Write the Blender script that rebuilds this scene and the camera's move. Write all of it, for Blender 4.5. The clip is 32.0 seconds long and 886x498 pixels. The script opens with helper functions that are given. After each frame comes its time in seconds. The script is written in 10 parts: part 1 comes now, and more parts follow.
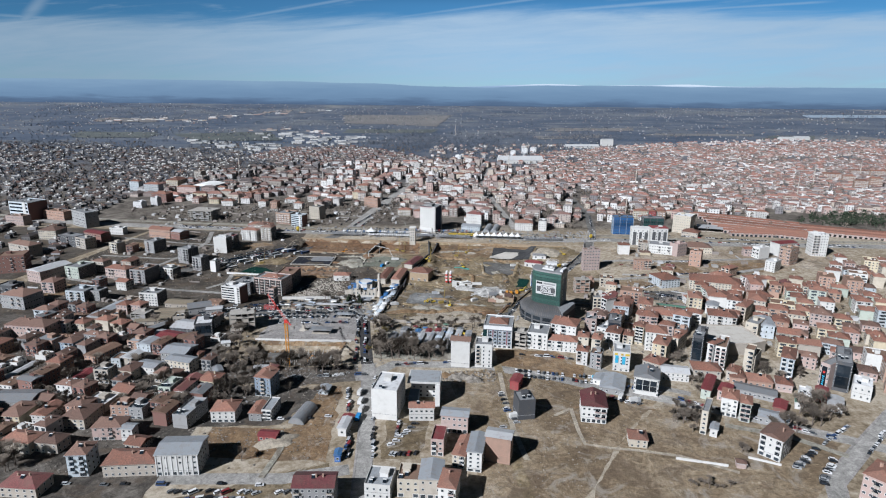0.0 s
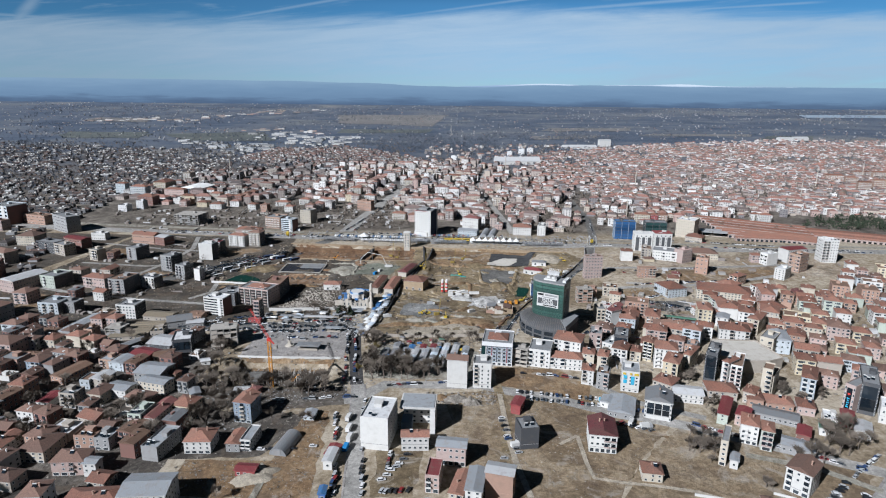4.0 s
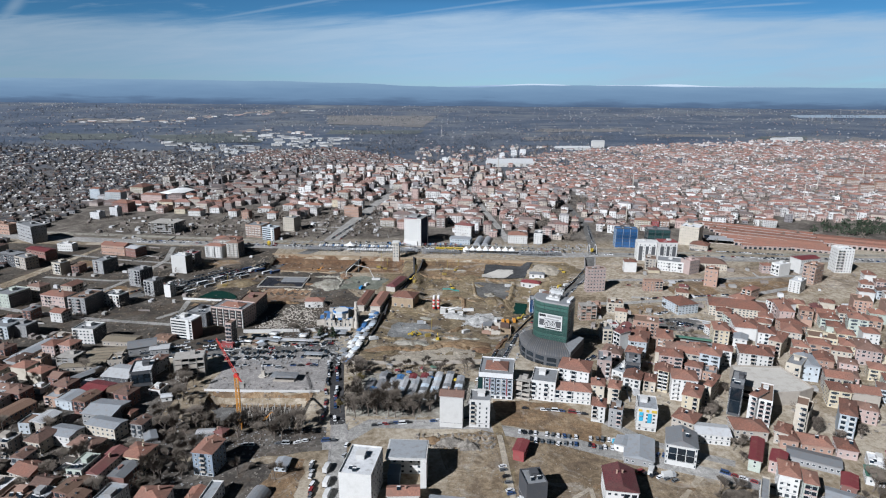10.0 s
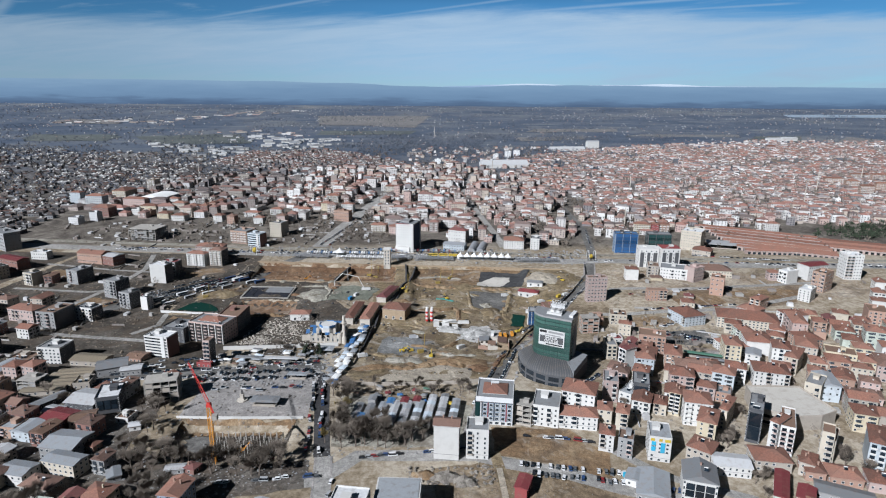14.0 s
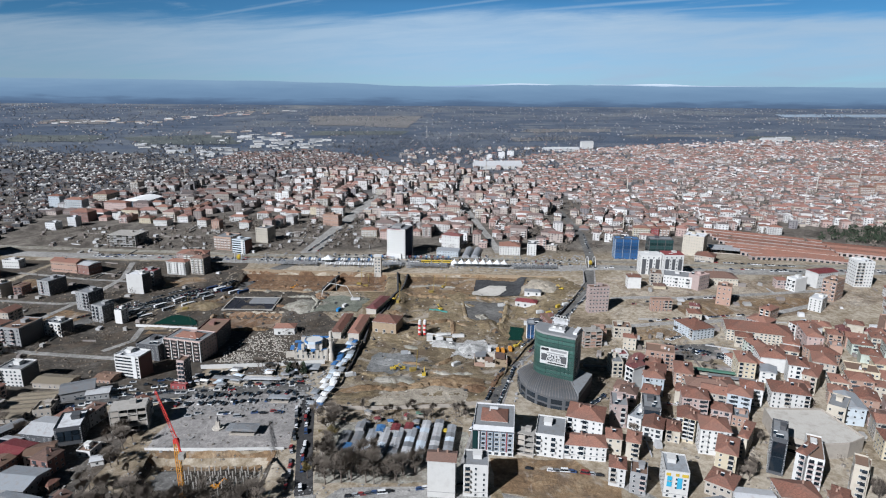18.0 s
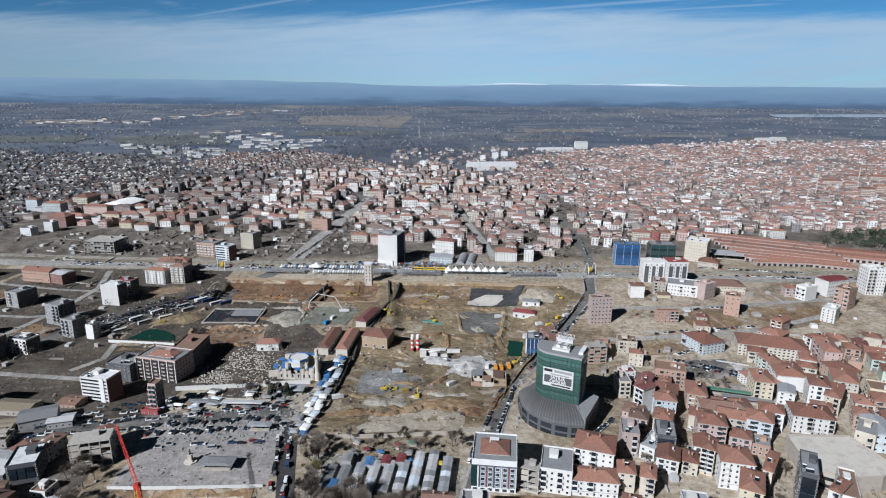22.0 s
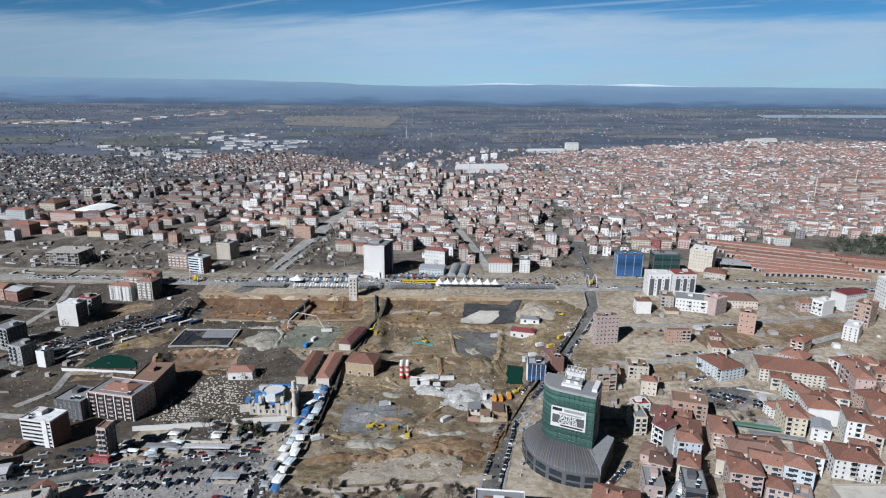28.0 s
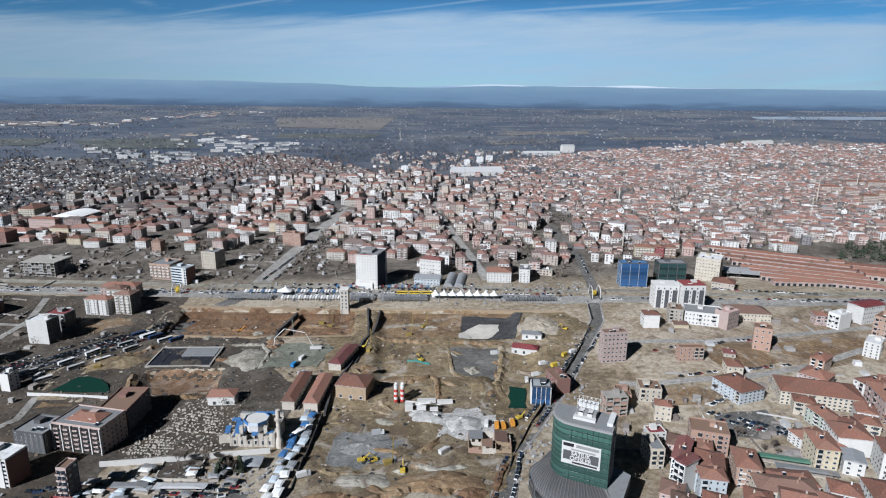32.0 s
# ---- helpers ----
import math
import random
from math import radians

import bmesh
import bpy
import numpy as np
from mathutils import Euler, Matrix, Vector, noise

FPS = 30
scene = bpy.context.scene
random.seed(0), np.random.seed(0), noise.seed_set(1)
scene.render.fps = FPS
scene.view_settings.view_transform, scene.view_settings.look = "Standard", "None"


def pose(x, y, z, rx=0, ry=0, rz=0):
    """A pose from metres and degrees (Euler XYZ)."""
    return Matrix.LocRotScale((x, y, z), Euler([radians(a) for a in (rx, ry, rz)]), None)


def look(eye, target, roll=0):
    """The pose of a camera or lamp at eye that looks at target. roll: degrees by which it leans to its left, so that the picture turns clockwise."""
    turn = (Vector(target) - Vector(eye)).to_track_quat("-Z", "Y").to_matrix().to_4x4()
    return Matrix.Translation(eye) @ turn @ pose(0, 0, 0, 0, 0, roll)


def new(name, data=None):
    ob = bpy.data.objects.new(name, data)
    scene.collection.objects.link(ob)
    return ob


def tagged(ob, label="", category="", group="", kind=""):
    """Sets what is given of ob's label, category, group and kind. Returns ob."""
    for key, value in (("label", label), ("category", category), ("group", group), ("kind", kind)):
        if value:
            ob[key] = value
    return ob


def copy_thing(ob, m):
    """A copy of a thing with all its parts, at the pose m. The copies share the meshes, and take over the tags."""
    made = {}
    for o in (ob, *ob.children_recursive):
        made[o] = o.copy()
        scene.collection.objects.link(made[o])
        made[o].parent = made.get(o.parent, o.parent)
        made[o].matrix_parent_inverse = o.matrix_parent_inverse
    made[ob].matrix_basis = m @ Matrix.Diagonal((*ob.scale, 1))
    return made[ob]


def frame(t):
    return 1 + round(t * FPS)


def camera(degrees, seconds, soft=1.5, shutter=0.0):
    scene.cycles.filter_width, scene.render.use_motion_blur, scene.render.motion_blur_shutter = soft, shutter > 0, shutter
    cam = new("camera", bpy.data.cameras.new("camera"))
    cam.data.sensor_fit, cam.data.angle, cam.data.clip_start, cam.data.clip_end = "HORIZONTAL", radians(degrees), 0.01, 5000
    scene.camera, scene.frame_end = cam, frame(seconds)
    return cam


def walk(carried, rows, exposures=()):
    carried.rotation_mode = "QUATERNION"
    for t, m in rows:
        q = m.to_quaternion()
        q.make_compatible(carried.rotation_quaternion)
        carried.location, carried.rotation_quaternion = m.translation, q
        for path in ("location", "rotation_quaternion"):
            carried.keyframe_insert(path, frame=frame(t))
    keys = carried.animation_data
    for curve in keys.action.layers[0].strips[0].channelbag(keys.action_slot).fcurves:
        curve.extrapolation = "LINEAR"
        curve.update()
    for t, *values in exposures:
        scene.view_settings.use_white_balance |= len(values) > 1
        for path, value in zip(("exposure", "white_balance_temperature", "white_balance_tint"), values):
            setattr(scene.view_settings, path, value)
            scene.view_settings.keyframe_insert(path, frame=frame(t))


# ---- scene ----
cam = camera(72.5, 32.0, soft=1.12)
PATH = [
    (0, (2.90, 5.98, 201.28), (-2.05, 489.08, 72.50), 0.51),
    (1, (2.96, 13.46, 201.26), (-1.19, 496.54, 72.37), 0.53),
    (2, (2.95, 21.26, 201.25), (-0.36, 504.33, 72.29), 0.54),
    (3, (2.88, 29.27, 201.23), (0.47, 512.33, 72.24), 0.55),
    (4, (2.78, 37.38, 201.22), (1.34, 520.45, 72.22), 0.56),
    (6, (2.56, 53.72, 201.19), (3.29, 536.80, 72.23), 0.55),
    (8, (2.37, 69.95, 201.14), (5.59, 553.04, 72.26), 0.53),
    (10, (2.27, 86.01, 201.07), (8.20, 569.09, 72.26), 0.52),
    (12, (2.25, 101.91, 200.98), (11.04, 584.97, 72.22), 0.50),
    (14, (2.31, 117.75, 200.86), (14.03, 600.75, 72.11), 0.48),
    (16, (2.40, 133.60, 200.72), (17.08, 616.50, 71.92), 0.48),
    (18, (2.47, 149.49, 200.56), (20.16, 632.27, 71.68), 0.48),
    (20, (2.49, 165.40, 200.39), (23.23, 648.03, 71.40), 0.50),
    (22, (2.41, 181.27, 200.21), (26.32, 663.73, 71.12), 0.52),
    (24, (2.22, 197.02, 200.05), (29.44, 679.29, 70.90), 0.55),
    (26, (1.93, 212.60, 199.91), (32.58, 694.67, 70.78), 0.58),
    (28, (1.59, 228.07, 199.81), (35.66, 709.95, 70.86), 0.62),
    (29, (1.44, 235.82, 199.79), (37.12, 717.63, 71.00), 0.64),
    (30, (1.31, 243.67, 199.78), (38.47, 725.43, 71.23), 0.66),
    (31, (1.25, 251.68, 199.80), (39.67, 733.42, 71.54), 0.67),
    (32, (1.26, 259.96, 199.84), (40.62, 741.72, 71.97), 0.68),
]
walk(cam, [(t, look(eye, target, roll)) for t, eye, target, roll in PATH],
     exposures=[(0.0, 0.45, 5750, 10), (32.0, 0.45, 5750, 10)])

# ---- sky, sun ----
SUN_EL, SUN_AZ = 35.0, 225.0       # degrees; azimuth clockwise from +y
SUN_DIR = Vector((math.sin(radians(SUN_AZ)) * math.cos(radians(SUN_EL)),
                  math.cos(radians(SUN_AZ)) * math.cos(radians(SUN_EL)), math.sin(radians(SUN_EL))))


class Nodes:
    """A small wrapper to write node trees in few lines."""

    def __init__(self, tree):
        self.t = tree
        tree.nodes.clear()

    def n(self, kind, props=None, **ins):
        nd = self.t.nodes.new("ShaderNode" + kind)
        for k, v in (props or {}).items():
            setattr(nd, k, v)
        for k, v in ins.items():
            key = int(k[1:]) if k[0] == "i" and k[1:].isdigit() else k.replace("_", " ")
            sock = nd.inputs[key]
            if isinstance(v, bpy.types.NodeSocket):
                self.t.links.new(v, sock)
            else:
                sock.default_value = v
        return nd

    def math(self, op, a, b=0.0, clamp=False):
        return self.n("Math", {"operation": op, "use_clamp": clamp}, i0=a, i1=b).outputs[0]

    def noise(self, vec, scale, detail=3.0, rough=0.55, dist=0.0):
        return self.n("TexNoise", None, Vector=vec, Scale=scale, Detail=detail, Roughness=rough, Distortion=dist).outputs["Fac"]

    def ramp(self, fac, stops, mode="LINEAR"):
        r = self.n("ValToRGB", None, Fac=fac)
        el = r.color_ramp.elements
        r.color_ramp.interpolation = mode
        while len(el) < len(stops):
            el.new(0.5)
        for e, (p, c) in zip(el, stops):
            e.position = p
            e.color = (*c, 1.0) if len(c) == 3 else c
        return r.outputs["Color"]

    def mix(self, fac, a, b, blend="MIX"):
        m = self.n("Mix", {"data_type": "RGBA", "blend_type": blend})
        for idx, v in ((0, fac), (6, a), (7, b)):
            if isinstance(v, bpy.types.NodeSocket):
                self.t.links.new(v, m.inputs[idx])
            else:
                m.inputs[idx].default_value = v if idx == 0 else ((*v, 1.0) if len(v) == 3 else v)
        return m.outputs[2]


def make_world():
    w = bpy.data.worlds.new("sky")
    scene.world = w
    w.use_nodes = True
    k = Nodes(w.node_tree)
    tc = k.n("TexCoord").outputs["Generated"]
    sep = k.n("SeparateXYZ", None, Vector=tc)
    z = k.math("MAXIMUM", sep.outputs["Z"], 0.0)
    # the blue comes down low over the horizon, as on a clear winter day
    zz = k.math("ADD", k.math("MULTIPLY", z, 2.2), 0.015)
    vec = k.n("CombineXYZ", None, X=sep.outputs["X"], Y=sep.outputs["Y"], Z=zz).outputs[0]
    vec = k.n("VectorMath", {"operation": "NORMALIZE"}, i0=vec).outputs[0]
    sky = k.n("TexSky", {"sky_type": "NISHITA", "sun_disc": False, "sun_elevation": radians(SUN_EL),
                         "sun_rotation": radians(SUN_AZ), "altitude": 950.0, "air_density": 1.0, "dust_density": 0.6,
                         "ozone_density": 2.0}, Vector=vec).outputs["Color"]
    # thin high cloud: a pale veil over the lower sky, wisps and old vapour trails above it
    el = z
    fy = k.math("MAXIMUM", sep.outputs["Y"], 0.15)
    u = k.math("DIVIDE", sep.outputs["X"], fy)
    v = k.math("DIVIDE", z, fy)

    def rise(val, a, b, lo=0.0, hi=1.0):
        return k.n("MapRange", {"interpolation_type": "SMOOTHSTEP"}, Value=val, From_Min=a, From_Max=b, To_Min=lo, To_Max=hi).outputs[0]
    flat = k.n("CombineXYZ", None, X=k.math("MULTIPLY", u, 3.0), Y=k.math("ADD", k.math("MULTIPLY", v, 30.0), k.math("MULTIPLY", u, -2.0)), Z=0.0).outputs[0]
    wisp = k.noise(flat, 1.5, 6.0, 0.62, 0.4)
    edge = k.math("ADD", rise(u, -0.25, 0.15, 0.098, 0.118), k.math("MULTIPLY", k.math("SUBTRACT", wisp, 0.5), 0.035))
    veil = rise(k.math("SUBTRACT", edge, v), -0.012, 0.016)
    cover = k.math("MULTIPLY", veil, k.math("ADD", k.math("MULTIPLY", wisp, 0.75), 0.38))
    cover = k.math("MAXIMUM", cover, rise(wisp, 0.52, 0.78, 0.0, 0.45))
    for m, c0, wide, u0, u1, amt in ((0.171, 0.1594, 0.0035, -0.40, -0.02, 0.3), (0.135, 0.1165, 0.003, -0.27, 0.3, 0.32), (0.084, 0.1029, 0.004, -0.2, 0.5, 0.42),
                                     (-0.049, 0.0695, 0.004, -0.75, -0.38, 0.45), (0.065, 0.0954, 0.003, 0.0, 0.6, 0.35), (0.9, 0.7, 0.02, -0.75, -0.6, 0.5)):
        off = k.math("ABSOLUTE", k.math("SUBTRACT", v, k.math("ADD", k.math("MULTIPLY", u, m), c0)))
        trail = k.math("MULTIPLY", rise(off, 0.0, wide, amt, 0.0), rise(wisp, 0.2, 0.55, 0.35, 1.0))
        trail = k.math("MULTIPLY", trail, k.math("MULTIPLY", rise(u, u0, u0 + 0.06), rise(u, u1, u1 - 0.06)))
        cover = k.math("MAXIMUM", cover, trail, True)
    lift = k.math("MULTIPLY", rise(el, 0.12, 0.17, 8.2, 1.0), rise(el, 0.3, 0.6, 1.0, 1.8))
    sky = k.mix(1.0, sky, k.n("CombineXYZ", None, X=k.math("MULTIPLY", lift, 0.5), Y=k.math("MULTIPLY", lift, 0.9), Z=lift).outputs[0], "MULTIPLY")
    haze = k.mix(rise(v, 0.0, 0.08), (35.0, 44.5, 54.0), (41.5, 51.0, 58.0))
    out = k.mix(cover, sky, haze)
    # sky dimmed west, raised ahead; unseen east dimmed further to shade east-facing walls
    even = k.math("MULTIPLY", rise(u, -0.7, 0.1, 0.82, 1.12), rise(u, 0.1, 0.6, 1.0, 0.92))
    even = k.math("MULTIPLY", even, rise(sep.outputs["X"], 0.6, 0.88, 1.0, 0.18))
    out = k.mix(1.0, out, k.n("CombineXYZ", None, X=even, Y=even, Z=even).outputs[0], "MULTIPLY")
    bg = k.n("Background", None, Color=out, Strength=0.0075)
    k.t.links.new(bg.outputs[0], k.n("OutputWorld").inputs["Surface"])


make_world()
sun_data = bpy.data.lights.new("sun", "SUN")
sun_data.energy, sun_data.angle, sun_data.color = 6.2, radians(0.55), (1.0, 0.965, 0.92)
sun = new("sun", sun_data)
sun.matrix_world = look(SUN_DIR * 100, (0, 0, 0))
scene.view_settings.exposure = 0.0

# ---- materials ----
MATS = {}


def surface(name, col, rough=0.85, metal=0.0, var=0.12, grain=2.0, stain=0.15, patch=0.15, bump=0.0, per="object", spec=0.3, tint=0.1):
    """Painted, plastered or bare surface: base colour, two scales of variation, a little tone shift per object or island."""
    m = bpy.data.materials.new(name)
    m.use_nodes = True
    k = Nodes(m.node_tree)
    pos = k.n("NewGeometry").outputs["Position"]
    fine = k.noise(pos, grain, 4.0, 0.6)
    wide = k.noise(pos, patch, 3.0, 0.6)
    rnd = k.n("ObjectInfo").outputs["Random"] if per == "object" else k.n("NewGeometry").outputs["Random Per Island"]
    c = k.mix(k.math("MULTIPLY", fine, 1.0), tuple(v * (1 - var) for v in col), tuple(min(1, v * (1 + var)) for v in col))
    dirt = k.n("MapRange", {"interpolation_type": "SMOOTHSTEP"}, Value=wide, From_Min=0.45, From_Max=0.75, To_Min=0.0, To_Max=stain).outputs[0]
    c = k.mix(dirt, c, (0.115, 0.095, 0.075))
    tone = k.math("ADD", k.math("MULTIPLY", rnd, 2 * tint), 1 - tint)
    c = k.mix(1.0, c, k.n("CombineXYZ", None, X=tone, Y=tone, Z=tone).outputs[0], "MULTIPLY")
    kw = dict(Base_Color=c, Roughness=rough, Metallic=metal)
    if bump:
        kw["Normal"] = k.n("Bump", None, Strength=bump, Distance=0.05, Height=fine).outputs[0]
    bs = k.n("BsdfPrincipled", None, **kw)
    bs.inputs["Specular IOR Level"].default_value = spec
    k.t.links.new(bs.outputs[0], k.n("OutputMaterial").inputs["Surface"])
    MATS[name] = m
    return m


def tiled_roof(name, col, per="object"):
    """Clay tiles: courses as relief, blotches of older tiles."""
    m = bpy.data.materials.new(name)
    m.use_nodes = True
    k = Nodes(m.node_tree)
    geo = k.n("NewGeometry")
    pos = geo.outputs["Position"]
    obj = k.n("TexCoord").outputs["Object"] if per == "object" else pos
    rnd = k.n("ObjectInfo").outputs["Random"] if per == "object" else geo.outputs["Random Per Island"]
    rows = k.n("TexWave", {"bands_direction": "Z"}, Vector=obj, Scale=2.2, Distortion=1.0, Detail=1.0).outputs["Fac"]
    fine = k.noise(pos, 1.3, 4.0, 0.7)
    wide = k.noise(pos, 0.12, 2.0, 0.6)
    c = k.ramp(fine, [(0.3, tuple(v * 0.5 for v in col)), (0.5, col), (0.7, tuple(min(1, v * 1.6) for v in col))])
    c = k.mix(k.n("MapRange", None, Value=wide, From_Min=0.4, From_Max=0.72, To_Min=0.0, To_Max=0.6).outputs[0], c, (0.11, 0.07, 0.054))
    c = k.mix(k.math("MULTIPLY", rnd, 0.4), c, (0.135, 0.082, 0.062))
    tone = k.math("ADD", k.math("MULTIPLY", rnd, 0.65), 0.62)
    c = k.mix(1.0, c, k.n("CombineXYZ", None, X=tone, Y=tone, Z=tone).outputs[0], "MULTIPLY")
    nrm = k.n("Bump", None, Strength=0.35, Distance=0.06, Height=rows).outputs[0]
    bs = k.n("BsdfPrincipled", None, Base_Color=c, Roughness=0.85, Normal=nrm)
    k.t.links.new(bs.outputs[0], k.n("OutputMaterial").inputs["Surface"])
    MATS[name] = m
    return m


def sheet_metal(name, col, rough=0.5):
    m = bpy.data.materials.new(name)
    m.use_nodes = True
    k = Nodes(m.node_tree)
    geo = k.n("NewGeometry")
    rnd = k.n("ObjectInfo").outputs["Random"]
    obj = k.n("TexCoord").outputs["Object"]
    ribs = k.n("TexWave", {"bands_direction": "X"}, Vector=obj, Scale=1.6).outputs["Fac"]
    rust = k.noise(geo.outputs["Position"], 0.35, 5.0, 0.65)
    c = k.mix(k.n("MapRange", None, Value=rust, From_Min=0.5, From_Max=0.8, To_Min=0.0, To_Max=0.55).outputs[0], col, (0.2, 0.13, 0.09))
    tone = k.math("ADD", k.math("MULTIPLY", rnd, 0.3), 0.8)
    c = k.mix(1.0, c, k.n("CombineXYZ", None, X=tone, Y=tone, Z=tone).outputs[0], "MULTIPLY")
    nrm = k.n("Bump", None, Strength=0.5, Distance=0.05, Height=ribs).outputs[0]
    bs = k.n("BsdfPrincipled", None, Base_Color=c, Roughness=rough, Metallic=0.15, Normal=nrm)
    k.t.links.new(bs.outputs[0], k.n("OutputMaterial").inputs["Surface"])
    MATS[name] = m
    return m


def glass(name, col, rough=0.08):
    m = bpy.data.materials.new(name)
    m.use_nodes = True
    k = Nodes(m.node_tree)
    rnd = k.n("ObjectInfo").outputs["Random"]
    tone = k.math("ADD", k.math("MULTIPLY", rnd, 0.8), 0.6)
    c = k.mix(1.0, col, k.n("CombineXYZ", None, X=tone, Y=tone, Z=tone).outputs[0], "MULTIPLY")
    bs = k.n("BsdfPrincipled", None, Base_Color=c, Roughness=rough, Metallic=0.0)
    bs.inputs["Specular IOR Level"].default_value = 0.6
    k.t.links.new(bs.outputs[0], k.n("OutputMaterial").inputs["Surface"])
    MATS[name] = m
    return m


def soil(name, stops, scale=0.02, fine=0.35, rough=0.95, bump=0.6, stains=0.0, dust=None):
    """Earth, gravel, asphalt: colours that wander at several sizes."""
    m = bpy.data.materials.new(name)
    m.use_nodes = True
    k = Nodes(m.node_tree)
    pos = k.n("NewGeometry").outputs["Position"]
    a = k.noise(pos, scale, 6.0, 0.65, 0.6)
    b = k.noise(pos, fine, 5.0, 0.78)
    f = k.math("ADD", k.math("MULTIPLY", a, 0.75), k.math("MULTIPLY", b, 0.65))
    f = k.math("SUBTRACT", f, 0.2)
    c = k.ramp(f, stops)
    mid = k.noise(pos, 0.16, 6.0, 0.75, 1.2)
    tone = k.n("MapRange", None, Value=mid, From_Min=0.3, From_Max=0.7, To_Min=0.55, To_Max=1.45).outputs[0]
    c = k.mix(1.0, c, k.n("CombineXYZ", None, X=tone, Y=tone, Z=tone).outputs[0], "MULTIPLY")
    g2 = k.noise(pos, 1.1, 4.0, 0.8)
    c = k.mix(k.n("MapRange", None, Value=g2, From_Min=0.42, From_Max=0.72, To_Min=0.0, To_Max=0.46).outputs[0], c, (0.04, 0.034, 0.028))
    if stains:
        damp = k.n("MapRange", {"interpolation_type": "SMOOTHSTEP"}, Value=k.noise(pos, 0.055, 5.0, 0.65, 1.0), From_Min=0.48, From_Max=0.62, To_Min=0.0, To_Max=stains).outputs[0]
        c = k.mix(damp, c, (0.083, 0.061, 0.043))
        off = k.n("VectorMath", {"operation": "ADD"}, i0=pos, i1=(310.0, 120.0, 40.0)).outputs[0]
        dusty = k.n("MapRange", {"interpolation_type": "SMOOTHSTEP"}, Value=k.noise(off, 0.04, 5.0, 0.7, 1.5), From_Min=0.53, From_Max=0.66, To_Min=0.0, To_Max=stains if dust is None else dust).outputs[0]
        c = k.mix(dusty, c, (0.29, 0.265, 0.23))
    nrm = k.n("Bump", None, Strength=bump, Distance=1.0 if bump > 0.5 else 0.4, Height=k.math("ADD", b, mid)).outputs[0]
    bs = k.n("BsdfPrincipled", None, Base_Color=c, Roughness=rough, Normal=nrm)
    bs.inputs["Specular IOR Level"].default_value = 0.15
    k.t.links.new(bs.outputs[0], k.n("OutputMaterial").inputs["Surface"])
    MATS[name] = m
    return m


WALLS = dict(white=(0.43, 0.423, 0.405), cream=(0.36, 0.324, 0.266), beige=(0.288, 0.259, 0.223), grey=(0.202, 0.202, 0.202), pink=(0.33, 0.25, 0.225),
             rose=(0.3, 0.235, 0.215), brick=(0.26, 0.17, 0.13), paleblue=(0.33, 0.362, 0.385), steelblue=(0.18, 0.223, 0.274), palegreen=(0.302, 0.331, 0.288),
             yellow=(0.389, 0.338, 0.245), orange=(0.27, 0.185, 0.14), charcoal=(0.054, 0.0562, 0.0612), maroon=(0.158, 0.0864, 0.072), red=(0.187, 0.0432, 0.0432),
             blue=(0.0432, 0.115, 0.302), hotelwhite=(0.446, 0.446, 0.446))
for _n, _c in WALLS.items():
    surface("wall_" + _n, _c, var=0.14, stain=0.14 if "white" in _n else 0.3, patch=0.25)
ROOFS = dict(tile=(0.178, 0.076, 0.05), brown=(0.108, 0.062, 0.046), maroon=(0.115, 0.0252, 0.0288))
for _n, _c in ROOFS.items():
    tiled_roof("tiles_" + _n, _c)
METALS = dict(tan=(0.21, 0.178, 0.13), pale=(0.25, 0.265, 0.28), white=(0.41, 0.415, 0.42), grey=(0.173, 0.18, 0.187), blue=(0.0504, 0.144, 0.302), maroon=(0.158, 0.036, 0.0396),
              green=(0.072, 0.158, 0.115), tile=(0.259, 0.115, 0.072), brown=(0.158, 0.101, 0.072), rose=(0.36, 0.259, 0.238))
for _n, _c in METALS.items():
    sheet_metal("metal_" + _n, _c)
    surface("deck_" + _n, tuple(v * (1.15 if _n == "white" else 0.9) for v in _c), var=0.2, stain=0.45, patch=0.35, grain=1.2)
surface("concrete", (0.259, 0.245, 0.223), var=0.2, stain=0.35, patch=0.3)
surface("pale_concrete", (0.374, 0.353, 0.317), var=0.2, stain=0.3, patch=0.2)
surface("dark_void", (0.0144, 0.0144, 0.0158))
surface("white_paint", (0.43, 0.427, 0.415), var=0.05, stain=0.12)
surface("red_paint", (0.36, 0.0288, 0.0216), var=0.08)
surface("orange_paint", (0.446, 0.194, 0.0216), var=0.1)
surface("yellow_paint", (0.36, 0.259, 0.0288), var=0.1)
surface("rig_ochre", (0.2, 0.145, 0.035), var=0.2, stain=0.3)
surface("blue_paint", (0.0216, 0.158, 0.36), var=0.08)
surface("teal_panel", (0.05, 0.19, 0.17), var=0.15, stain=0.3)
surface("cyan_paint", (0.036, 0.274, 0.418), var=0.08)
surface("black_paint", (0.0144, 0.0144, 0.0158), var=0.1, rough=0.5)
surface("tent_cloth", (0.576, 0.576, 0.562), var=0.04, stain=0.08, rough=0.7)
surface("tarp_blue", (0.0432, 0.122, 0.274), var=0.15, rough=0.5)
surface("tarp_pale", (0.396, 0.446, 0.49), var=0.15, rough=0.5)
surface("tan_piles", (0.24, 0.183, 0.122), var=0.25, stain=0.3, patch=0.3, bump=0.4)
surface("stone_pale", (0.36, 0.331, 0.288), var=0.25, stain=0.25, patch=0.3, bump=0.4)
surface("debris", (0.15, 0.122, 0.092), var=0.35, stain=0.4, patch=0.4, grain=1.5)
surface("steel", (0.216, 0.223, 0.238), rough=0.45, metal=0.6)
surface("rubber", (0.0144, 0.0144, 0.0144), rough=0.9)
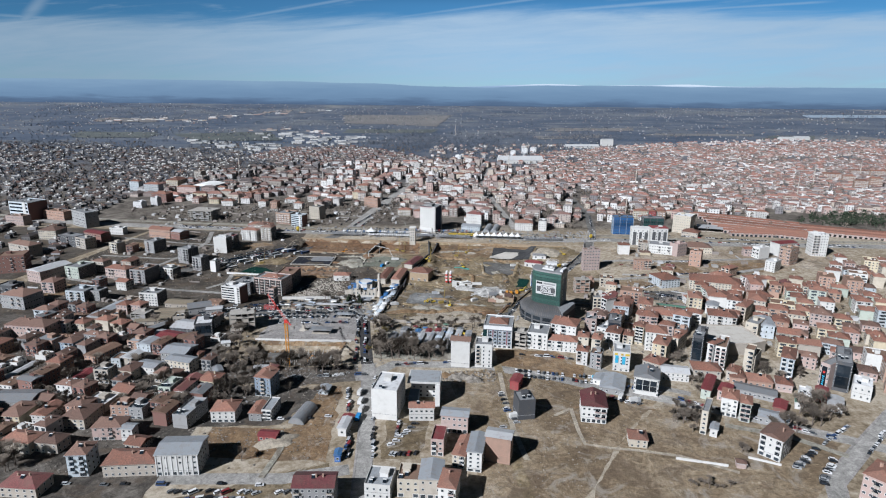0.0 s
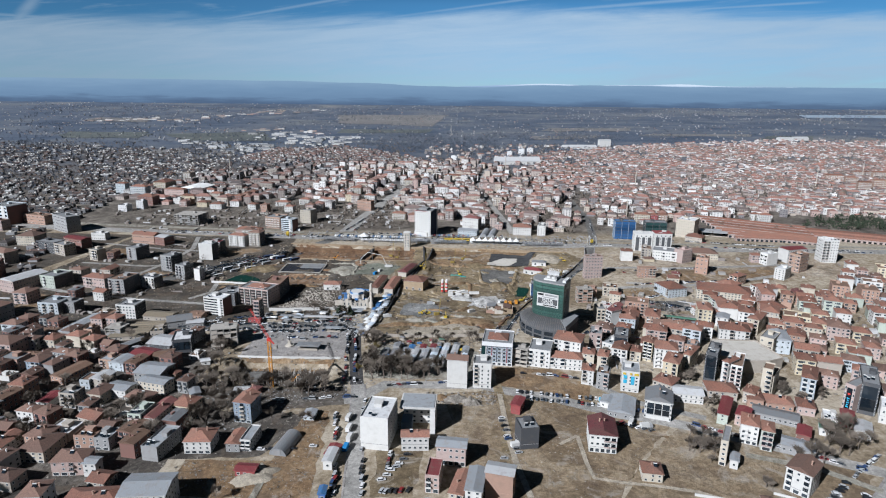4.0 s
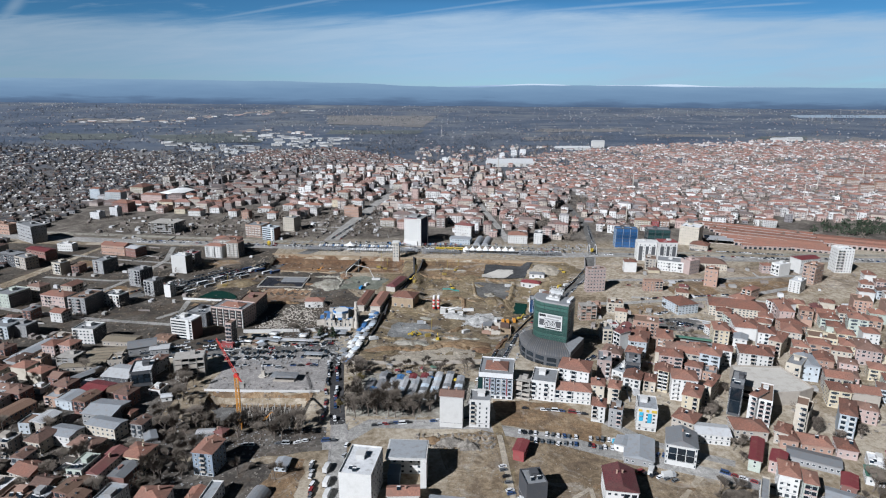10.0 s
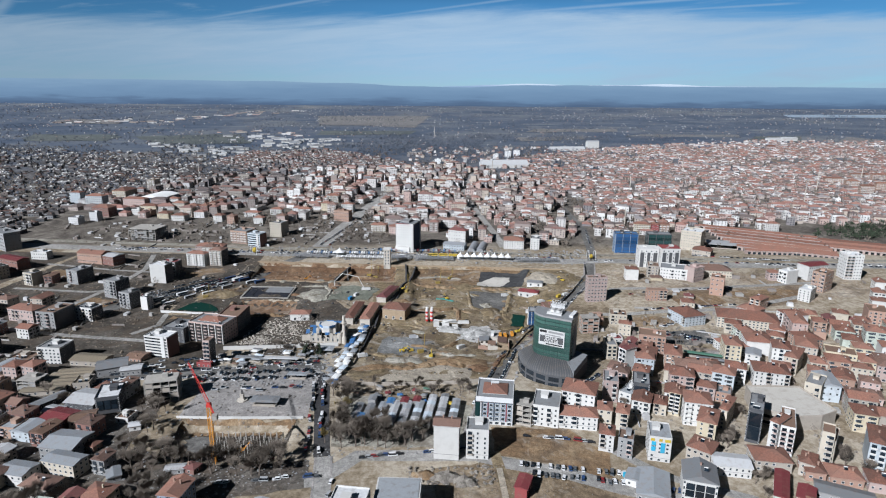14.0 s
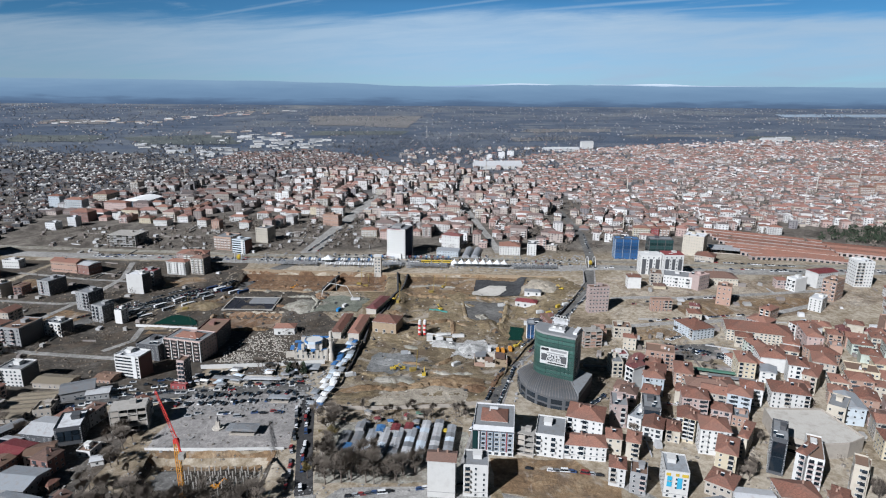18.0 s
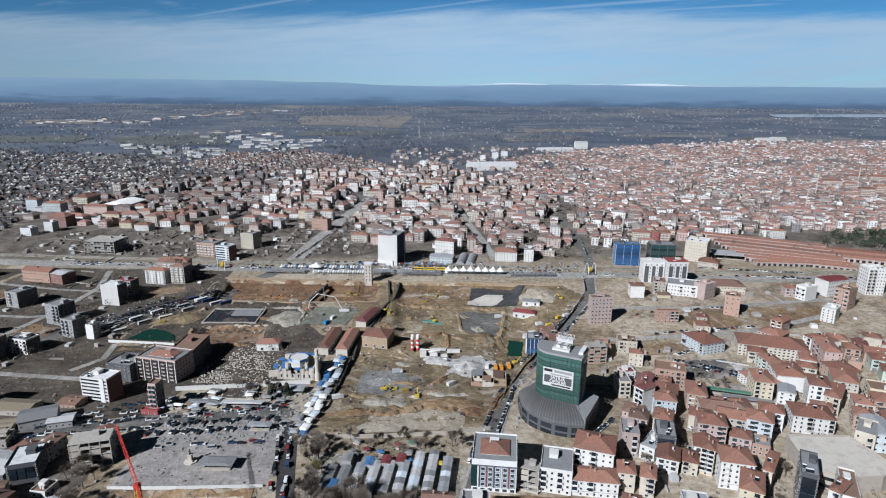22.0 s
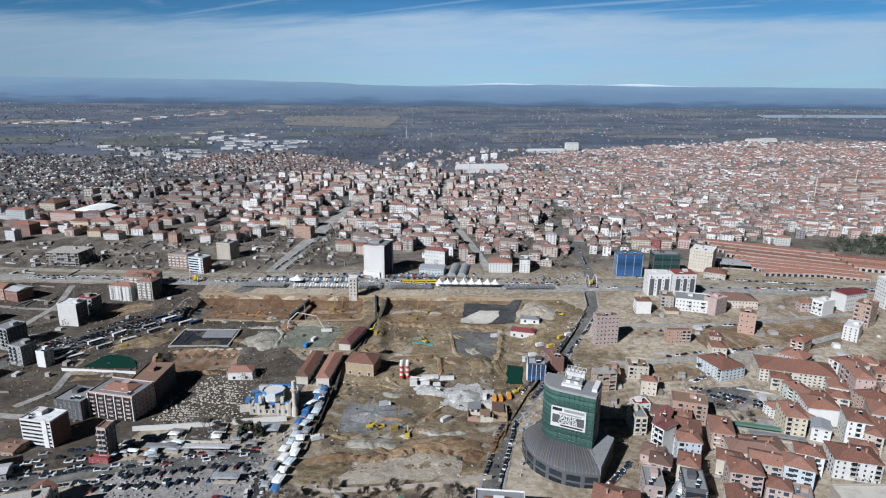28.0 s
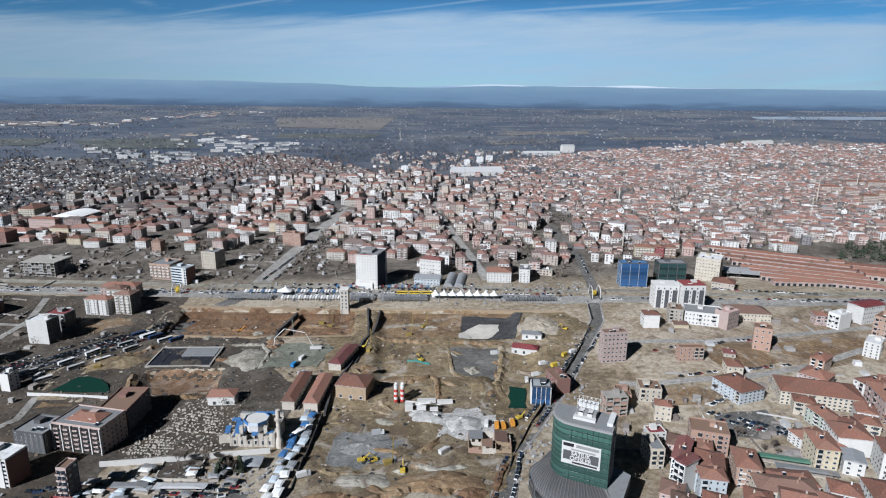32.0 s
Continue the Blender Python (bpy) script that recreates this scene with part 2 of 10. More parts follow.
surface("bark", (0.11, 0.09, 0.075), var=0.3, grain=6)
# twig colour blued for distance haze
surface("hazed_twigs", (0.052, 0.06, 0.076), var=0.3, grain=0.3, stain=0.0, tint=0.3)
surface("twigs", (0.125, 0.104, 0.084), var=0.3, grain=0.6, stain=0.0, tint=0.3)
surface("twigs_yellow", (0.173, 0.137, 0.0576), var=0.3, grain=0.6, stain=0.0, tint=0.25)
surface("needles", (0.0252, 0.036, 0.0202), var=0.35, grain=0.8, stain=0.0, tint=0.3)
surface("lining", (0.016, 0.018, 0.024), var=0.3, rough=0.8, spec=0.1)
surface("navy_panel", (0.028, 0.036, 0.056), var=0.15, rough=0.9, spec=0.1)
surface("podium_grey", (0.06, 0.062, 0.066), var=0.15, stain=0.3)
surface("podium_ribs", (0.095, 0.092, 0.09), var=0.15, stain=0.3)
glass("pane", (0.0324, 0.0396, 0.0468))
glass("pane_blue", (0.0216, 0.0612, 0.144))
glass("pane_green", (0.0144, 0.036, 0.036))
glass("tower_green", (0.034, 0.074, 0.062), 0.32)
glass("tower_green_dark", (0.02, 0.046, 0.04), 0.3)
glass("pane_dark", (0.0108, 0.0158, 0.0216))
glass("water", (0.012, 0.05, 0.034), 0.16)
CAR = dict(white=(0.504, 0.504, 0.504), silver=(0.288, 0.295, 0.302), black=(0.0144, 0.0144, 0.0158), grey=(0.0864, 0.09, 0.0936), red=(0.17, 0.022, 0.022), blue=(0.025, 0.05, 0.12), yellow=(0.504, 0.36, 0.0288))
for _n, _c in CAR.items():
    surface("car_" + _n, _c, rough=0.3, var=0.03, stain=0.05, spec=0.5)

soil("earth", [(0.3, (0.121, 0.09, 0.0598)), (0.42, (0.219, 0.167, 0.115)), (0.52, (0.288, 0.242, 0.184)), (0.62, (0.38, 0.334, 0.271)), (0.75, (0.184, 0.161, 0.104))], 0.013, stains=0.6)
soil("earth_brown", [(0.35, (0.12, 0.076, 0.042)), (0.5, (0.18, 0.12, 0.068)), (0.65, (0.24, 0.178, 0.112))], 0.03, stains=0.6)
soil("earth_red", [(0.35, (0.085, 0.048, 0.027)), (0.5, (0.142, 0.084, 0.048)), (0.65, (0.2, 0.136, 0.085))], 0.03, stains=0.3)
soil("earth_grey", [(0.35, (0.162, 0.151, 0.125)), (0.5, (0.238, 0.227, 0.189)), (0.65, (0.302, 0.288, 0.252))], 0.025, stains=0.6)
soil("earth_olive", [(0.35, (0.102, 0.077, 0.043)), (0.47, (0.162, 0.124, 0.073)), (0.56, (0.215, 0.168, 0.102)), (0.66, (0.29, 0.239, 0.163))], 0.02, stains=0.6)
# far field colours, paled and greyed to carry distance haze
soil("field_tan_hazed", [(0.35, (0.128, 0.124, 0.124)), (0.5, (0.15, 0.146, 0.146)), (0.65, (0.178, 0.172, 0.168))], 0.006, 0.03)
soil("field_green_hazed", [(0.35, (0.066, 0.079, 0.082)), (0.5, (0.09, 0.102, 0.1)), (0.65, (0.12, 0.127, 0.12))], 0.006, 0.03)
surface("far_water", (0.252, 0.302, 0.36), rough=0.3)
soil("yard_green", [(0.35, (0.108, 0.112, 0.09)), (0.5, (0.144, 0.151, 0.122)), (0.65, (0.187, 0.191, 0.158))], 0.03)
soil("street_earth", [(0.35, (0.030, 0.028, 0.025)), (0.46, (0.054, 0.048, 0.042)), (0.56, (0.088, 0.078, 0.067)), (0.68, (0.151, 0.137, 0.122))], 0.03, stains=0.45, dust=0.2)
soil("earth_front", [(0.35, (0.090, 0.067, 0.039)), (0.47, (0.138, 0.106, 0.065)), (0.56, (0.179, 0.144, 0.095)), (0.66, (0.248, 0.211, 0.153))], 0.025, stains=0.75)
soil("earth_lot", [(0.35, (0.120, 0.087, 0.054)), (0.47, (0.178, 0.134, 0.086)), (0.56, (0.228, 0.178, 0.120)), (0.66, (0.300, 0.252, 0.188))], 0.022, stains=0.55)
soil("earth_dark", [(0.35, (0.032, 0.028, 0.023)), (0.47, (0.053, 0.046, 0.038)), (0.56, (0.077, 0.068, 0.057)), (0.68, (0.122, 0.11, 0.096))], 0.025, stains=0.5, dust=0.1)
# dark asphalt with the street's deep shade mixed into its colour
soil("asphalt_shaded", [(0.35, (0.022, 0.022, 0.024)), (0.5, (0.034, 0.034, 0.036)), (0.65, (0.055, 0.054, 0.054))], 0.03, bump=0.15)
soil("sand", [(0.35, (0.26, 0.225, 0.178)), (0.55, (0.32, 0.283, 0.226)), (0.7, (0.38, 0.343, 0.285))], 0.05)
soil("gravel_white", [(0.35, (0.27, 0.265, 0.255)), (0.55, (0.38, 0.375, 0.36)), (0.7, (0.48, 0.47, 0.45))], 0.08)
soil("gravel_blue", [(0.35, (0.12, 0.125, 0.125)), (0.55, (0.19, 0.19, 0.185)), (0.7, (0.26, 0.26, 0.25))], 0.08)
soil("asphalt", [(0.35, (0.0677, 0.0655, 0.0634)), (0.5, (0.108, 0.105, 0.0994)), (0.65, (0.153, 0.148, 0.14))], 0.03, bump=0.15)
soil("asphalt_pale", [(0.35, (0.187, 0.183, 0.168)), (0.5, (0.243, 0.234, 0.22)), (0.65, (0.3, 0.29, 0.271))], 0.03, bump=0.15)
soil("paving", [(0.35, (0.185, 0.176, 0.167)), (0.5, (0.233, 0.220, 0.211)), (0.65, (0.282, 0.262, 0.246))], 0.05, bump=0.15)
soil("membrane", [(0.35, (0.0288, 0.0302, 0.0324)), (0.5, (0.0432, 0.0446, 0.0475)), (0.65, (0.072, 0.072, 0.072))], 0.03, bump=0.2)
soil("rubble", [(0.3, (0.117, 0.104, 0.091)), (0.5, (0.214, 0.194, 0.168)), (0.7, (0.324, 0.298, 0.266))], 0.3, 1.2, bump=1.0)

# ---- mesh helpers ----
class Geo:
    """Collects vertices and faces; mats holds each face's material slot."""

    def __init__(self):
        self.v, self.f, self.m = [], [], []

    def face(self, pts, mi=0):
        i = len(self.v)
        self.v += [tuple(p) for p in pts]
        self.f.append(tuple(range(i, i + len(pts))))
        self.m.append(mi)

    def box(self, x, y, z, sx, sy, sz, mi=0, turn=0.0, top=None):
        """A block on z, centred on x, y; top scales its upper face."""
        i = len(self.v)
        c, s = math.cos(turn), math.sin(turn)
        k = 1.0 if top is None else top
        for dz, q in ((0, 1.0), (sz, k)):
            for dx, dy in ((-.5, -.5), (.5, -.5), (.5, .5), (-.5, .5)):
                px, py = dx * sx * q, dy * sy * q
                self.v.append((x + px * c - py * s, y + px * s + py * c, z + dz))
        for q in ((0, 3, 2, 1), (4, 5, 6, 7), (0, 1, 5, 4), (1, 2, 6, 5), (2, 3, 7, 6), (3, 0, 4, 7)):
            self.f.append(tuple(i + j for j in q))
            self.m.append(mi)

    def tube(self, p, q, r0, r1, n=6, mi=0, cap=True):
        p, q = Vector(p), Vector(q)
        d = (q - p).normalized()
        a = d.orthogonal().normalized()
        b = d.cross(a)
        i = len(self.v)
        for c, r in ((p, r0), (q, r1)):
            for j in range(n):
                t = 2 * math.pi * j / n
                self.v.append(tuple(c + (a * math.cos(t) + b * math.sin(t)) * r))
        for j in range(n):
            self.f.append((i + j, i + (j + 1) % n, i + n + (j + 1) % n, i + n + j))
            self.m.append(mi)
        if cap:
            self.f.append(tuple(i + n + j for j in range(n)))
            self.m.append(mi)
            self.f.append(tuple(i + j for j in reversed(range(n))))
            self.m.append(mi)

    def prism(self, pts, z0, z1, mi=0, mi_top=None):
        """A solid over the polygon pts (counter-clockwise)."""
        n = len(pts)
        i = len(self.v)
        self.v += [(x, y, z0) for x, y in pts] + [(x, y, z1) for x, y in pts]
        for j in range(n):
            self.f.append((i + j, i + (j + 1) % n, i + n + (j + 1) % n, i + n + j))
            self.m.append(mi)
        self.f.append(tuple(i + n + j for j in range(n)))
        self.m.append(mi if mi_top is None else mi_top)
        self.f.append(tuple(i + j for j in reversed(range(n))))
        self.m.append(mi)

    def block(self, w, d, h, p=0.0, t=.24):
        """A house body in one closed skin, with a parapet of height p round its flat top."""
        i = len(self.v)
        for z, q in ((0, 0), (h + p, 0), (h + p, t), (h, t)):
            self.v += [(sx * (w / 2 - q), sy * (d / 2 - q), z) for sx, sy in ((-1, -1), (1, -1), (1, 1), (-1, 1))]
        for k in range(3):
            for j in range(4):
                a, b = i + k * 4 + j, i + k * 4 + (j + 1) % 4
                self.f.append((a, b, b + 4, a + 4))
                self.m.append(0)
        self.f += [(i + 12, i + 13, i + 14, i + 15), (i + 3, i + 2, i + 1, i)]
        self.m += [0, 0]

    def mesh(self, name, *mats, smooth=False):
        me = bpy.data.meshes.new(name)
        me.from_pydata(self.v, [], self.f)
        for m in mats:
            me.materials.append(MATS[m])
        if len(mats) > 1:
            me.polygons.foreach_set("material_index", self.m)
        if smooth:
            me.polygons.foreach_set("use_smooth", [True] * len(self.f))
        me.update()
        return me


def part(name, mesh, parent, m=None, label="", kind=""):
    ob = new(name, mesh)
    ob.parent = parent
    if m is not None:
        ob.matrix_basis = m
    if label or kind:
        tagged(ob, label, kind=kind)
    return ob


def rot2(x, y, deg):
    c, s = math.cos(radians(deg)), math.sin(radians(deg))
    return x * c - y * s, x * s + y * c


# ---- windows, shared meshes ----
def window_mesh(pane="pane"):
    """A unit window, 1 wide and 1 high, glass set back in a frame, facing -y."""
    g = Geo()
    t, d = 0.09, 0.1
    for x, z, sx, sz in ((0, 0, 1, t), (0, 1 - t, 1, t), (-.5 + t / 2, t, t, 1 - 2 * t), (.5 - t / 2, t, t, 1 - 2 * t)):
        g.box(x, -d / 2, z, sx, d, sz, 0)
    g.face([(-.5 + t, -.02, t), (.5 - t, -.02, t), (.5 - t, -.02, 1 - t), (-.5 + t, -.02, 1 - t)], 1)
    return g.mesh("window", "white_paint", pane)


WINDOW = window_mesh()


def add_window(g, x, z, w, h, m, mi_frame, mi_pane):
    """The same window written into a joined mesh; m takes it to its wall."""
    i = len(g.v)
    d = 0.06
    pts = [(x - w / 2, -d, z), (x + w / 2, -d, z), (x + w / 2, -d, z + h), (x - w / 2, -d, z + h)]
    b = 0.1
    ins = [(x - w / 2 + b, -d - .01, z + b), (x + w / 2 - b, -d - .01, z + b), (x + w / 2 - b, -d - .01, z + h - b), (x - w / 2 + b, -d - .01, z + h - b)]
    bk = [(x - w / 2, 0, z), (x + w / 2, 0, z), (x + w / 2, 0, z + h), (x - w / 2, 0, z + h)]
    g.v += [tuple(m @ Vector(p)) for p in pts + ins + bk]
    g.f += [(i, i + 1, i + 2, i + 3), (i + 4, i + 5, i + 6, i + 7), (i + 8, i + 9, i + 1, i), (i + 3, i + 2, i + 10, i + 11), (i + 8, i, i + 3, i + 11), (i + 1, i + 9, i + 10, i + 2)]
    g.m += [mi_frame, mi_pane, mi_frame, mi_frame, mi_frame, mi_frame]


def roof_geo(w, d, h, kind, over=0.6):
    """Hip or gable roof over a w x d house with its eaves at h: slopes with thickness and a fascia."""
    g = Geo()
    a, b = w / 2 + over, d / 2 + over
    t = 0.22
    along = w >= d
    rise = min(w, d) * (0.2 if kind != "metal" else 0.1) + 0.2
    if along:
        e = a - (b if kind == "hip" else 0)
        r0, r1 = (-e, 0, h + t + rise), (e, 0, h + t + rise)
    else:
        e = b - (a if kind == "hip" else 0)
        r0, r1 = (0, -e, h + t + rise), (0, e, h + t + rise)
    c = [(-a, -b, h + t), (a, -b, h + t), (a, b, h + t), (-a, b, h + t)]
    lo = [(x, y, h) for x, y, _ in c]
    if along:
        g.face([c[0], c[1], r1, r0])
        g.face([c[2], c[3], r0, r1])
        g.face([c[1], c[2], r1])
        g.face([c[3], c[0], r0])
    else:
        g.face([c[1], c[2], r1, r0])
        g.face([c[3], c[0], r0, r1])
        g.face([c[0], c[1], r0])
        g.face([c[2], c[3], r1])
    for j in range(4):
        g.face([lo[j], lo[(j + 1) % 4], c[(j + 1) % 4], c[j]], 1)
    g.face(lo[::-1], 1)
    return g, rise, along


WORDS = dict(white="white", cream="cream", beige="beige", grey="grey", pink="pink", rose="dusty pink", brick="bare brick", paleblue="pale blue", steelblue="steel blue",
             palegreen="pale green", yellow="pale yellow", orange="orange", charcoal="dark grey", maroon="dark brown", red="dark red", blue="blue", hotelwhite="light grey")
NUM = ["", "single", "two", "three", "four", "five", "six", "seven", "eight", "nine", "ten", "eleven", "twelve", "thirteen", "fourteen"]
COLW = dict(tan="tan", tile="red", brown="brown", maroon="dark red", pale="pale grey", white="white", grey="grey", blue="blue", green="green", rose="pink")
FOOT = []          # footprints: x, y, radius
rng = random.Random(7)


def tank(parent, x, y, z):
    """A solar water heater: tilted collector and a drum on legs."""
    g = Geo()
    g.face([(x - .9, y - .8, z + .25), (x + .9, y - .8, z + .25), (x + .9, y + .5, z + 1.15), (x - .9, y + .5, z + 1.15)], 1)
    g.box(x - .8, y + .5, z, .08, .08, 1.15, 0)
    g.box(x + .8, y + .5, z, .08, .08, 1.15, 0)
    g.tube((x - .9, y + .7, z + 1.3), (x + .9, y + .7, z + 1.3), .3, .3, 8, 0)
    part("solar_heater", g.mesh("solar_heater", "white_paint", "pane_dark"), parent)


def house(x, y, turn, w, d, h, floors, wall, roof, rcol, style=""):
    FOOT.append((x, y, w, d, turn))
    near = y < 395
    kind_word = "apartment building" if floors >= 4 else ("house" if floors >= 2 else "shed")
    name = kind_word.replace(" ", "_")
    if style in ("glass", "glassy", "fins", "strips", "darkpanels", "mall", "sign"):
        kind_word, name = "office building", "office_building"
    root = new(name)
    root.matrix_basis = pose(x, y, ground_z(x, y) - .15, 0, 0, turn)
    wallw = {"bluglass": "blue glass", "greenglass": "green glass", "blueglass": "blue glass"}.get(wall, WORDS.get(wall, wall))
    rw = {"hip": "tiled hip roof", "gable": "gabled roof", "flat": "flat roof", "metal": "sheet metal roof"}[roof]
    tagged(root, f"{wallw} {NUM[floors]}-storey {kind_word} with {COLW[rcol]} {rw}", kind_word.split()[-1] if kind_word != "shed" else "shed", "buildings of the town")
    wmat = "wall_" + wall if "wall_" + wall in MATS else "wall_charcoal"
    fh = h / floors
    g = Geo()
    ruin = style == "ruin"
    # --- walls
    if ruin:
        for i in range(floors + 1):
            g.box(0, 0, max(0, i * fh - .25), w, d, .25, 1)
        nx, ny = max(2, round(w / 4.5)), max(2, round(d / 4.5))
        for i in range(nx + 1):
            for j in range(ny + 1):
                if i in (0, nx) or j in (0, ny):
                    g.box(-w / 2 + .25 + i * (w - .5) / nx, -d / 2 + .25 + j * (d - .5) / ny, 0, .42, .42, h - .25, 1)
        for i in range(floors):
            for j in range(nx):
                if rng.random() < 0.55:
                    g.box(-w / 2 + .25 + (j + .5) * (w - .5) / nx, -d / 2 + .3, i * fh + .002, (w - .5) / nx - .45, .2, fh * rng.choice((.4, .72)), 0)
            for j in range(ny):
                for sx in (-1, 1):
                    if rng.random() < 0.6:
                        g.box(sx * (w / 2 - .3), -d / 2 + .25 + (j + .5) * (d - .5) / ny, i * fh + .002, .2, (d - .5) / ny - .45, fh * rng.choice((.4, .72)), 0)
        # near-black core paints the unlit inside of the frame
        g.box(0, 1, 0, w * .5, d * .4, h - .3, 2)
        part("frame", g.mesh("frame", wmat, "concrete", "dark_void"), root, label="bare concrete frame with broken infill", kind="stuff")
        part("roof_slab", (lambda q: (q.box(0, 0, h + .004, w * .96, d * .96, .2), q.box(w * .1, d * .1, h + .2, 3.4, 3.0, 2.2))[0] or q.mesh("roof_slab", "concrete"))(Geo()), root)
        return root
    if roof == "flat":
        g.block(w, d, h, .9)
    else:
        g.box(0, 0, 0, w, d, h, 0)
    for i in range(1, floors):
        if style not in ("glassy", "fins") and i == 1 and y < 440:
            q = Geo()
            q.box(0, 0, i * fh - .1, w + .16, d + .16, .2)
            part("string_course", q.mesh("string_course", "wall_grey" if wall in ("white", "charcoal") else wmat), root)
    if roof in ("gable", "metal"):
        gg, rise, along = roof_geo(w, d, h, roof)
        if along:
            for sx in (-1, 1):
                g.face([(sx * w / 2, -d / 2, h), (sx * w / 2, d / 2, h), (sx * w / 2, 0, h + rise)][::sx], 0)
        else:
            for sy in (-1, 1):
                g.face([(-w / 2, sy * d / 2, h), (w / 2, sy * d / 2, h), (0, sy * d / 2, h + rise)][::-sy], 0)
    part("body", g.mesh("body", wmat, "wall_grey" if wall in ("white", "charcoal") else wmat), root)
    # --- roof
    if roof == "flat":
        q = Geo()
        q.box(0, 0, h + .004, w - .5, d - .5, .12)
        part("roof", q.mesh("roof", "deck_grey" if rcol == "tile" else "deck_" + rcol), root)
        if min(w, d) > 7:
            q = Geo()
            sx = rng.uniform(-.2, .2) * w
            q.box(sx, d * .12, h + .12, min(4.2, w * .35), min(4.5, d * .35), 2.4)
            q.box(sx, d * .12, h + 2.52, min(4.2, w * .35) + .5, min(4.5, d * .35) + .5, .15)
            part("stair_head", q.mesh("stair_head", wmat), root)
            if near or rng.random() < .5:
                for i in range(rng.randint(1, 3)):
                    tank(root, rng.uniform(-.35, .35) * w, -d * rng.uniform(.15, .38), h + .12)
        if rcol == "tile":
            q, _, _ = roof_geo(w * .62, d * .55, h + .5, "hip")
            part("tiled_cap", q.mesh("tiled_cap", "tiles_tile", "wall_white"), root)
    else:
        q, rise, along = roof_geo(w, d, h, roof)
        rm = "tiles_" + rcol if roof != "metal" and "tiles_" + rcol in MATS else "metal_" + rcol
        part("roof", q.mesh("roof", rm, wmat), root)
        if roof != "metal":
            for i in range(rng.randint(1, 2)):
                q = Geo()
                cx, cy = rng.uniform(-.25, .25) * w, rng.uniform(-.15, .15) * d
                q.box(cx, cy, h, .7, .7, rise + 1.2)
                q.box(cx, cy, h + rise + 1.2, .9, .9, .15)
                part("chimney", q.mesh("chimney", "wall_brick"), root)
            if rng.random() < .4:
                tank(root, rng.uniform(-.2, .2) * w, -d * .1, h + rise * .8)
    # --- facades
    faces = [("front", Matrix.Translation((0, -d / 2, 0)), w), ("right", Matrix.Translation((w / 2, 0, 0)) @ Matrix.Rotation(radians(90), 4, "Z"), d),
             ("back", Matrix.Translation((0, d / 2, 0)) @ Matrix.Rotation(radians(180), 4, "Z"), w),
             ("left", Matrix.Translation((-w / 2, 0, 0)) @ Matrix.Rotation(radians(-90), 4, "Z"), d)]
    inner = "right" if x < 0 else "left"
    joined = Geo()
    for fname, fm, fw in faces:
        if fname == "front" and style in ("rosebal", "blank", "slabblank", "glass", "glassy", "stripes", "strips", "fins", "darkpanels", "sign", "mall"):
            continue
        if style in ("glassy", "fins"):
            continue
        if fname in ("right", "left") and wall in ("charcoal",) and style == "blank":
            continue
        if fname != "front" and rng.random() < (.25 if fname != inner else .1) and floors < 6:
            continue
        n = max(1, int((fw - .8) / rng.uniform(2.6, 3.2)))
        ww, wh = rng.choice(((1.2, 1.35), (1.4, 1.4), (1.1, 1.5), (1.6, 1.4)))
        ww = min(ww, fw / n * .62)
        wh = min(wh, fh * .55)
        for i in range(floors):
            shop = i == 0 and fname == "front" and floors > 2
            for j in range(n):
                if rng.random() < .07:
                    continue
                px = -fw / 2 + (j + .5) * fw / n
                z = i * fh + (fh - wh) * .52
                if near and fname in ("front", inner):
                    ob = part("shop_window" if shop else "window", WINDOW, root,
                              fm @ Matrix.Translation((px, 0, .35 if shop else z)) @ Matrix.Diagonal((fw / n * .8 if shop else ww, 1, fh * .7 if shop else wh, 1)))
                else:
                    add_window(joined, px, z, ww, wh, fm, 0, 1)
    if joined.f:
        part("glazing", joined.mesh("glazing", "white_paint", "pane"), root, kind="stuff")
    front = faces[0][1]
    # --- balconies of plain blocks
    if style in ("", "slab") and floors >= 3 and y < 800 and roof != "metal" and rng.random() < .75:
        n = max(2, int(w / 3.6))
        bw = min(2.8, w / n * .86)
        bmats = ("white_paint", rng.choice(("wall_white", "wall_beige", "wall_rose", wmat)), "pane_dark")

        def balcony(q, px, py, z):
            q.box(px, py - .55, z, bw, 1.1, .16, 0)
            q.box(px, py - 1.06, z + .16, bw, .08, .85, 1)
            for sx in (-1, 1):
                q.box(px + sx * (bw / 2 - .04), py - .52, z + .16, .08, 1.0, .85, 1)
            q.box(px, py - .04, z + .16, bw * .8, .12, min(2.2, fh - .4), 2)
        one, tier = Geo(), Geo()
        balcony(one, 0, 0, 0)
        shared = one.mesh("balcony", *bmats)
        for j in sorted({rng.randrange(n), rng.randrange(n)}):
            px = -w / 2 + (j + .5) * w / n
            for i in range(1, floors):
                if y < 360:
                    part("balcony", shared, root, Matrix.Translation((px, -d / 2, i * fh)))
                else:
                    balcony(tier, px, -d / 2, i * fh)
        if tier.f:
            part("balcony_tier", tier.mesh("balcony_tier", *bmats), root, kind="stuff")
    # --- styles
    if style in ("bal", "slabbal", "rosebal"):
        n = max(2, int(w / (5.2 if style == "rosebal" else 4.2)))
        slab = Geo()
        slab.box(0, -.65, 0, 2.9, 1.3, .14, 0)
        slab.box(0, -1.25, .14, 2.9, .1, .8, 1)
        slab.box(-1.4, -.65, .14, .1, 1.1, .8, 1)
        slab.box(1.4, -.65, .14, .1, 1.1, .8, 1)
        sm = slab.mesh("balcony", "white_paint", "wall_rose" if style == "rosebal" else "wall_white")
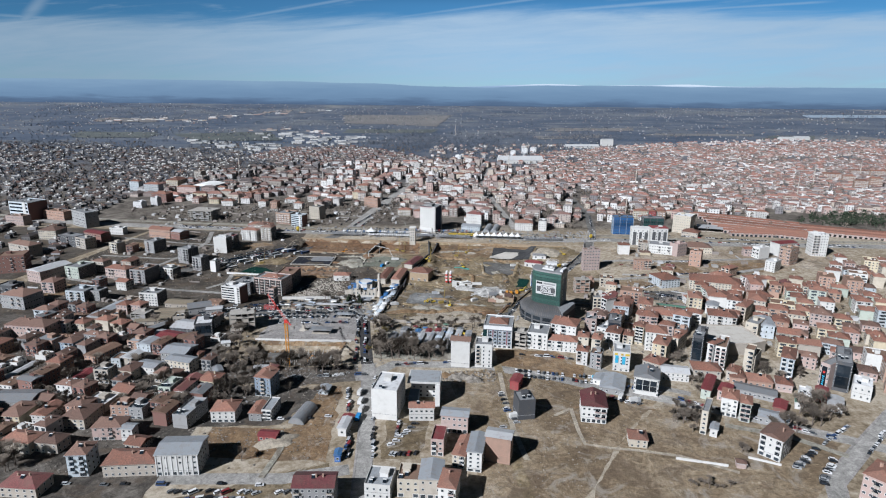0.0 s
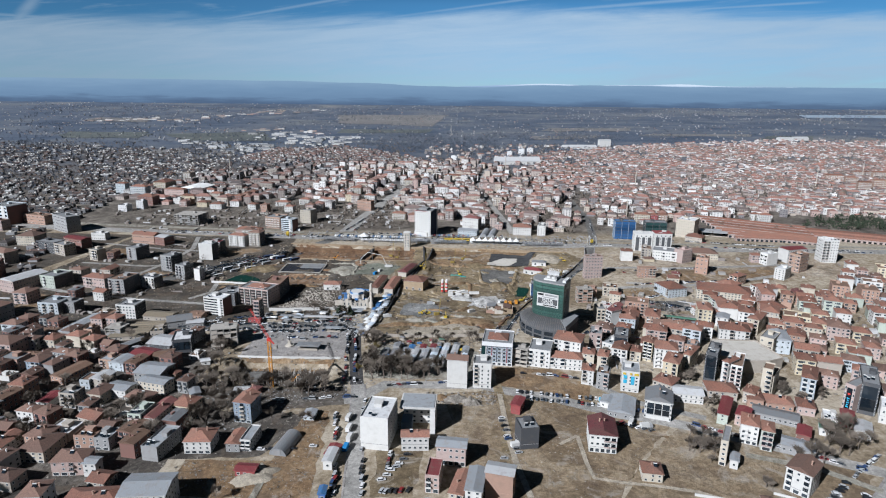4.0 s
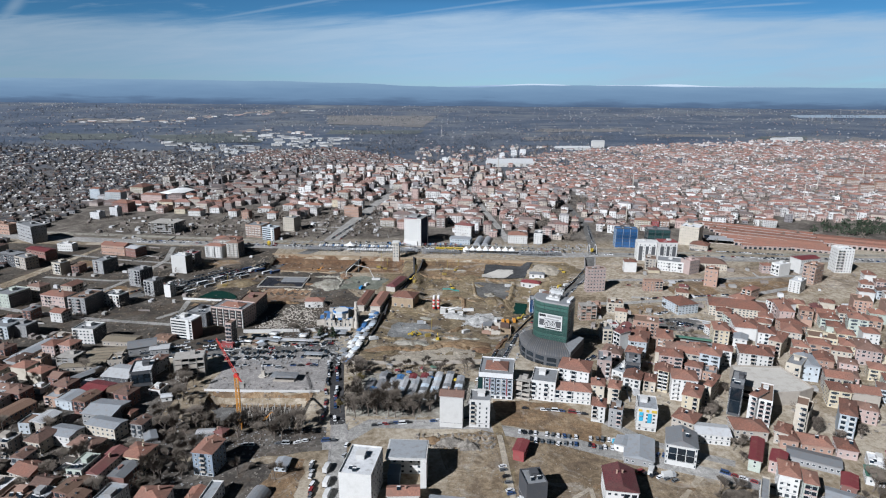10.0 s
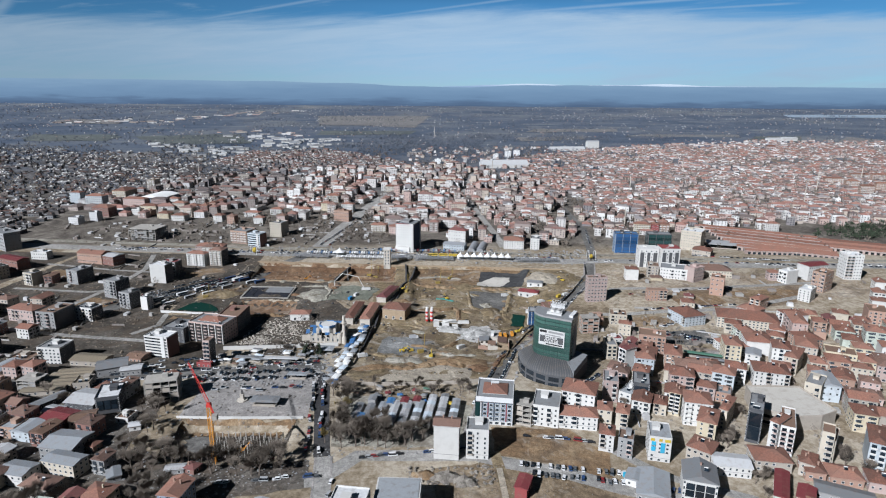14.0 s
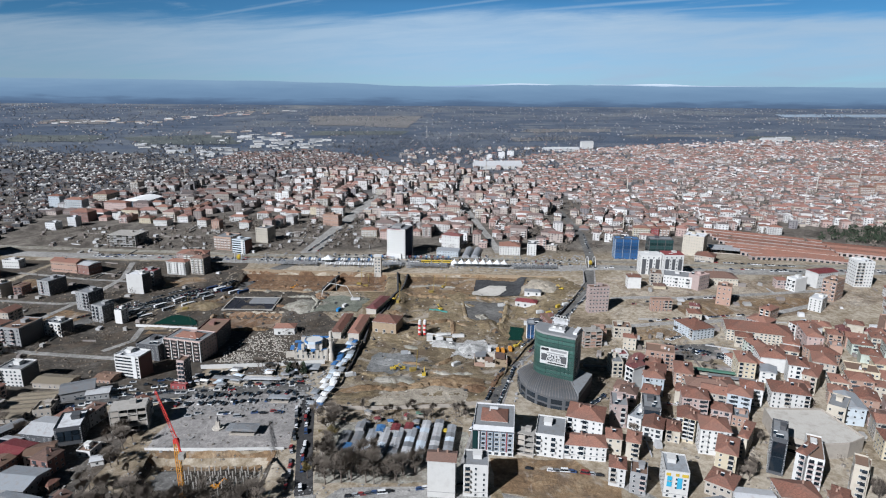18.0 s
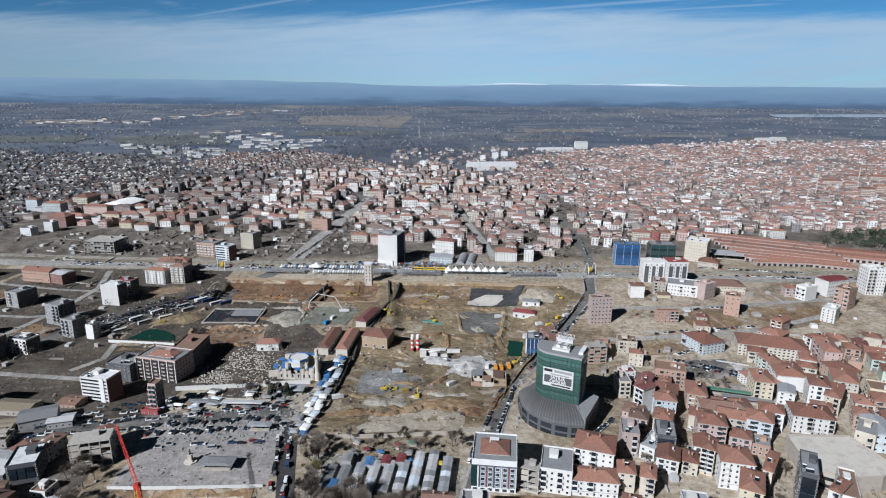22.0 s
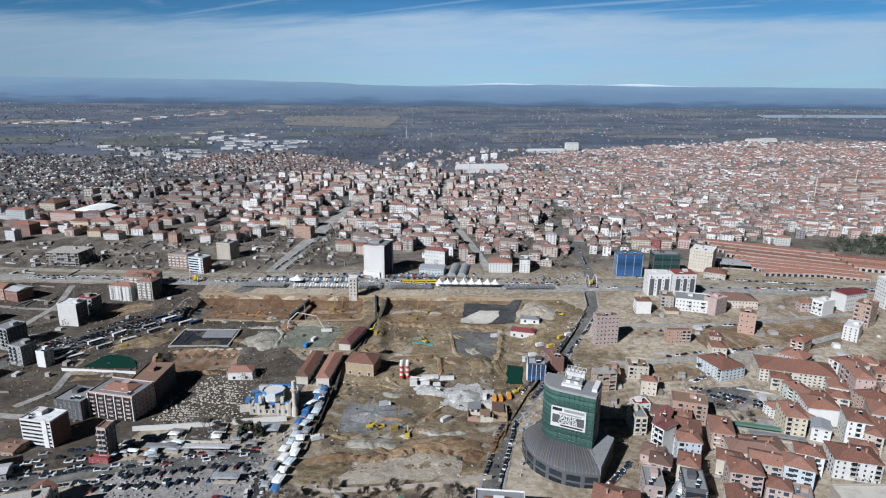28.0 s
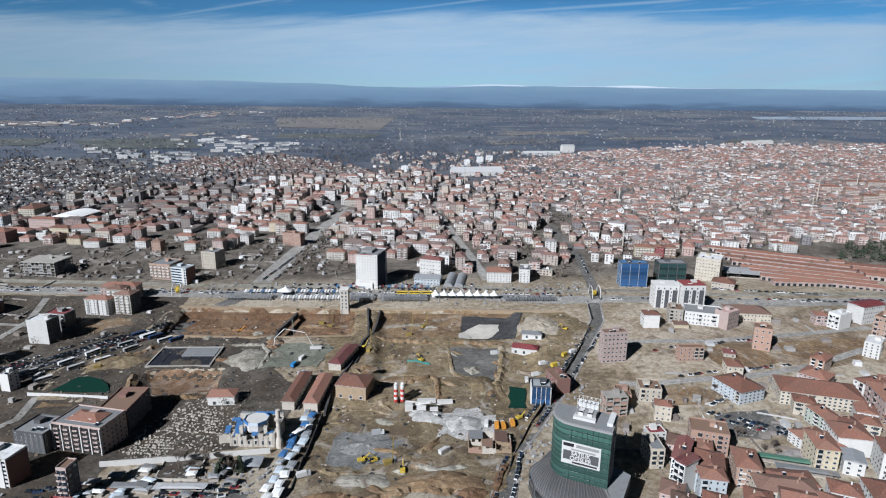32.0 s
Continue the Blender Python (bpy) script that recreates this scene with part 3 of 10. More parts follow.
        if y > 800:
            q = Geo()
            for i in range(1, floors):
                for j in range(n):
                    q.box(-w / 2 + (j + .5) * w / n, -d / 2 - .6, i * fh - .1, min(2.9, w / n * .7), 1.2, 1.0)
            part("balcony_tier", q.mesh("balcony_tier", "wall_white"), root, kind="stuff")
        for i in range(1, floors if y <= 800 else 1):
            for j in range(n):
                if style == "rosebal" or j % 2 == 0:
                    part("balcony", sm, root, front @ Matrix.Translation((-w / 2 + (j + .5) * w / n, 0, i * fh)))
    if style == "rosebal":
        for j in range(n):
            for i in range(floors):
                q = Geo()
                # near-black panel on the wall paints the loggia's inner shade
                q.box(-w / 2 + (j + .5) * w / n, -d / 2 - .03, i * fh + .35, w / n * .74, .12, fh * .68)
                part("loggia", q.mesh("loggia", "dark_void"), root, label="dark panel painting the shade of an open loggia")
        for j in range(n + 1):
            q = Geo()
            q.box(-w / 2 + j * w / n, -d / 2 - .5, 0, .6, 1.1, h)
            part("pilaster", q.mesh("pilaster", "wall_white"), root)
    if style == "ribs":
        n = max(3, int(w / 2.6))
        q = Geo()
        q.box(0, -.14, 0, .5, .28, h)
        rm = q.mesh("pilaster", "white_paint")
        for j in range(n + 1):
            part("pilaster", rm, root, front @ Matrix.Translation((-w / 2 + .3 + j * (w - .6) / n, 0, 0)))
    if style in ("glass", "sign"):
        q = Geo()
        mw = w * .86 if style == "glass" else w * .6
        base = fh * (1.0 if floors < 5 else .6)
        q.box(0, -.12, base, mw + 1.0, .24, h - base - .6, 0)
        part("portal_frame", q.mesh("portal_frame", "wall_hotelwhite"), root)
        k = 3 if mw > 9 and style == "glass" else 1
        for j in range(k):
            for i in range(2 if style == "glass" else 1):
                q = Geo()
                hh = (h - base - 1.6) / (2 if style == "glass" else 1)
                q.box(-mw / 2 + (j + .5) * mw / k, -.3, base + .5 + i * hh, mw / k - .5, .16, hh - .3)
                part("glass_panel", q.mesh("glass_panel", "pane_dark"), root, front)
        if style == "sign":
            q = Geo()
            cx, cz, r = 0, h * .72, mw * .22
            q.prism([(cx + r * math.cos(t * math.pi / 12), cz + r * math.sin(t * math.pi / 12)) for t in range(24)], .0, .12)
            part("sign_disc", q.mesh("sign_disc", "red_paint"), root, front @ Matrix.Translation((0, -.42, 0)) @ Matrix.Rotation(radians(90), 4, "X"), "round red sign disc")
            for i in range(5):
                q = Geo()
                q.box(0, -.46, h * .25 + i * h * .075, mw * (.28 if i % 2 else .4), .1, h * .035)
                part("sign_bar", q.mesh("sign_bar", "cyan_paint"), root, front)
        for i in range(floors):
            for s in (-1, 1):
                part("window", WINDOW, root, front @ Matrix.Translation((s * (mw / 2 + (w - mw) / 4), 0, i * fh + .8)) @ Matrix.Diagonal((min(1.0, (w - mw) * .4), 1, fh * .55, 1)))
    if style == "stripes":
        bays = 5
        mw = w * .82
        q = Geo()
        q.box(w * .08, -d / 2 - .1, fh * 1.0, mw, .2, h - fh * 1.9, 0)
        part("facade_field", q.mesh("facade_field", "wall_steelblue"), root)
        for j in range(bays + 1):
            q = Geo()
            q.box(w * .08 - mw / 2 + j * mw / bays, -.32, fh, .55, .4, h - fh * 1.9)
            part("pilaster", q.mesh("pilaster", "wall_red" if j in (1, 4) else ("wall_white" if j % 2 else "wall_charcoal")), root, front)
            for i in range(1, floors - 1):
                if j < bays:
                    part("window", WINDOW, root, front @ Matrix.Translation((w * .08 - mw / 2 + (j + .5) * mw / bays, -.2, i * fh + .5)) @ Matrix.Diagonal((mw / bays * .62, 1.5, fh * .7, 1)))
        for j in range(6):
            part("shop_window", WINDOW, root, front @ Matrix.Translation((-w / 2 + (j + .5) * w / 6, 0, .4)) @ Matrix.Diagonal((w / 6 * .7, 1, fh * .65, 1)))
        q = Geo()
        q.box(-w / 2 + 1.2, -d / 2 + 1.2, fh, 2.9, 2.9, h - fh * 1.9)
        part("corner_glazing", q.mesh("corner_glazing", "pane_green"), root)
        q = Geo()
        q.box(0, 0, h - fh * .9, w + .8, d + .8, .35)
        part("cornice", q.mesh("cornice", "wall_charcoal"), root)
    if style == "strips":
        for i in range(floors):
            q = Geo()
            q.box(0, -.05, i * fh + fh * .35, w * .94, .1, fh * .42)
            part("ribbon_window", q.mesh("ribbon_window", "pane_dark"), root, front)
        q = Geo()
        q.box(w * .3, -.2, 0, w * .16, .4, h + 1.2)
        part("pylon", q.mesh("pylon", "white_paint"), root, front)
        q = Geo()
        q.box(w / 2 + .08, 0, .2, .16, d * .98, h - .4)
        part("side_cladding", q.mesh("side_cladding", "wall_maroon"), root, label="dark brown cladding on the side wall")
    # dark sheet over the right wall puts its shade into colour
    if style in ("slab", "slabbal", "slabblank"):
        q = Geo()
        q.box(w / 2 + .01, 0, .2, .04, d * .98, h - .4)
        part("side_cladding", q.mesh("side_cladding", "podium_grey"), root, label="dark grey sheet carrying the shade of the side wall")
    if style == "darkpanels":
        for j in range(3):
            q = Geo()
            q.box(-w / 2 + (j + .5) * w / 3, -.08, .4, w * (.2 if j != 1 else .16), .16, h * .82)
            part("dark_panel", q.mesh("dark_panel", "wall_charcoal"), root, front)
        for j in range(2):
            for i in range(1, floors - 1):
                part("window", WINDOW, root, front @ Matrix.Translation((-w / 6 + j * w / 3, 0, i * fh + .8)) @ Matrix.Diagonal((1.1, 1, fh * .5, 1)))
        for j in range(4):
            part("window", WINDOW, root, front @ Matrix.Translation((-w / 2 + (j + .5) * w / 4, 0, (floors - 1) * fh + .7)) @ Matrix.Diagonal((1.5, 1, fh * .5, 1)))
        q = Geo()
        q.box(0, 0, h + .9, w + .5, d + .5, .35)
        part("coping", q.mesh("coping", "wall_red" if rcol == "maroon" else "white_paint"), root)
    if style in ("glassy", "fins"):
        gm = {"bluglass": "pane_blue", "greenglass": "pane_green", "blueglass": "pane_blue"}[wall]
        for fname, fm, fw in faces:
            n = max(3, int(fw / 2.6))
            for i in range(floors):
                q = Geo()
                for j in range(n):
                    q.box(-fw / 2 + (j + .5) * fw / n, -.06, i * fh + .15, fw / n - .16, .12, fh - .3)
                part("curtain_wall", q.mesh("curtain_wall", gm), root, fm, kind="stuff")
            if style == "fins":
                for j in range(n + 1):
                    q = Geo()
                    q.box(-fw / 2 + j * fw / n, -.3, 0, .28, .6, h)
                    part("fin", q.mesh("fin", "white_paint"), root, fm)
            else:
                for j in range(4):
                    q = Geo()
                    q.box(-fw / 2 + .2 + j * (fw - .4) / 3, -.2, 0, .5, .4, h)
                    part("mullion", q.mesh("mullion", "wall_steelblue" if gm == "pane_blue" else "wall_charcoal"), root, fm)
    if style == "murals":
        for j, (px, pz, ww, hh, c) in enumerate(((-.3, .45, .2, .4, "cyan_paint"), (.12, .4, .2, .42, "cyan_paint"), (-.36, .88, .18, .1, "yellow_paint"),
                                                 (.0, .88, .14, .1, "yellow_paint"), (.32, .87, .26, .11, "yellow_paint"), (-.3, .64, .2, .06, "white_paint"))):
            q = Geo()
            q.box(px * w, -.22, pz * h, ww * w, .2, hh * h)
            part("facade_panel", q.mesh("facade_panel", c), root, front, "coloured sheet on the scaffold")
        q = Geo()
        q.box(w / 2 + .12, d * .2, h * .1, .2, d * .4, h * .4)
        part("facade_panel", q.mesh("facade_panel", "cyan_paint"), root)
    if style == "tall":
        q = Geo()
        q.box(w / 2 - w * .17 + .3, d * .02, 0, w * .34, d * .96 + .3, h - .3)
        part("glazed_wing", q.mesh("glazed_wing", "navy_panel"), root, label="dark navy side wing")
        q = Geo()
        q.box(w / 2 + .45, d * .38, 0, .4, 2.4, h + .6)
        part("pylon", q.mesh("pylon", "white_paint"), root)
        q = Geo()
        q.box(-w * .1, -d * .47, 0, w * .8, d * .2, h * .2)
        part("base_block", q.mesh("base_block", "wall_white"), root)
        q = Geo()
        q.box(-w * .12, d * .05, h + .1, w * .5, d * .5, 2.6)
        part("plant_room", q.mesh("plant_room", "wall_grey"), root)
        q = Geo()
        q.box(-w * .12, -d / 2 - .15, h + .2, w * .76, .3, .7)
        part("red_band", q.mesh("red_band", "wall_red"), root)
    if style == "mall":
        q = Geo()
        for i in range(3):
            q.box(0, -.1, 2 + i * fh * .9, w * .9, .2, fh * .3)
        part("ribbon_window", q.mesh("ribbon_window", "pane_dark"), root, front)
    return root

# ---- ground ----
def inside(px, py, poly):
    r = False
    j = len(poly) - 1
    for i in range(len(poly)):
        xi, yi = poly[i]
        xj, yj = poly[j]
        if (yi > py) != (yj > py) and px < (xj - xi) * (py - yi) / (yj - yi) + xi:
            r = not r
        j = i
    return r


def ease(v, a, b):
    q = min(1.0, max(0.0, (v - a) / (b - a)))
    return q * q * (3 - 2 * q)


def lie(x, y):
    """The lie of the land: the near quarters stand some nine metres over the site, falling towards the railway."""
    return 9.0 * (1 - ease(y, 460, 600) * (1 - 0.65 * ease(x, 130, 230))) * (1 - ease(y, 780, 900))


def up(x, y):
    """From the flat sketch plan to the risen ground: points on the terrace draw in towards the start of the flight."""
    k = .045 * lie(x, y) / 9.0
    return x * (1 - k), y - k * (y - 60)


PIT_FAR = (-196, 735, -34, 788)          # big red-brown pit, x0 y0 x1 y1
PIT_MID = (-178, 640, -122, 676)
PIT_EAST = (-18, 640, 112, 786)
PIT_CRANE = (-143, 400, -77, 442)
SITE = [(-202, 815), (160, 783), (176, 742), (124, 657), (74, 560), (50, 508), (-66, 503), (-60, 560), (-48, 640), (-90, 640), (-190, 632), (-232, 640), (-246, 672), (-214, 740)]


def sink(x, y, box, depth, slope):
    x0, y0, x1, y1 = box
    e = min(x - x0, x1 - x, y - y0, y1 - y)
    return -depth * max(0.0, min(1.0, e / slope))


def far_edge(x):
    """Line of the retaining wall along the railway side."""
    return 791.0 - .0905 * x if x < -34 else 793.2 - .06 * (x + 34)


def pit(x, y, box, depth, slope):
    """A dug pit, sloped on three sides and cut off by the wall on the fourth."""
    x0, y0, x1, _ = box
    e = min(x - x0, x1 - x, y - y0, (far_edge(x) - 1.0 - y) * 5)
    return -depth * max(0.0, min(1.0, e / slope))


def ground_z(x, y):
    z = lie(x, y)
    z0 = z
    if 380 < y < 830 and -260 < x < 200:
        z += pit(x, y, PIT_FAR, 8.0, 6) + sink(x, y, PIT_MID, 4.0, 5) + pit(x, y, PIT_EAST, 4.5, 9) + sink(x, y, PIT_CRANE, 6.0, 5)
        if z < z0 - .01 or inside(x, y, SITE):
            z += 1.9 * (noise.noise(Vector((x * .035, y * .035, 2))) + .4 * noise.noise(Vector((x * .09, y * .09, 5)))) * (1 if inside(x, y, SITE) else .4)
    if y > 2800:
        z += 66.0 * min(1.0, (y - 2800) / 2050.0) ** 1.3
    return z


def grid_ground():
    def axis(fine0, fine1, step, lo, hi):
        v = list(np.arange(fine0, fine1 + .1, step))
        s, a = step, fine1
        while a < hi:
            s *= 1.18
            a += min(s, 220)
            v.append(a)
        s, a = step, fine0
        while a > lo:
            s *= 1.18
            a -= min(s, 220)
            v.insert(0, a)
        return v
    xs, ys = axis(-260, 200, 4.0, -5200, 5200), axis(380, 830, 4.0, -900, 4880)
    ys[-1] = 4880
    nx = len(xs)
    verts = [(x, y, ground_z(x, y)) for y in ys for x in xs]
    faces = [(j * nx + i, j * nx + i + 1, (j + 1) * nx + i + 1, (j + 1) * nx + i) for j in range(len(ys) - 1) for i in range(nx - 1)]
    me = bpy.data.meshes.new("ground")
    me.from_pydata(verts, [], faces)
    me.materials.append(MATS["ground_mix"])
    me.polygons.foreach_set("use_smooth", [True] * len(faces))
    return tagged(new("ground", me), "bare brown and grey earth with dry winter grass", "ground", kind="structure")


def ground_mix():
    """Town earth near by, dark orchards and pale fields out on the plain; distance haze blues their colours."""
    m = bpy.data.materials.new("ground_mix")
    m.use_nodes = True
    k = Nodes(m.node_tree)
    pos = k.n("NewGeometry").outputs["Position"]
    sep = k.n("SeparateXYZ", None, Vector=pos)
    a = k.noise(pos, 0.012, 6.0, 0.65, 0.5)
    b = k.noise(pos, 0.22, 5.0, 0.7)
    f = k.math("SUBTRACT", k.math("ADD", k.math("MULTIPLY", a, 0.7), k.math("MULTIPLY", b, 0.6)), 0.15)
    town = k.ramp(f, [(0.34, (0.1, 0.078, 0.053)), (0.43, (0.18, 0.144, 0.099)), (0.52, (0.262, 0.222, 0.167)), (0.6, (0.35, 0.31, 0.25)), (0.72, (0.185, 0.158, 0.096))])
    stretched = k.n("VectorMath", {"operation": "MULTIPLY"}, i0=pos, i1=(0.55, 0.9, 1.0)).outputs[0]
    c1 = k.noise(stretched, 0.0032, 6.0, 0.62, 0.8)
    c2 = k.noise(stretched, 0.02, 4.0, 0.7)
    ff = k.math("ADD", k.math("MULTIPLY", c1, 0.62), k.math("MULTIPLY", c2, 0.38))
    # blue-grey of distance haze is put into the plain's base colours
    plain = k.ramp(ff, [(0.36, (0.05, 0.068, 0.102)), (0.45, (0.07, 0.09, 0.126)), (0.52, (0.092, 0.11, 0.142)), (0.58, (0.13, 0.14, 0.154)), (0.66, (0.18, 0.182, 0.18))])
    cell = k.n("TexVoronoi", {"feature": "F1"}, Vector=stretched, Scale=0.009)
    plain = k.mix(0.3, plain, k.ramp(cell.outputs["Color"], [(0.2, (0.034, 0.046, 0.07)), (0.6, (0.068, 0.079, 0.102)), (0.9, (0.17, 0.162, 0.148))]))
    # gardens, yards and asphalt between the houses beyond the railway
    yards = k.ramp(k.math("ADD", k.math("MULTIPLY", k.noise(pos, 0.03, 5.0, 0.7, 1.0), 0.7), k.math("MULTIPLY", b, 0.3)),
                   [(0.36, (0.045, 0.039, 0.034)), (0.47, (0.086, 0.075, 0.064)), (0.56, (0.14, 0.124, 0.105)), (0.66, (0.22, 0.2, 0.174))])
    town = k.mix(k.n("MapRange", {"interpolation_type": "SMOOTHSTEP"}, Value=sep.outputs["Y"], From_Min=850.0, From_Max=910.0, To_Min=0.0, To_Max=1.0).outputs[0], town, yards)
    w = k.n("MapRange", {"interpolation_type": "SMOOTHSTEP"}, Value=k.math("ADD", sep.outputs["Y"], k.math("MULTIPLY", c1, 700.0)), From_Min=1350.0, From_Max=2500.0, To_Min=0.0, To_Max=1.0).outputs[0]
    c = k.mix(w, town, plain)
    c = k.mix(k.n("MapRange", None, Value=k.noise(pos, 0.9, 4.0, 0.8), From_Min=0.42, From_Max=0.72, To_Min=0.0, To_Max=0.22).outputs[0], c, (0.0288, 0.0266, 0.0238))
    nrm = k.n("Bump", None, Strength=0.6, Distance=0.5, Height=b).outputs[0]
    bs = k.n("BsdfPrincipled", None, Base_Color=c, Roughness=0.97, Normal=nrm)
    bs.inputs["Specular IOR Level"].default_value = 0.1
    k.t.links.new(bs.outputs[0], k.n("OutputMaterial").inputs["Surface"])
    MATS["ground_mix"] = m


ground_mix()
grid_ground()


def patch(name, pts, mat, label, category="ground", z=0.06, rough_edge=1.6, follow=True):
    """A sheet of other ground: an uneven outline, laid just over the terrain."""
    out = []
    pts = [up(*q) for q in pts]
    n = len(pts)
    for i in range(n):
        (x0, y0), (x1, y1) = pts[i], pts[(i + 1) % n]
        L = math.hypot(x1 - x0, y1 - y0)
        k = max(1, int(L / 6)) if rough_edge else 1
        for j in range(k):
            t = j / k
            e = rough_edge * noise.noise(Vector(((x0 + (x1 - x0) * t) * .11, (y0 + (y1 - y0) * t) * .11, 9.0))) * 2 if j else 0
            out.append((x0 + (x1 - x0) * t - (y1 - y0) / L * e, y0 + (y1 - y0) * t + (x1 - x0) / L * e))
    bm = bmesh.new()
    vs = [bm.verts.new((x, y, 0)) for x, y in out]
    bm.faces.new(vs)
    bm.normal_update()
    bmesh.ops.triangulate(bm, faces=bm.faces[:], ngon_method="EAR_CLIP")
    if follow:
        for _ in range(6):
            long = [e for e in bm.edges if e.calc_length() > 5.0]
            if not long:
                break
            bmesh.ops.subdivide_edges(bm, edges=long, cuts=1)
            bmesh.ops.triangulate(bm, faces=bm.faces[:])
        for v in bm.verts:
            v.co.z = ground_z(v.co.x, v.co.y) + z
    else:
        for v in bm.verts:
            v.co.z = z
    bm.normal_update()
    for f in bm.faces:
        if f.normal.z < 0:
            f.normal_flip()
        f.smooth = True
    me = bpy.data.meshes.new(name)
    bm.to_mesh(me)
    bm.free()
    me.materials.append(MATS[mat])
    return tagged(new(name, me), label, category, kind="structure")


ROADS = []
LEVEL = [0]


def ribbon(name, pts, width, mat, label, category="road", z=0.05, thick=0.0, shift=0.0, keep=True):
    """A strip that follows the ground along a line of points, with the thickness of a kerb where asked."""
    g = Geo()
    LEVEL[0] += 1
    z += .006 * LEVEL[0]
    line = []
    for (x0, y0), (x1, y1) in zip(pts[:-1], pts[1:]):
        k = max(1, int(math.hypot(x1 - x0, y1 - y0) / 12))
        line += [(x0 + (x1 - x0) * i / k, y0 + (y1 - y0) * i / k) for i in range(k)]
    line.append(pts[-1])
    P = []
    for i, (x, y) in enumerate(line):
        x0, y0 = line[max(0, i - 1)]
        x1, y1 = line[min(len(line) - 1, i + 1)]
        L = math.hypot(x1 - x0, y1 - y0)
        nx, ny = -(y1 - y0) / L, (x1 - x0) / L
        P.append(tuple((x + nx * s, y + ny * s, ground_z(x + nx * s, y + ny * s) + z) for s in (shift - width / 2, shift, shift + width / 2)))
    dn = Vector((0, 0, -thick))
    for a, b in zip(P[:-1], P[1:]):
        g.face([a[0], b[0], b[1], a[1]][::-1])
        g.face([a[1], b[1], b[2], a[2]][::-1])
        if thick:
            g.face([Vector(a[0]) + dn, Vector(b[0]) + dn, b[0], a[0]])
            g.face([Vector(b[2]) + dn, Vector(a[2]) + dn, a[2], b[2]])
    if keep:
        for i in range(len(pts) - 1):
            ROADS.append((pts[i], pts[i + 1], width / 2))
    return tagged(new(name, g.mesh(name, mat)), label, category, kind="structure")


def road(pts, width, mat="asphalt", label="worn grey asphalt town street", walks=0.0):
    pts = [up(*q) for q in pts]
    ribbon("road", pts, width, mat, label)
    if walks:
        for s in (-1, 1):
            ribbon("pavement", pts, walks, "paving", "paved footway with a raised kerb", "pavement", z=0.17, thick=0.17, shift=s * (width / 2 + walks / 2), keep=False)


AVENUE = [(-35, 200), (-41.2, 273), (-46, 330), (-52.3, 385), (-56.5, 420)]
road(AVENUE, 7.5, "asphalt_pale", walks=1.1)
# upper avenue: shade over the dark asphalt is part of its colour
road([(-57.5, 420), (-66, 470), (-73, 520)], 9, "asphalt_shaded")
road([(-330, 268), (-231, 277), (-84, 281), (-50, 290)], 9, "asphalt_pale")
road([(-250, 392), (-140, 394), (-57, 398), (-37, 421), (30, 420), (46, 413), (78, 403), (101, 391.5), (159, 369), (241, 327), (320, 285)], 10, "asphalt_pale")
road([(200, 262), (210, 285), (243, 315), (289, 355), (338, 393)], 7.5, "asphalt_pale", walks=1.3)
road([(40, 424), (44, 380), (38, 330), (44, 280), (52, 230)], 6, "earth_olive", "dusty unpaved track across empty lots")
road([(104, 430), (130, 400), (170, 380)], 6, "asphalt_pale")
road([(30, 442), (50, 510), (66, 560), (100, 610), (124, 650), (150, 700), (182, 760), (196, 815)], 10, "asphalt", walks=1.6)
road([(-900, 936), (-420, 872), (-290, 860), (-210, 849), (60, 832), (197, 816), (330, 800), (520, 798), (760, 792)], 22, "asphalt_pale", "wide pale dual carriageway beside the railway")
road([(-900, 966), (-420, 900), (-290, 886), (-210, 874), (60, 858), (197, 842), (330, 822), (520, 818), (760, 812)], 12, "earth_grey", "gravel railway bed")
road([(-330, 612), (-277, 672), (-240, 712), (-200, 750), (-170, 800), (-150, 835)], 16, "asphalt")
road([(-300, 505), (-220, 512), (-150, 526), (-74, 530)], 14, "asphalt")
road([(200, 815), (214, 880), (230, 980), (236, 1150)], 11, "asphalt")
road([(-140, 880), (-130, 960), (-110, 1100), (-80, 1300)], 20, "asphalt_pale")
road([(100, 880), (96, 960), (84, 1100), (70, 1300), (110, 1600)], 10, "asphalt_pale")
road([(190, 712), (259, 712), (296, 717), (340, 722), (420, 734)], 7, "asphalt_pale")
road([(158, 639), (178, 638), (249.5, 647.6), (279.6, 654), (316, 663), (380, 690)], 7, "asphalt_pale")
# dirt tracks over the empty lots
for line, width, m in (([(39.4, 392.5), (40.0, 361.1), (40.7, 335.2), (41.9, 318.0), (46, 290)], 3.2, "sand"), ([(68.2, 335.9), (79.8, 344.8)], 2.2, "sand"),
                       ([(79.8, 344.8), (79.4, 318.8), (80.5, 305.7), (93.9, 302.4), (111.0, 299.9), (130.1, 295.5), (155.5, 281.5)], 2.4, "sand"),
                       ([(81.7, 345.5), (105.2, 357.9), (121.1, 353.0), (131.7, 343.6)], 3.0, "earth_brown"), ([(-91.4, 271.1), (-88.7, 289.7), (-87.7, 307.0), (-93.6, 314.8)], 3.4, "earth_grey"),
                       ([(168.1, 327.7), (200.2, 316.2), (221.9, 297.5)], 5.0, "earth_grey")):
    ribbon("dirt_track", line, width, m, "pale dirt track worn across an empty lot", "track", z=0.16, keep=False)
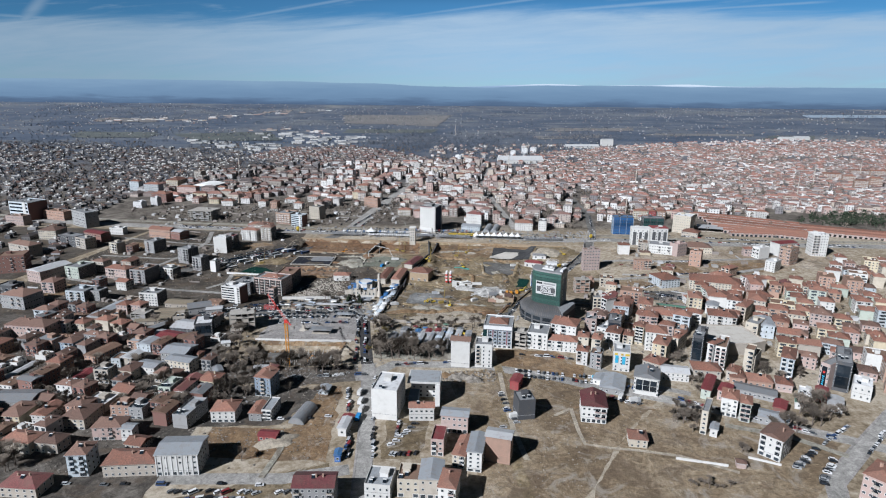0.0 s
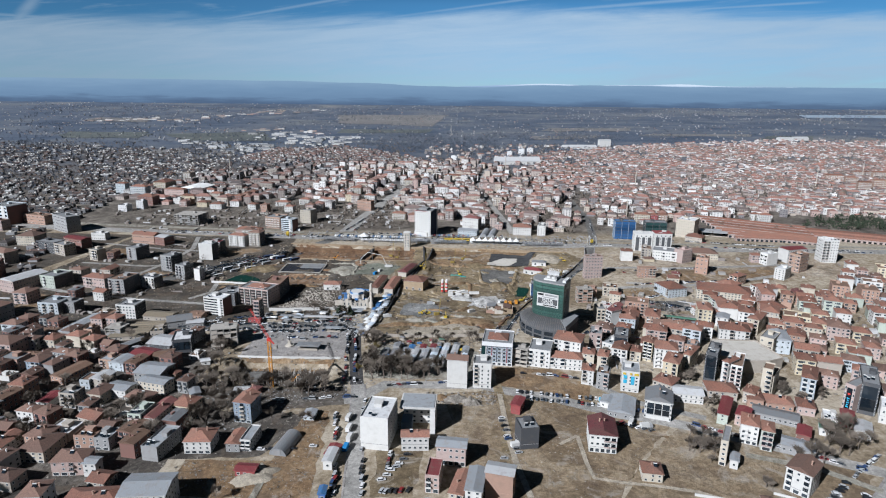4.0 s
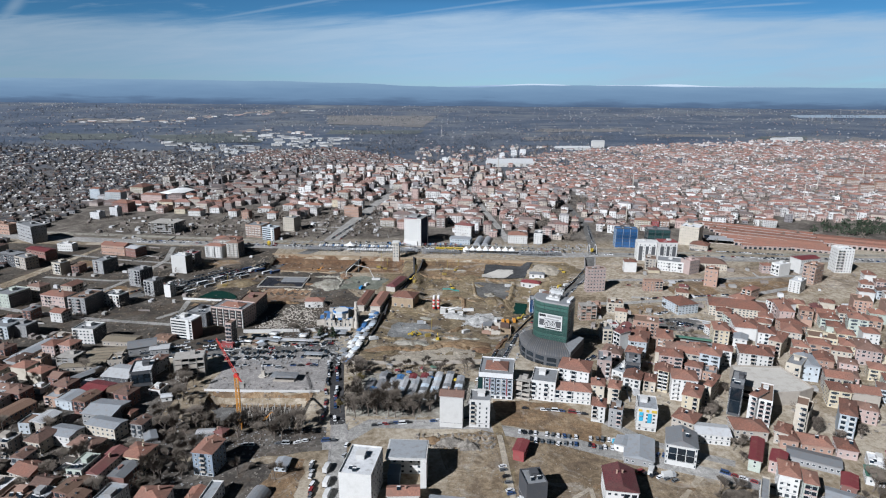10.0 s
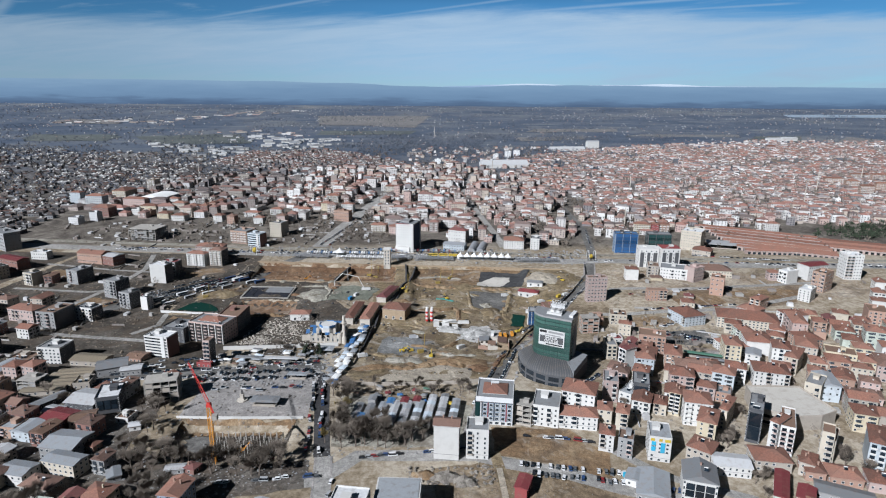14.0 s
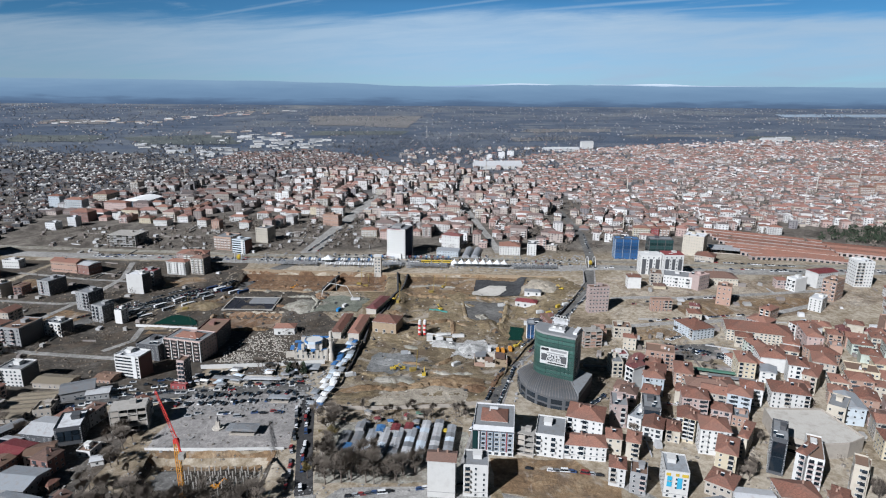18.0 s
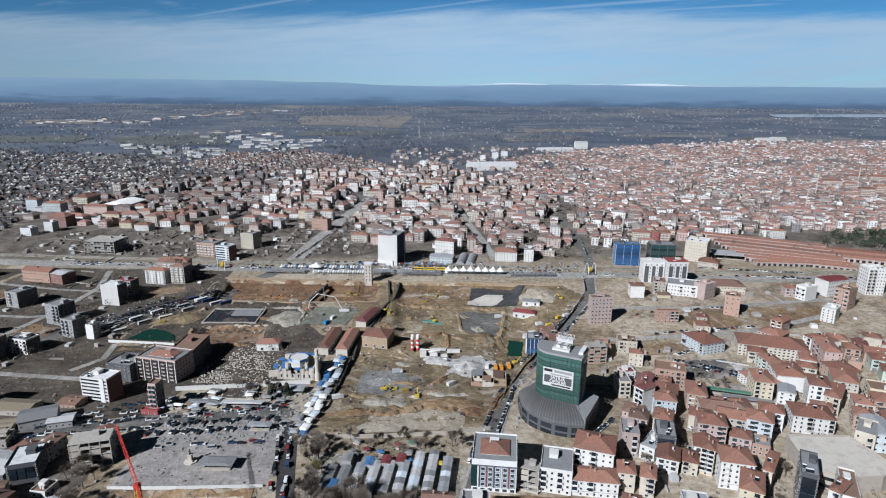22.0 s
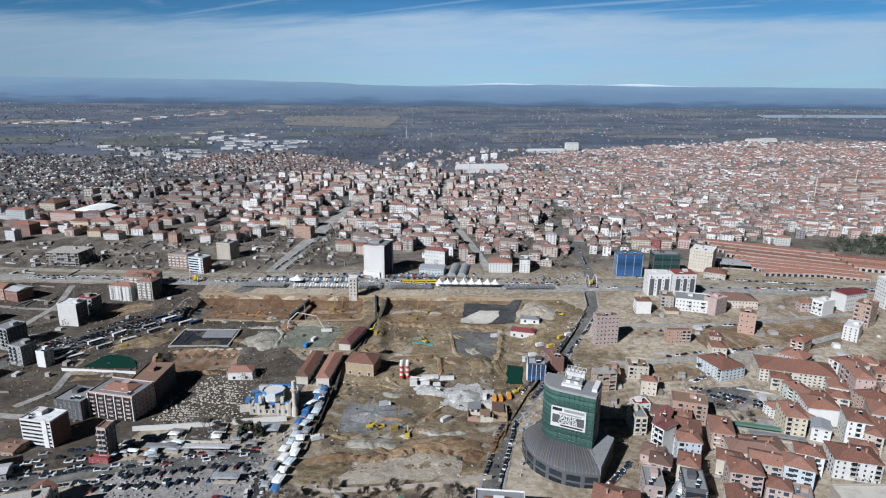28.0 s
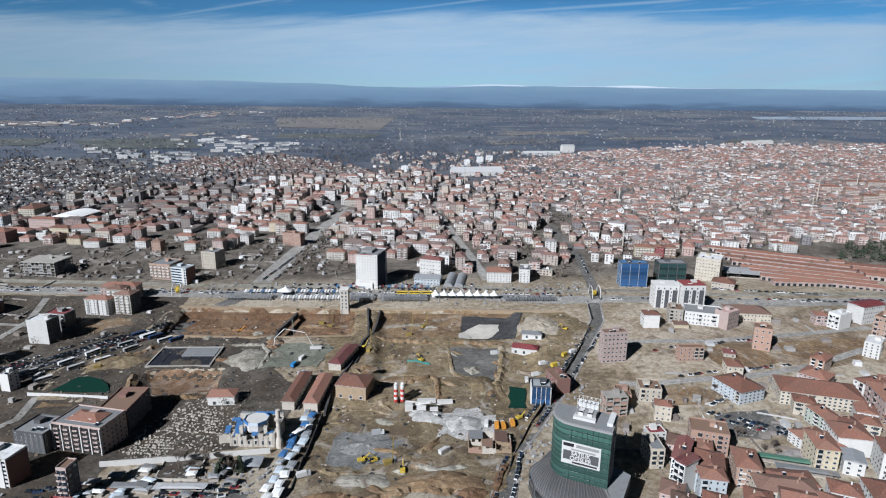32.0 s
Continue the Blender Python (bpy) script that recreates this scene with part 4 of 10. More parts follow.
# square, lots, building site
patch("plaza", [(-152, 524), (-76, 528), (-74, 462), (-90, 461), (-155, 463)], "paving", "pale paved town square", "square")
patch("brown_lot", [(40, 420), (41, 450), (88, 447), (106, 421), (101, 399), (78, 409.5), (50, 418.5)], "earth_brown", "bare brown earth lot", "lot", 0.08)
patch("open_lot", [(4, 408), (40, 415), (90, 405), (150, 378), (112, 330), (70, 262), (22, 268), (14, 330)], "earth_lot", "cleared lot of trodden grey-brown earth", "lot", 0.03)
patch("open_lot_east", [(112, 330), (150, 372), (238, 322), (196, 275), (150, 240), (70, 256)], "earth_lot", "cleared lot of dry brown earth", "lot", 0.03)
patch("car_park", [(-34, 300), (-12, 300), (-8, 342), (-34, 344)], "earth_front", "trodden earth yard used for parking", "lot")
patch("front_lot", [(-230, 200), (-56, 200), (-58, 262), (-62, 296), (-140, 262), (-230, 262)], "earth_front", "trodden brown earth of an empty lot", "lot", 0.05)
patch("west_lot", [(-140, 300), (-64, 296), (-70, 384), (-96, 380), (-92, 330), (-140, 330)], "earth_brown", "rough brown earth lot", "lot")
patch("site_floor", [(-62, 508), (46, 512), (72, 562), (122, 660), (174, 742), (158, 781), (-60, 796), (-50, 640), (-58, 560)], "earth_olive", "churned olive-grey earth of a building site", "building site", 0.3)
patch("red_pit_floor", [(-194, 807.2), (-36, 793.0), (-36, 738), (-190, 738)], "earth_red", "red-brown earth of a deep pit", "pit", 0.45)
patch("mid_pit_floor", [(-180, 677), (-124, 674), (-118, 636), (-160, 638)], "earth_red", "orange-brown excavated earth", "pit", 0.4)
patch("east_pit_floor", [(-16, 790), (60, 785.5), (110, 782.4), (112, 742), (60, 735), (-16, 738)], "earth_brown", "brown floor of the wide eastern pit", "pit", 0.5, 4.0)
patch("sunken_court", [(-125.5, 548), (-103, 546), (-105, 563.5), (-125, 565)], "street_earth", "dark sunken court beside the market", "yard", 0.4, 0)
patch("site_west", [(-214, 690), (-206, 640), (-184, 604), (-154, 566), (-92, 572), (-68, 600), (-62, 640), (-88, 672), (-92, 734), (-190, 734)], "earth_dark", "dark churned earth beside the building site", "building site", 0.22)
patch("grey_yard", [(-107, 674), (-88, 720), (-48, 713), (-57.5, 676), (-84.6, 675.4)], "yard_green", "flat grey-green gravel yard", "yard", 0.5)
patch("grey_basin", [(44.4, 713), (44.8, 670), (58, 660), (74, 656), (85, 712)], "asphalt", "dark grey compacted basin floor", "pit", 0.85)
patch("dark_membrane", [(62, 780), (55.4, 732), (101, 728), (118, 778)], "membrane", "dark membrane over a foundation", "foundation", 1.1, .5)
patch("pale_slab", [(54.2, 729), (55.4, 741), (74.5, 760), (93, 759), (91, 746), (78, 729)], "pale_concrete", "pale concrete foundation slab", "foundation", 1.3)
patch("pond_west", [(-230, 646.5), (-222.3, 665.8), (-216.4, 667.5), (-204.9, 662.5), (-196, 653.5), (-192.5, 647), (-191.2, 642.5), (-211.8, 644)], "water", "still green water in an excavated basin", "pond", 1.3, 0, False)
patch("pond_east", [(73, 607), (85, 606), (90, 632), (79, 636)], "water", "small dark green pond", "pond", 1.2, 1.2, False)
patch("site_track", [(30, 620), (34, 726), (42.5, 726), (42, 697), (37, 617)], "earth_olive", "trodden haul track on the site", "track", 0.5)
# floor soil darkened in place of the shade a deeper pit gives
patch("crane_pit_floor", [(-150, 418), (-80, 418), (-80, 453), (-150, 453)], "earth_dark", "dark churned floor of a foundation pit", "pit", 0.06)
patch("crane_pit_bank", [(-150, 451), (-80, 451), (-80, 460), (-150, 460)], "earth_brown", "brown cut bank of a foundation pit", "pit", 0.1)
patch("crane_pit_slab", [(-146, 434), (-128, 434), (-128, 450), (-146, 450)], "asphalt", "grey concrete footing in the pit", "foundation", 0.15, 0)
patch("market_yard", [(-54, 430), (24, 428), (30, 476), (-56, 490)], "earth_grey", "grey gravel yard of a stall market", "yard", 0.05)
patch("front_site", [(-58, 512), (44, 515), (66, 560), (88, 606), (40, 640), (10, 612), (-30, 604), (-50, 610), (-55, 560)], "earth_front", "churned olive-grey earth with gravel spread over it", "building site", 0.36, 6.0)
patch("gravel_spread", [(-38, 556), (-20, 550), (2, 556), (6, 576), (-14, 584), (-36, 578)], "gravel_blue", "thin spread of grey gravel", "gravel", 0.44, 6.0)
patch("gravel_spread", [(24, 576), (60, 572), (64, 600), (40, 612), (22, 600)], "gravel_white", "spread of pale crushed stone", "gravel", 0.44, 6.0)
patch("pale_flat", [(-30, 505), (30, 508), (34, 522), (10, 530), (-26, 524)], "sand", "pale levelled sand", "sand", 0.42, 5.0)
patch("old_quarter", [(-400, 200), (-235, 200), (-235, 262), (-150, 262), (-150, 330), (-100, 334), (-82, 380), (-168, 385), (-170, 500), (-400, 510)], "street_earth", "worn asphalt and trodden earth between old houses", "yard", 0.12)
patch("crane_yard", [(-168, 388), (-100, 384), (-62, 392), (-64, 417), (-150, 418), (-168, 440)], "street_earth", "dark trodden yard beside a foundation pit", "yard", 0.13)
patch("market_ground", [(-300, 516), (-160, 528), (-154, 566), (-180, 630), (-300, 620)], "earth_dark", "worn asphalt and earth of a market quarter", "yard", 0.09)
patch("west_ground", [(-470, 505), (-300, 512), (-300, 612), (-196, 606), (-192, 740), (-200, 838), (-420, 855)], "earth_dark", "trodden dark earth and dry grass of a thinned-out quarter", "yard", 0.04)
for line, w in (([(-460, 640), (-380, 610), (-300, 590), (-215, 575)], 6), ([(-420, 712), (-340, 700), (-290, 712)], 5), ([(-335, 840), (-318, 780), (-322, 720), (-335, 660), (-336, 612)], 6), ([(-246, 592), (-232, 612), (-236, 640)], 5), ([(-440, 800), (-350, 775), (-305, 768)], 5)):
    ribbon("lane", line, w, "asphalt_pale", "pale dusty lane through a thinned-out quarter", "lane", z=0.1)
for line in ([(-330, 640), (-300, 646), (-300, 676), (-326, 684), (-345, 668)], [(-262, 748), (-225, 765), (-232, 786), (-275, 778)], [(-238, 600), (-212, 598), (-208, 630), (-228, 634)], [(-410, 735), (-372, 742), (-380, 782), (-418, 775)], [(-400, 560), (-350, 566), (-352, 596), (-396, 602)]):
    patch("waste_lot", line, "earth_brown", "bare brown waste lot", "lot", 0.08, 4.0)
patch("gravel_lot", [(-285, 560), (-232, 552), (-226, 582), (-280, 590)], "earth_grey", "grey gravel lot", "lot", 0.08, 4.0)
patch("far_west_ground", [(-1000, 614), (-462, 614), (-425, 850), (-1000, 880)], "earth_dark", "trodden dark earth of the outer western quarter", "yard", 0.03, 0, False)
patch("rail_field_east", [(205, 780), (330, 770), (470, 760), (470, 700), (330, 660), (215, 690)], "earth", "empty fields of dry grass and earth", "field", 0.03)
for line in ([(253.6, 703), (291, 707), (294, 670), (281, 659), (244, 658), (243.8, 678)], [(315.5, 706), (363, 712), (408, 713), (376, 674), (324, 672), (307, 686)], [(189.4, 632), (224.7, 634), (219, 612), (181, 607)]):
    patch("bare_field", line, "earth_brown", "trodden brown field between the houses", "field", 0.12, 3.0)
patch("paved_yard", [(214.3, 555), (237.4, 558.5), (233.3, 536), (214, 531)], "paving", "pale paved yard between the houses", "yard", 0.1)
patch("parking_yard", [(203.8, 597), (241.6, 603), (239.9, 580.5), (221.5, 567.5), (197, 575.6)], "asphalt", "worn asphalt parking yard", "yard", 0.1)
patch("rubble_field", [(-150, 562), (-96, 572), (-98, 630), (-130, 634), (-152, 600)], "rubble", "demolition rubble strewn over the ground", "rubble", 0.1)


def blocked(x, y, r, roads=True):
    for fx, fy, w, d, turn in FOOT:
        dx, dy = x - fx, y - fy
        if abs(dx) > 60 or abs(dy) > 60:
            continue
        lx, ly = rot2(dx, dy, -turn)
        if abs(lx) < w / 2 + r * .8 and abs(ly) < d / 2 + r * .8:
            return True
    if roads:
        for (ax, ay), (bx, by), hw in ROADS:
            L2 = (bx - ax) ** 2 + (by - ay) ** 2
            t = max(0, min(1, ((x - ax) * (bx - ax) + (y - ay) * (by - ay)) / L2))
            if math.hypot(x - ax - t * (bx - ax), y - ay - t * (by - ay)) < hw + r * .85:
                return True
    return False
# Buildings placed one by one: x, y, turn, width, depth, height, storeys, wall, roof, roof colour, style.
house(-183.9, 276.0, 4.4, 9.8, 12.0, 12.7, 4, "paleblue", "hip", "brown", "")
house(-158.4, 277.9, 5.6, 26.2, 14.0, 7.2, 2, "beige", "hip", "tile", "")
house(-134.5, 280.7, 4.2, 21.1, 16.5, 12.1, 4, "white", "metal", "pale", "ribs")
house(-149.7, 326.6, -10.3, 9.3, 21.4, 8.1, 4, "grey", "flat", "pale", "blank")
house(-129.5, 329.9, 1.6, 14.2, 13.3, 7.4, 3, "white", "hip", "tile", "")
house(-162.9, 353.5, -9.0, 8.0, 22.0, 9.8, 5, "white", "gable", "maroon", "bal")
house(-170.8, 348.6, -8.7, 8.3, 14.0, 12.1, 5, "palegreen", "flat", "grey", "")
house(-114.0, 361.2, -9.5, 10.8, 13.0, 13.2, 5, "steelblue", "gable", "tile", "")
house(-103.6, 333.8, -5.0, 6.0, 15.6, 6.4, 3, "white", "flat", "pale", "")
house(-110.6, 331.8, -3.3, 7.6, 13.2, 5.2, 2, "grey", "gable", "tile", "")
house(-97.4, 306.9, -4.6, 10.3, 6.0, 3.6, 1, "red", "metal", "maroon", "")
house(-187.2, 308.8, 3.7, 16.1, 11.5, 8.1, 3, "pink", "hip", "brown", "")
house(-175.1, 305.2, -3.3, 6.6, 6.0, 7.8, 3, "white", "metal", "pale", "")
house(-212.4, 322.6, -3.4, 14.6, 18.0, 6.6, 3, "cream", "hip", "brown", "")
house(-234.9, 325.9, -6.0, 9.3, 15.0, 5.9, 2, "white", "gable", "tile", "")
house(-250.3, 324.6, -4.0, 12.7, 18.0, 6.6, 3, "yellow", "hip", "brown", "")
house(-192.1, 331.9, -4.6, 12.0, 9.4, 7.1, 3, "brick", "flat", "brown", "")
house(-181.6, 331.1, -6.8, 8.9, 11.1, 6.8, 3, "grey", "flat", "pale", "")
house(-226.6, 373.9, -7.5, 10.5, 9.7, 9.5, 4, "beige", "flat", "grey", "")
house(-241.0, 374.0, -4.6, 7.5, 13.0, 4.9, 2, "white", "metal", "maroon", "")
house(-228.3, 294.9, -7.5, 17.0, 11.0, 6.9, 2, "cream", "hip", "tile", "")
house(-212.4, 295.0, -7.5, 14.0, 10.0, 6.2, 2, "beige", "hip", "brown", "")
house(-211.0, 340.8, -8.8, 14.9, 14.0, 4.6, 2, "beige", "flat", "white", "")
house(-166.2, 297.0, -11.5, 9.7, 9.5, 4.2, 2, "beige", "gable", "tile", "")
house(-202.3, 259.2, -3.7, 18.8, 12.0, 5.7, 2, "beige", "hip", "maroon", "")
house(-201.2, 352.8, -20.7, 13.5, 11.3, 5.9, 2, "beige", "gable", "tile", "")
house(-32.9, 340.3, -8.5, 15.5, 23.2, 19.1, 5, "white", "flat", "white", "blank")
house(-12.4, 331.9, 1.5, 14.8, 7.4, 8.6, 2, "white", "gable", "tile", "")
house(7.7, 319.8, -7.6, 15.5, 9.2, 11.0, 3, "rose", "metal", "pale", "")
house(-1.3, 300.2, -7.5, 7.0, 14.9, 9.4, 3, "pink", "flat", "maroon", "")
house(11.6, 291.4, -15.6, 6.9, 18.3, 7.4, 3, "cream", "gable", "tile", "")
house(18.8, 288.3, -10.0, 7.7, 18.5, 11.7, 5, "white", "metal", "pale", "")
house(31.0, 291.6, -14.7, 13.4, 9.1, 15.0, 3, "brick", "metal", "white", "blank")
house(-59.2, 253.3, 1.4, 19.2, 11.9, 12.6, 4, "grey", "gable", "maroon", "")
house(-29.5, 263.8, -6.4, 12.7, 14.8, 7.6, 2, "white", "flat", "pale", "")
house(-15.1, 264.7, -3.3, 10.8, 13.4, 9.5, 3, "cream", "flat", "brown", "")
house(-4.2, 264.5, -3.3, 10.9, 15.7, 11.4, 3, "beige", "metal", "pale", "")
house(4.4, 255.2, -10.1, 8.2, 14.7, 13.2, 4, "white", "hip", "tile", "")
house(49.7, 337.2, 9.3, 10.3, 12.0, 12.4, 4, "charcoal", "flat", "grey", "blank")
house(48.9, 373.2, -21.7, 5.9, 11.1, 6.2, 2, "red", "metal", "maroon", "blank")
house(91.6, 337.6, -8.8, 14.6, 18.6, 10.9, 3, "white", "gable", "maroon", "")
house(134.4, 370.9, -19.5, 15.3, 15.8, 12.2, 4, "white", "gable", "grey", "glass")
house(110.0, 308.5, -8.5, 9.8, 10.2, 5.0, 2, "cream", "hip", "tile", "")
house(155.3, 326.0, -30.0, 3.6, 18.2, 14.2, 5, "cream", "flat", "grey", "")
house(177.4, 344.7, -25.9, 8.9, 14.1, 11.9, 4, "white", "hip", "tile", "bal")
house(183.7, 337.4, -25.7, 5.8, 11.8, 12.1, 4, "palegreen", "hip", "tile", "")
house(174.7, 369.3, -30.4, 5.7, 23.8, 6.9, 3, "palegreen", "metal", "maroon", "")
house(182.6, 300.3, -47.5, 11.5, 14.9, 12.9, 4, "white", "gable", "brown", "")
house(210.3, 257.3, -51.7, 11.5, 18.4, 18.7, 5, "pink", "hip", "tile", "")
house(262.1, 380.1, -57.5, 5.9, 25.2, 18.9, 5, "rose", "flat", "grey", "sign")
house(270.5, 384.7, -31.3, 9.2, 29.6, 20.5, 5, "charcoal", "flat", "grey", "glass")
house(273.3, 366.9, -33.7, 10.5, 15.8, 10.1, 2, "white", "flat", "white", "")
house(240.7, 396.8, -32.0, 8.0, 21.1, 16.2, 5, "paleblue", "hip", "tile", "")
house(217.7, 400.3, -39.8, 6.9, 16.7, 14.6, 4, "cream", "flat", "brown", "")
house(-77.1, 362.4, -5.4, 6.5, 8.0, 2.8, 1, "paleblue", "metal", "pale", "")
house(-56.2, 323.3, -10.3, 6.0, 10.0, 3.7, 1, "white", "metal", "maroon", "")
house(-56.2, 316.3, -5.9, 4.8, 12.0, 5.4, 1, "white", "metal", "white", "")
house(-55.0, 288.9, 1.4, 3.1, 6.0, 4.1, 1, "blue", "metal", "blue", "")
house(12.3, 404.9, -7.8, 13.4, 8.7, 20.1, 6, "white", "gable", "brown", "blank")
house(29.0, 407.2, -6.0, 11.9, 12.9, 17.1, 6, "white", "flat", "grey", "")
house(42.7, 446.9, -9.3, 21.8, 24.0, 17.0, 6, "hotelwhite", "flat", "tile", "stripes")
house(58.8, 437.4, -22.9, 10.5, 7.4, 13.2, 4, "beige", "flat", "grey", "ruin")
house(73.3, 442.1, -15.5, 15.4, 19.7, 12.9, 4, "white", "flat", "grey", "")
house(95.5, 452.4, -21.8, 19.7, 17.4, 15.6, 5, "white", "hip", "tile", "")
house(90.1, 435.3, -10.2, 22.5, 12.0, 8.6, 3, "white", "hip", "tile", "")
house(106.8, 437.3, -14.6, 8.0, 10.6, 11.0, 4, "cream", "hip", "tile", "")
house(116.5, 433.4, -22.8, 6.9, 11.7, 11.2, 4, "cream", "hip", "tile", "")
house(100.9, 411.9, -17.8, 7.8, 10.5, 10.7, 4, "white", "hip", "tile", "")
house(109.7, 405.9, -21.5, 7.8, 10.4, 11.2, 4, "grey", "flat", "brown", "")
house(138.2, 466.7, -17.9, 10.2, 16.0, 13.6, 6, "charcoal", "flat", "grey", "glass")
house(127.2, 405.4, -14.8, 11.2, 15.9, 14.0, 6, "white", "flat", "pale", "murals")
house(131.6, 465.1, -41.0, 8.1, 18.7, 7.6, 3, "white", "flat", "pale", "")
house(119.4, 469.0, -14.8, 9.1, 16.3, 14.1, 4, "rose", "flat", "grey", "")
house(159.9, 517.6, -25.5, 13.4, 22.9, 11.6, 4, "paleblue", "hip", "tile", "")
house(149.5, 526.8, -34.6, 7.1, 22.1, 15.4, 5, "white", "gable", "maroon", "")
house(179.8, 519.1, -19.9, 11.5, 18.8, 12.1, 4, "orange", "hip", "tile", "bal")
house(154.4, 449.6, -32.0, 6.8, 12.0, 15.1, 6, "yellow", "hip", "tile", "")
house(145.2, 450.5, -21.6, 7.6, 12.0, 7.4, 3, "cream", "hip", "tile", "")
house(162.5, 439.6, -15.9, 15.2, 15.4, 15.1, 5, "white", "hip", "tile", "bal")
house(180.3, 437.3, -39.3, 4.3, 20.0, 12.5, 5, "cream", "hip", "tile", "")
house(160.6, 419.9, -30.4, 9.8, 18.0, 14.5, 5, "yellow", "hip", "tile", "")
house(189.6, 423.7, -31.0, 7.4, 20.7, 20.3, 7, "charcoal", "flat", "grey", "glass")
house(194.8, 409.1, -53.8, 4.4, 13.4, 18.8, 6, "white", "hip", "tile", "")
house(201.7, 412.8, -29.7, 7.1, 23.9, 16.9, 6, "white", "flat", "brown", "")
house(213.4, 396.2, -34.6, 5.9, 11.0, 20.0, 6, "cream", "flat", "brown", "")
house(233.6, 487.4, -18.5, 21.7, 17.0, 11.0, 4, "white", "hip", "tile", "")
house(262.6, 508.5, -41.1, 8.6, 23.0, 13.2, 4, "cream", "hip", "tile", "")
house(226.5, 527.6, -16.5, 11.0, 19.1, 14.6, 5, "yellow", "hip", "tile", "")
house(260.9, 469.7, -16.2, 11.3, 20.0, 11.4, 3, "paleblue", "metal", "pale", "")
house(308.6, 500.7, -19.8, 10.7, 15.9, 12.1, 4, "yellow", "hip", "tile", "")
house(251.0, 465.4, -41.9, 9.4, 18.2, 13.0, 3, "cream", "flat", "grey", "")
house(188.7, 499.7, -14.9, 28.0, 14.0, 8.7, 2, "cream", "hip", "brown", "")
house(150.4, 402.4, -41.3, 12.4, 14.0, 7.4, 2, "beige", "hip", "tile", "")
house(159.6, 389.8, -11.6, 17.9, 12.0, 6.1, 2, "white", "metal", "white", "")
house(182.8, 394.8, -10.3, 18.0, 14.0, 6.2, 2, "beige", "hip", "tile", "")
house(199.8, 388.6, -37.7, 6.7, 12.0, 7.9, 2, "beige", "hip", "tile", "")
house(106.7, 380.6, -28.1, 8.1, 9.5, 4.0, 1, "white", "metal", "pale", "")
house(113.5, 374.2, -19.2, 14.9, 21.4, 4.2, 1, "grey", "metal", "pale", "")
house(-206.7, 458.5, -10.7, 19.4, 18.2, 6.6, 4, "charcoal", "metal", "white", "")
house(-193.4, 458.4, 15.4, 13.2, 18.2, 10.4, 4, "charcoal", "flat", "white", "glass")
house(-165.5, 468.0, 13.6, 19.5, 12.0, 14.5, 4, "beige", "metal", "white", "ruin")
house(-198.1, 436.5, 18.0, 13.0, 11.0, 6.4, 2, "cream", "metal", "brown", "")
house(-193.1, 411.0, -8.6, 18.9, 17.2, 6.9, 2, "grey", "metal", "pale", "")
house(-183.1, 392.2, -15.3, 19.2, 9.7, 8.1, 3, "cream", "metal", "pale", "")
house(-222.8, 425.8, -12.1, 11.7, 12.5, 6.2, 3, "paleblue", "metal", "pale", "")
house(-271.8, 534.7, -6.8, 17.7, 15.5, 12.7, 5, "white", "flat", "grey", "slab")
house(-290.2, 527.3, -8.5, 17.0, 14.0, 6.0, 2, "beige", "flat", "brown", "")
house(-184.2, 374.4, -13.2, 16.0, 9.7, 7.1, 2, "beige", "hip", "brown", "")
house(-212.2, 437.4, -16.8, 15.8, 14.0, 6.4, 2, "maroon", "metal", "maroon", "")
house(-182.7, 413.2, -17.8, 11.2, 6.0, 3.6, 2, "orange", "hip", "tile", "")
house(-200.0, 546.9, -15.0, 19.6, 12.9, 16.6, 7, "white", "flat", "white", "strips")
house(-157.2, 527.3, -10.0, 5.2, 8.0, 19.0, 6, "rose", "flat", "brown", "slab")
house(-159.0, 521.2, -10.0, 11.0, 3.4, 3.0, 1, "red", "flat", "maroon", "")
house(-202.8, 386.1, -13.2, 15.0, 10.8, 6.6, 2, "white", "metal", "pale", "")
house(-173.7, 583.2, -16.0, 31.0, 20.0, 16.6, 6, "pink", "flat", "tile", "rosebal")
house(-200.3, 583.5, -16.0, 19.6, 18.9, 12.5, 6, "charcoal", "flat", "grey", "")
# maroon wall carries the shade of the side in view
house(-164.8, 608.0, -5.0, 17.5, 28.0, 14.5, 5, "maroon", "flat", "brown", "slab")
house(-280.5, 736.2, -11.0, 17.5, 13.6, 19.4, 6, "white", "flat", "white", "slabblank")
house(-281.0, 762.0, -11.0, 18.0, 13.0, 15.0, 5, "grey", "flat", "maroon", "slab")
house(-264.7, 798.2, -13.0, 22.6, 11.5, 14.6, 6, "white", "hip", "tile", "bal")
house(-241.8, 800.3, -11.0, 15.2, 15.0, 18.6, 7, "beige", "hip", "brown", "slabbal")
house(-255.5, 815.0, -11.0, 15.0, 13.0, 18.6, 7, "beige", "hip", "brown", "bal")
house(-264.5, 841.5, -2.4, 33.6, 14.0, 12.6, 4, "rose", "hip", "tile", "")
house(-245.2, 908.2, -17.2, 24.7, 22.8, 16.4, 5, "orange", "flat", "grey", "bal")
house(-221.0, 886.2, -22.0, 19.0, 14.0, 17.2, 6, "paleblue", "flat", "pale", "strips")
house(-206.1, 943.8, -18.1, 17.8, 19.5, 19.3, 6, "cream", "flat", "grey", "")
house(-379.9, 928.8, -8.7, 38.9, 29.9, 15.2, 5, "grey", "flat", "grey", "ruin")
house(-23.8, 869.8, -18.0, 23.2, 29.0, 36.0, 12, "white", "flat", "grey", "tall")
house(36.1, 873.6, -14.9, 27.3, 16.0, 6.9, 2, "paleblue", "metal", "pale", "")
